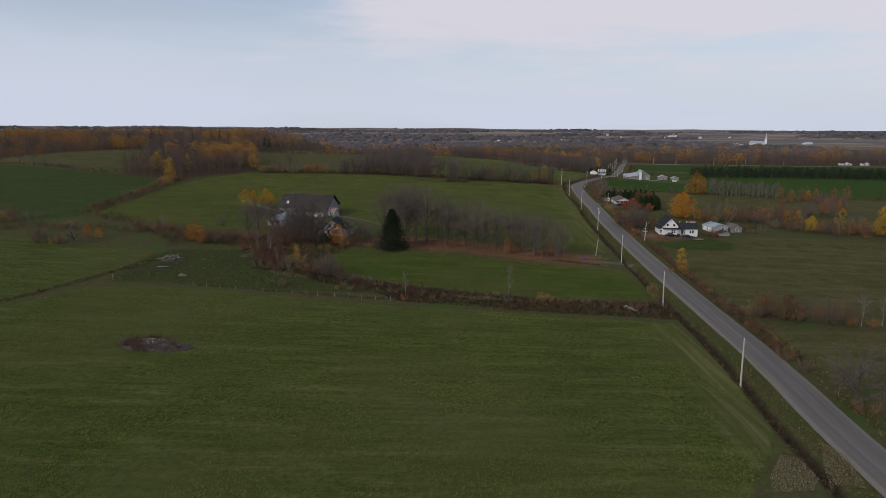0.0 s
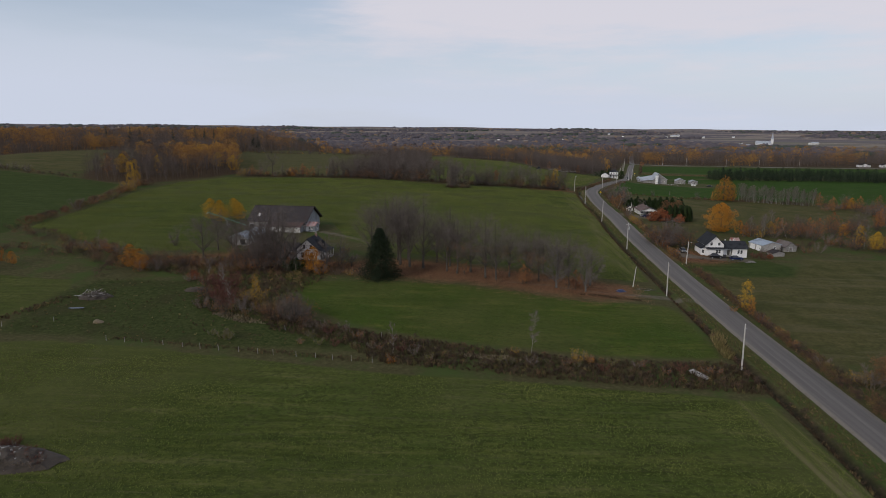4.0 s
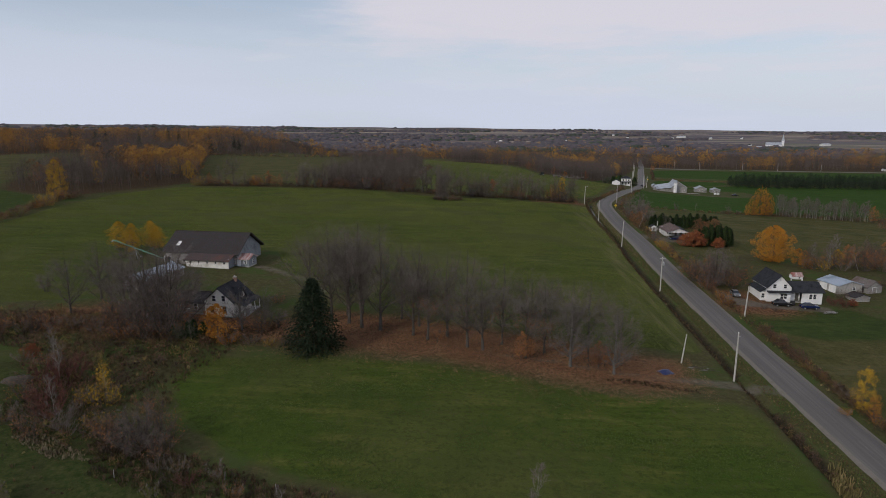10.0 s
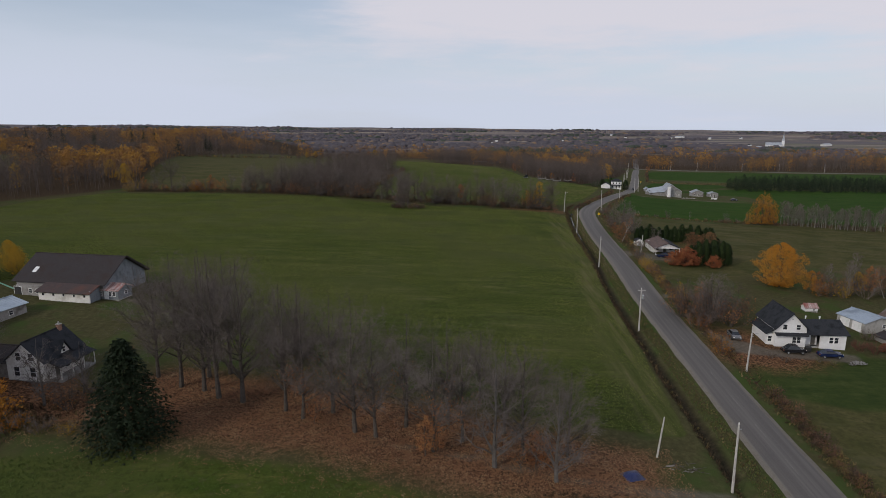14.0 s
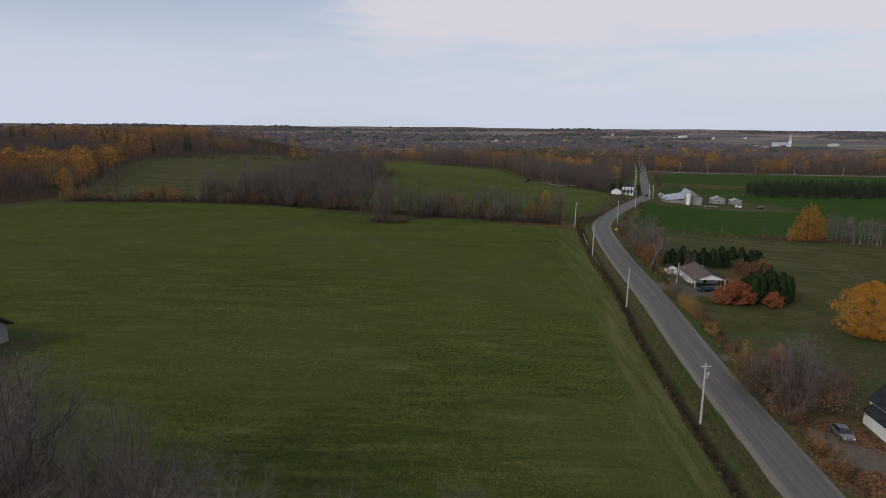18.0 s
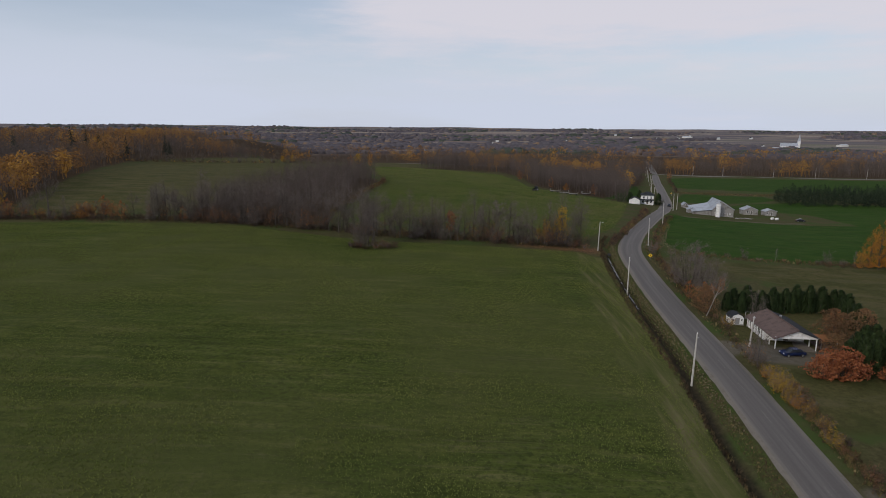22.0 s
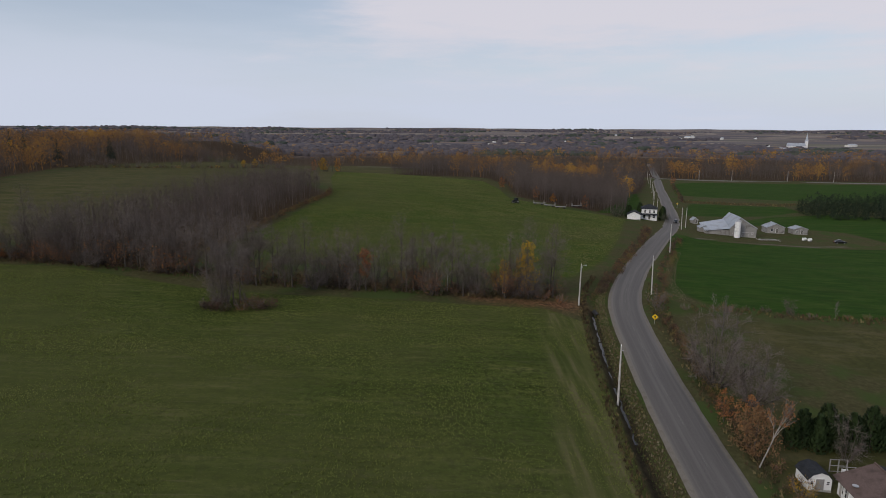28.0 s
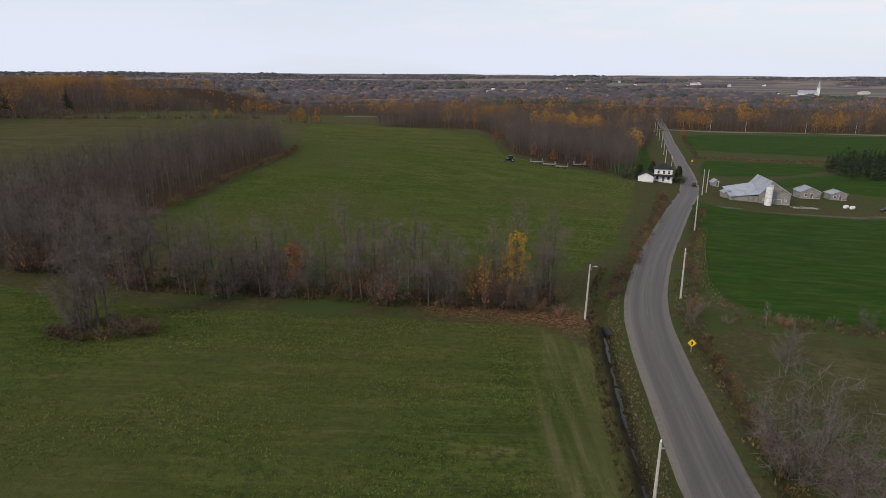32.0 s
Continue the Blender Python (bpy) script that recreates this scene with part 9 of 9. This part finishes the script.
def mown(name, label, poly, spacing, seed, tall, material, tint=0.42, turn=4.0, keep=None):
    """Short cut grass over a field: loose upright blades whose colour follows the mowing rows."""
    x, y, r = fill(poly, spacing, seed, 0.3, keep)
    n, blades = len(x), 5
    z = height(x, y)
    c, q = math.cos(radians(turn)), math.sin(radians(turn))
    rows = np.array([0.85 * noise.noise(((a * c + b * q) * 0.03, (b * c - a * q) * 0.28, seed)) + 0.4 * noise.noise((a * 0.03, b * 0.03, seed + 3.0)) + 0.3 * noise.noise((a * 0.35, b * 0.35, 1.0)) for a, b in zip(x, y)])
    d = line_near(x, y, ROAD[::3])[0]
    beside = np.array([0.75 * noise.noise((a * 0.5, b * 0.022, seed)) + 0.25 * noise.noise((a * 0.4, b * 0.3, 4.0)) + 0.12 for a, b in zip(d, y)])
    w = 1 - ramp01(d, 19, 27)
    rows = rows * (1 - w) + beside * w
    V = np.empty((n, blades, 3, 3))
    ox, oy = r.uniform(-0.5, 0.5, (n, blades)) * spacing, r.uniform(-0.5, 0.5, (n, blades)) * spacing
    a = r.uniform(0, math.pi, (n, blades))
    wx, wy = np.cos(a) * spacing * 0.11, np.sin(a) * spacing * 0.11
    bx, by = x[:, None] + ox, y[:, None] + oy
    h = tall * r.uniform(0.5, 1.3, (n, blades))
    V[:, :, 0] = np.stack([bx - wx, by - wy, np.broadcast_to(z[:, None] - 0.04, bx.shape)], 2)
    V[:, :, 1] = np.stack([bx + wx, by + wy, np.broadcast_to(z[:, None] - 0.04, bx.shape)], 2)
    V[:, :, 2] = np.stack([bx + r.uniform(-0.15, 0.15, (n, blades)), by + r.uniform(-0.15, 0.15, (n, blades)), z[:, None] + h], 2)
    V = V.reshape(-1, 3)
    me = bpy.data.meshes.new(name)
    me.vertices.add(len(V))
    me.vertices.foreach_set("co", V.ravel())
    me.loops.add(len(V))
    me.loops.foreach_set("vertex_index", np.arange(len(V)))
    me.polygons.add(len(V) // 3)
    me.polygons.foreach_set("loop_start", np.arange(0, len(V), 3))
    me.update(calc_edges=True)
    at = me.attributes.new("tint", "FLOAT", "POINT")
    at.data.foreach_set("value", np.repeat(np.clip(tint + 0.5 * rows, 0, 1), blades * 3))
    me.materials.append(material)
    tagged(new(name, me), label, "grass", kind="stuff")


mown("hay_grass", "short mown olive-green hay grass in rows", BACK_HAY, 0.62, 111, 0.15, GRASS)
mown("hay_grass", "short mown olive-green hay grass in rows", NEAR_HAY, 0.62, 112, 0.15, GRASS, 0.38, 2.0, lambda X, Y: Y > 48)
mown("meadow_grass", "short green meadow grass", HOUSE_CROP, 0.6, 113, 0.15, LUSH, 0.4)
mown("bank_turf", "short green grass on the bank between road and ditch", strip(near, -7.4, -3.9), 0.5, 115, 0.2, LUSH, 0.55)
mown("meadow_grass", "short green meadow grass", TOP_CROP, 1.15, 114, 0.25, LUSH, 0.85)
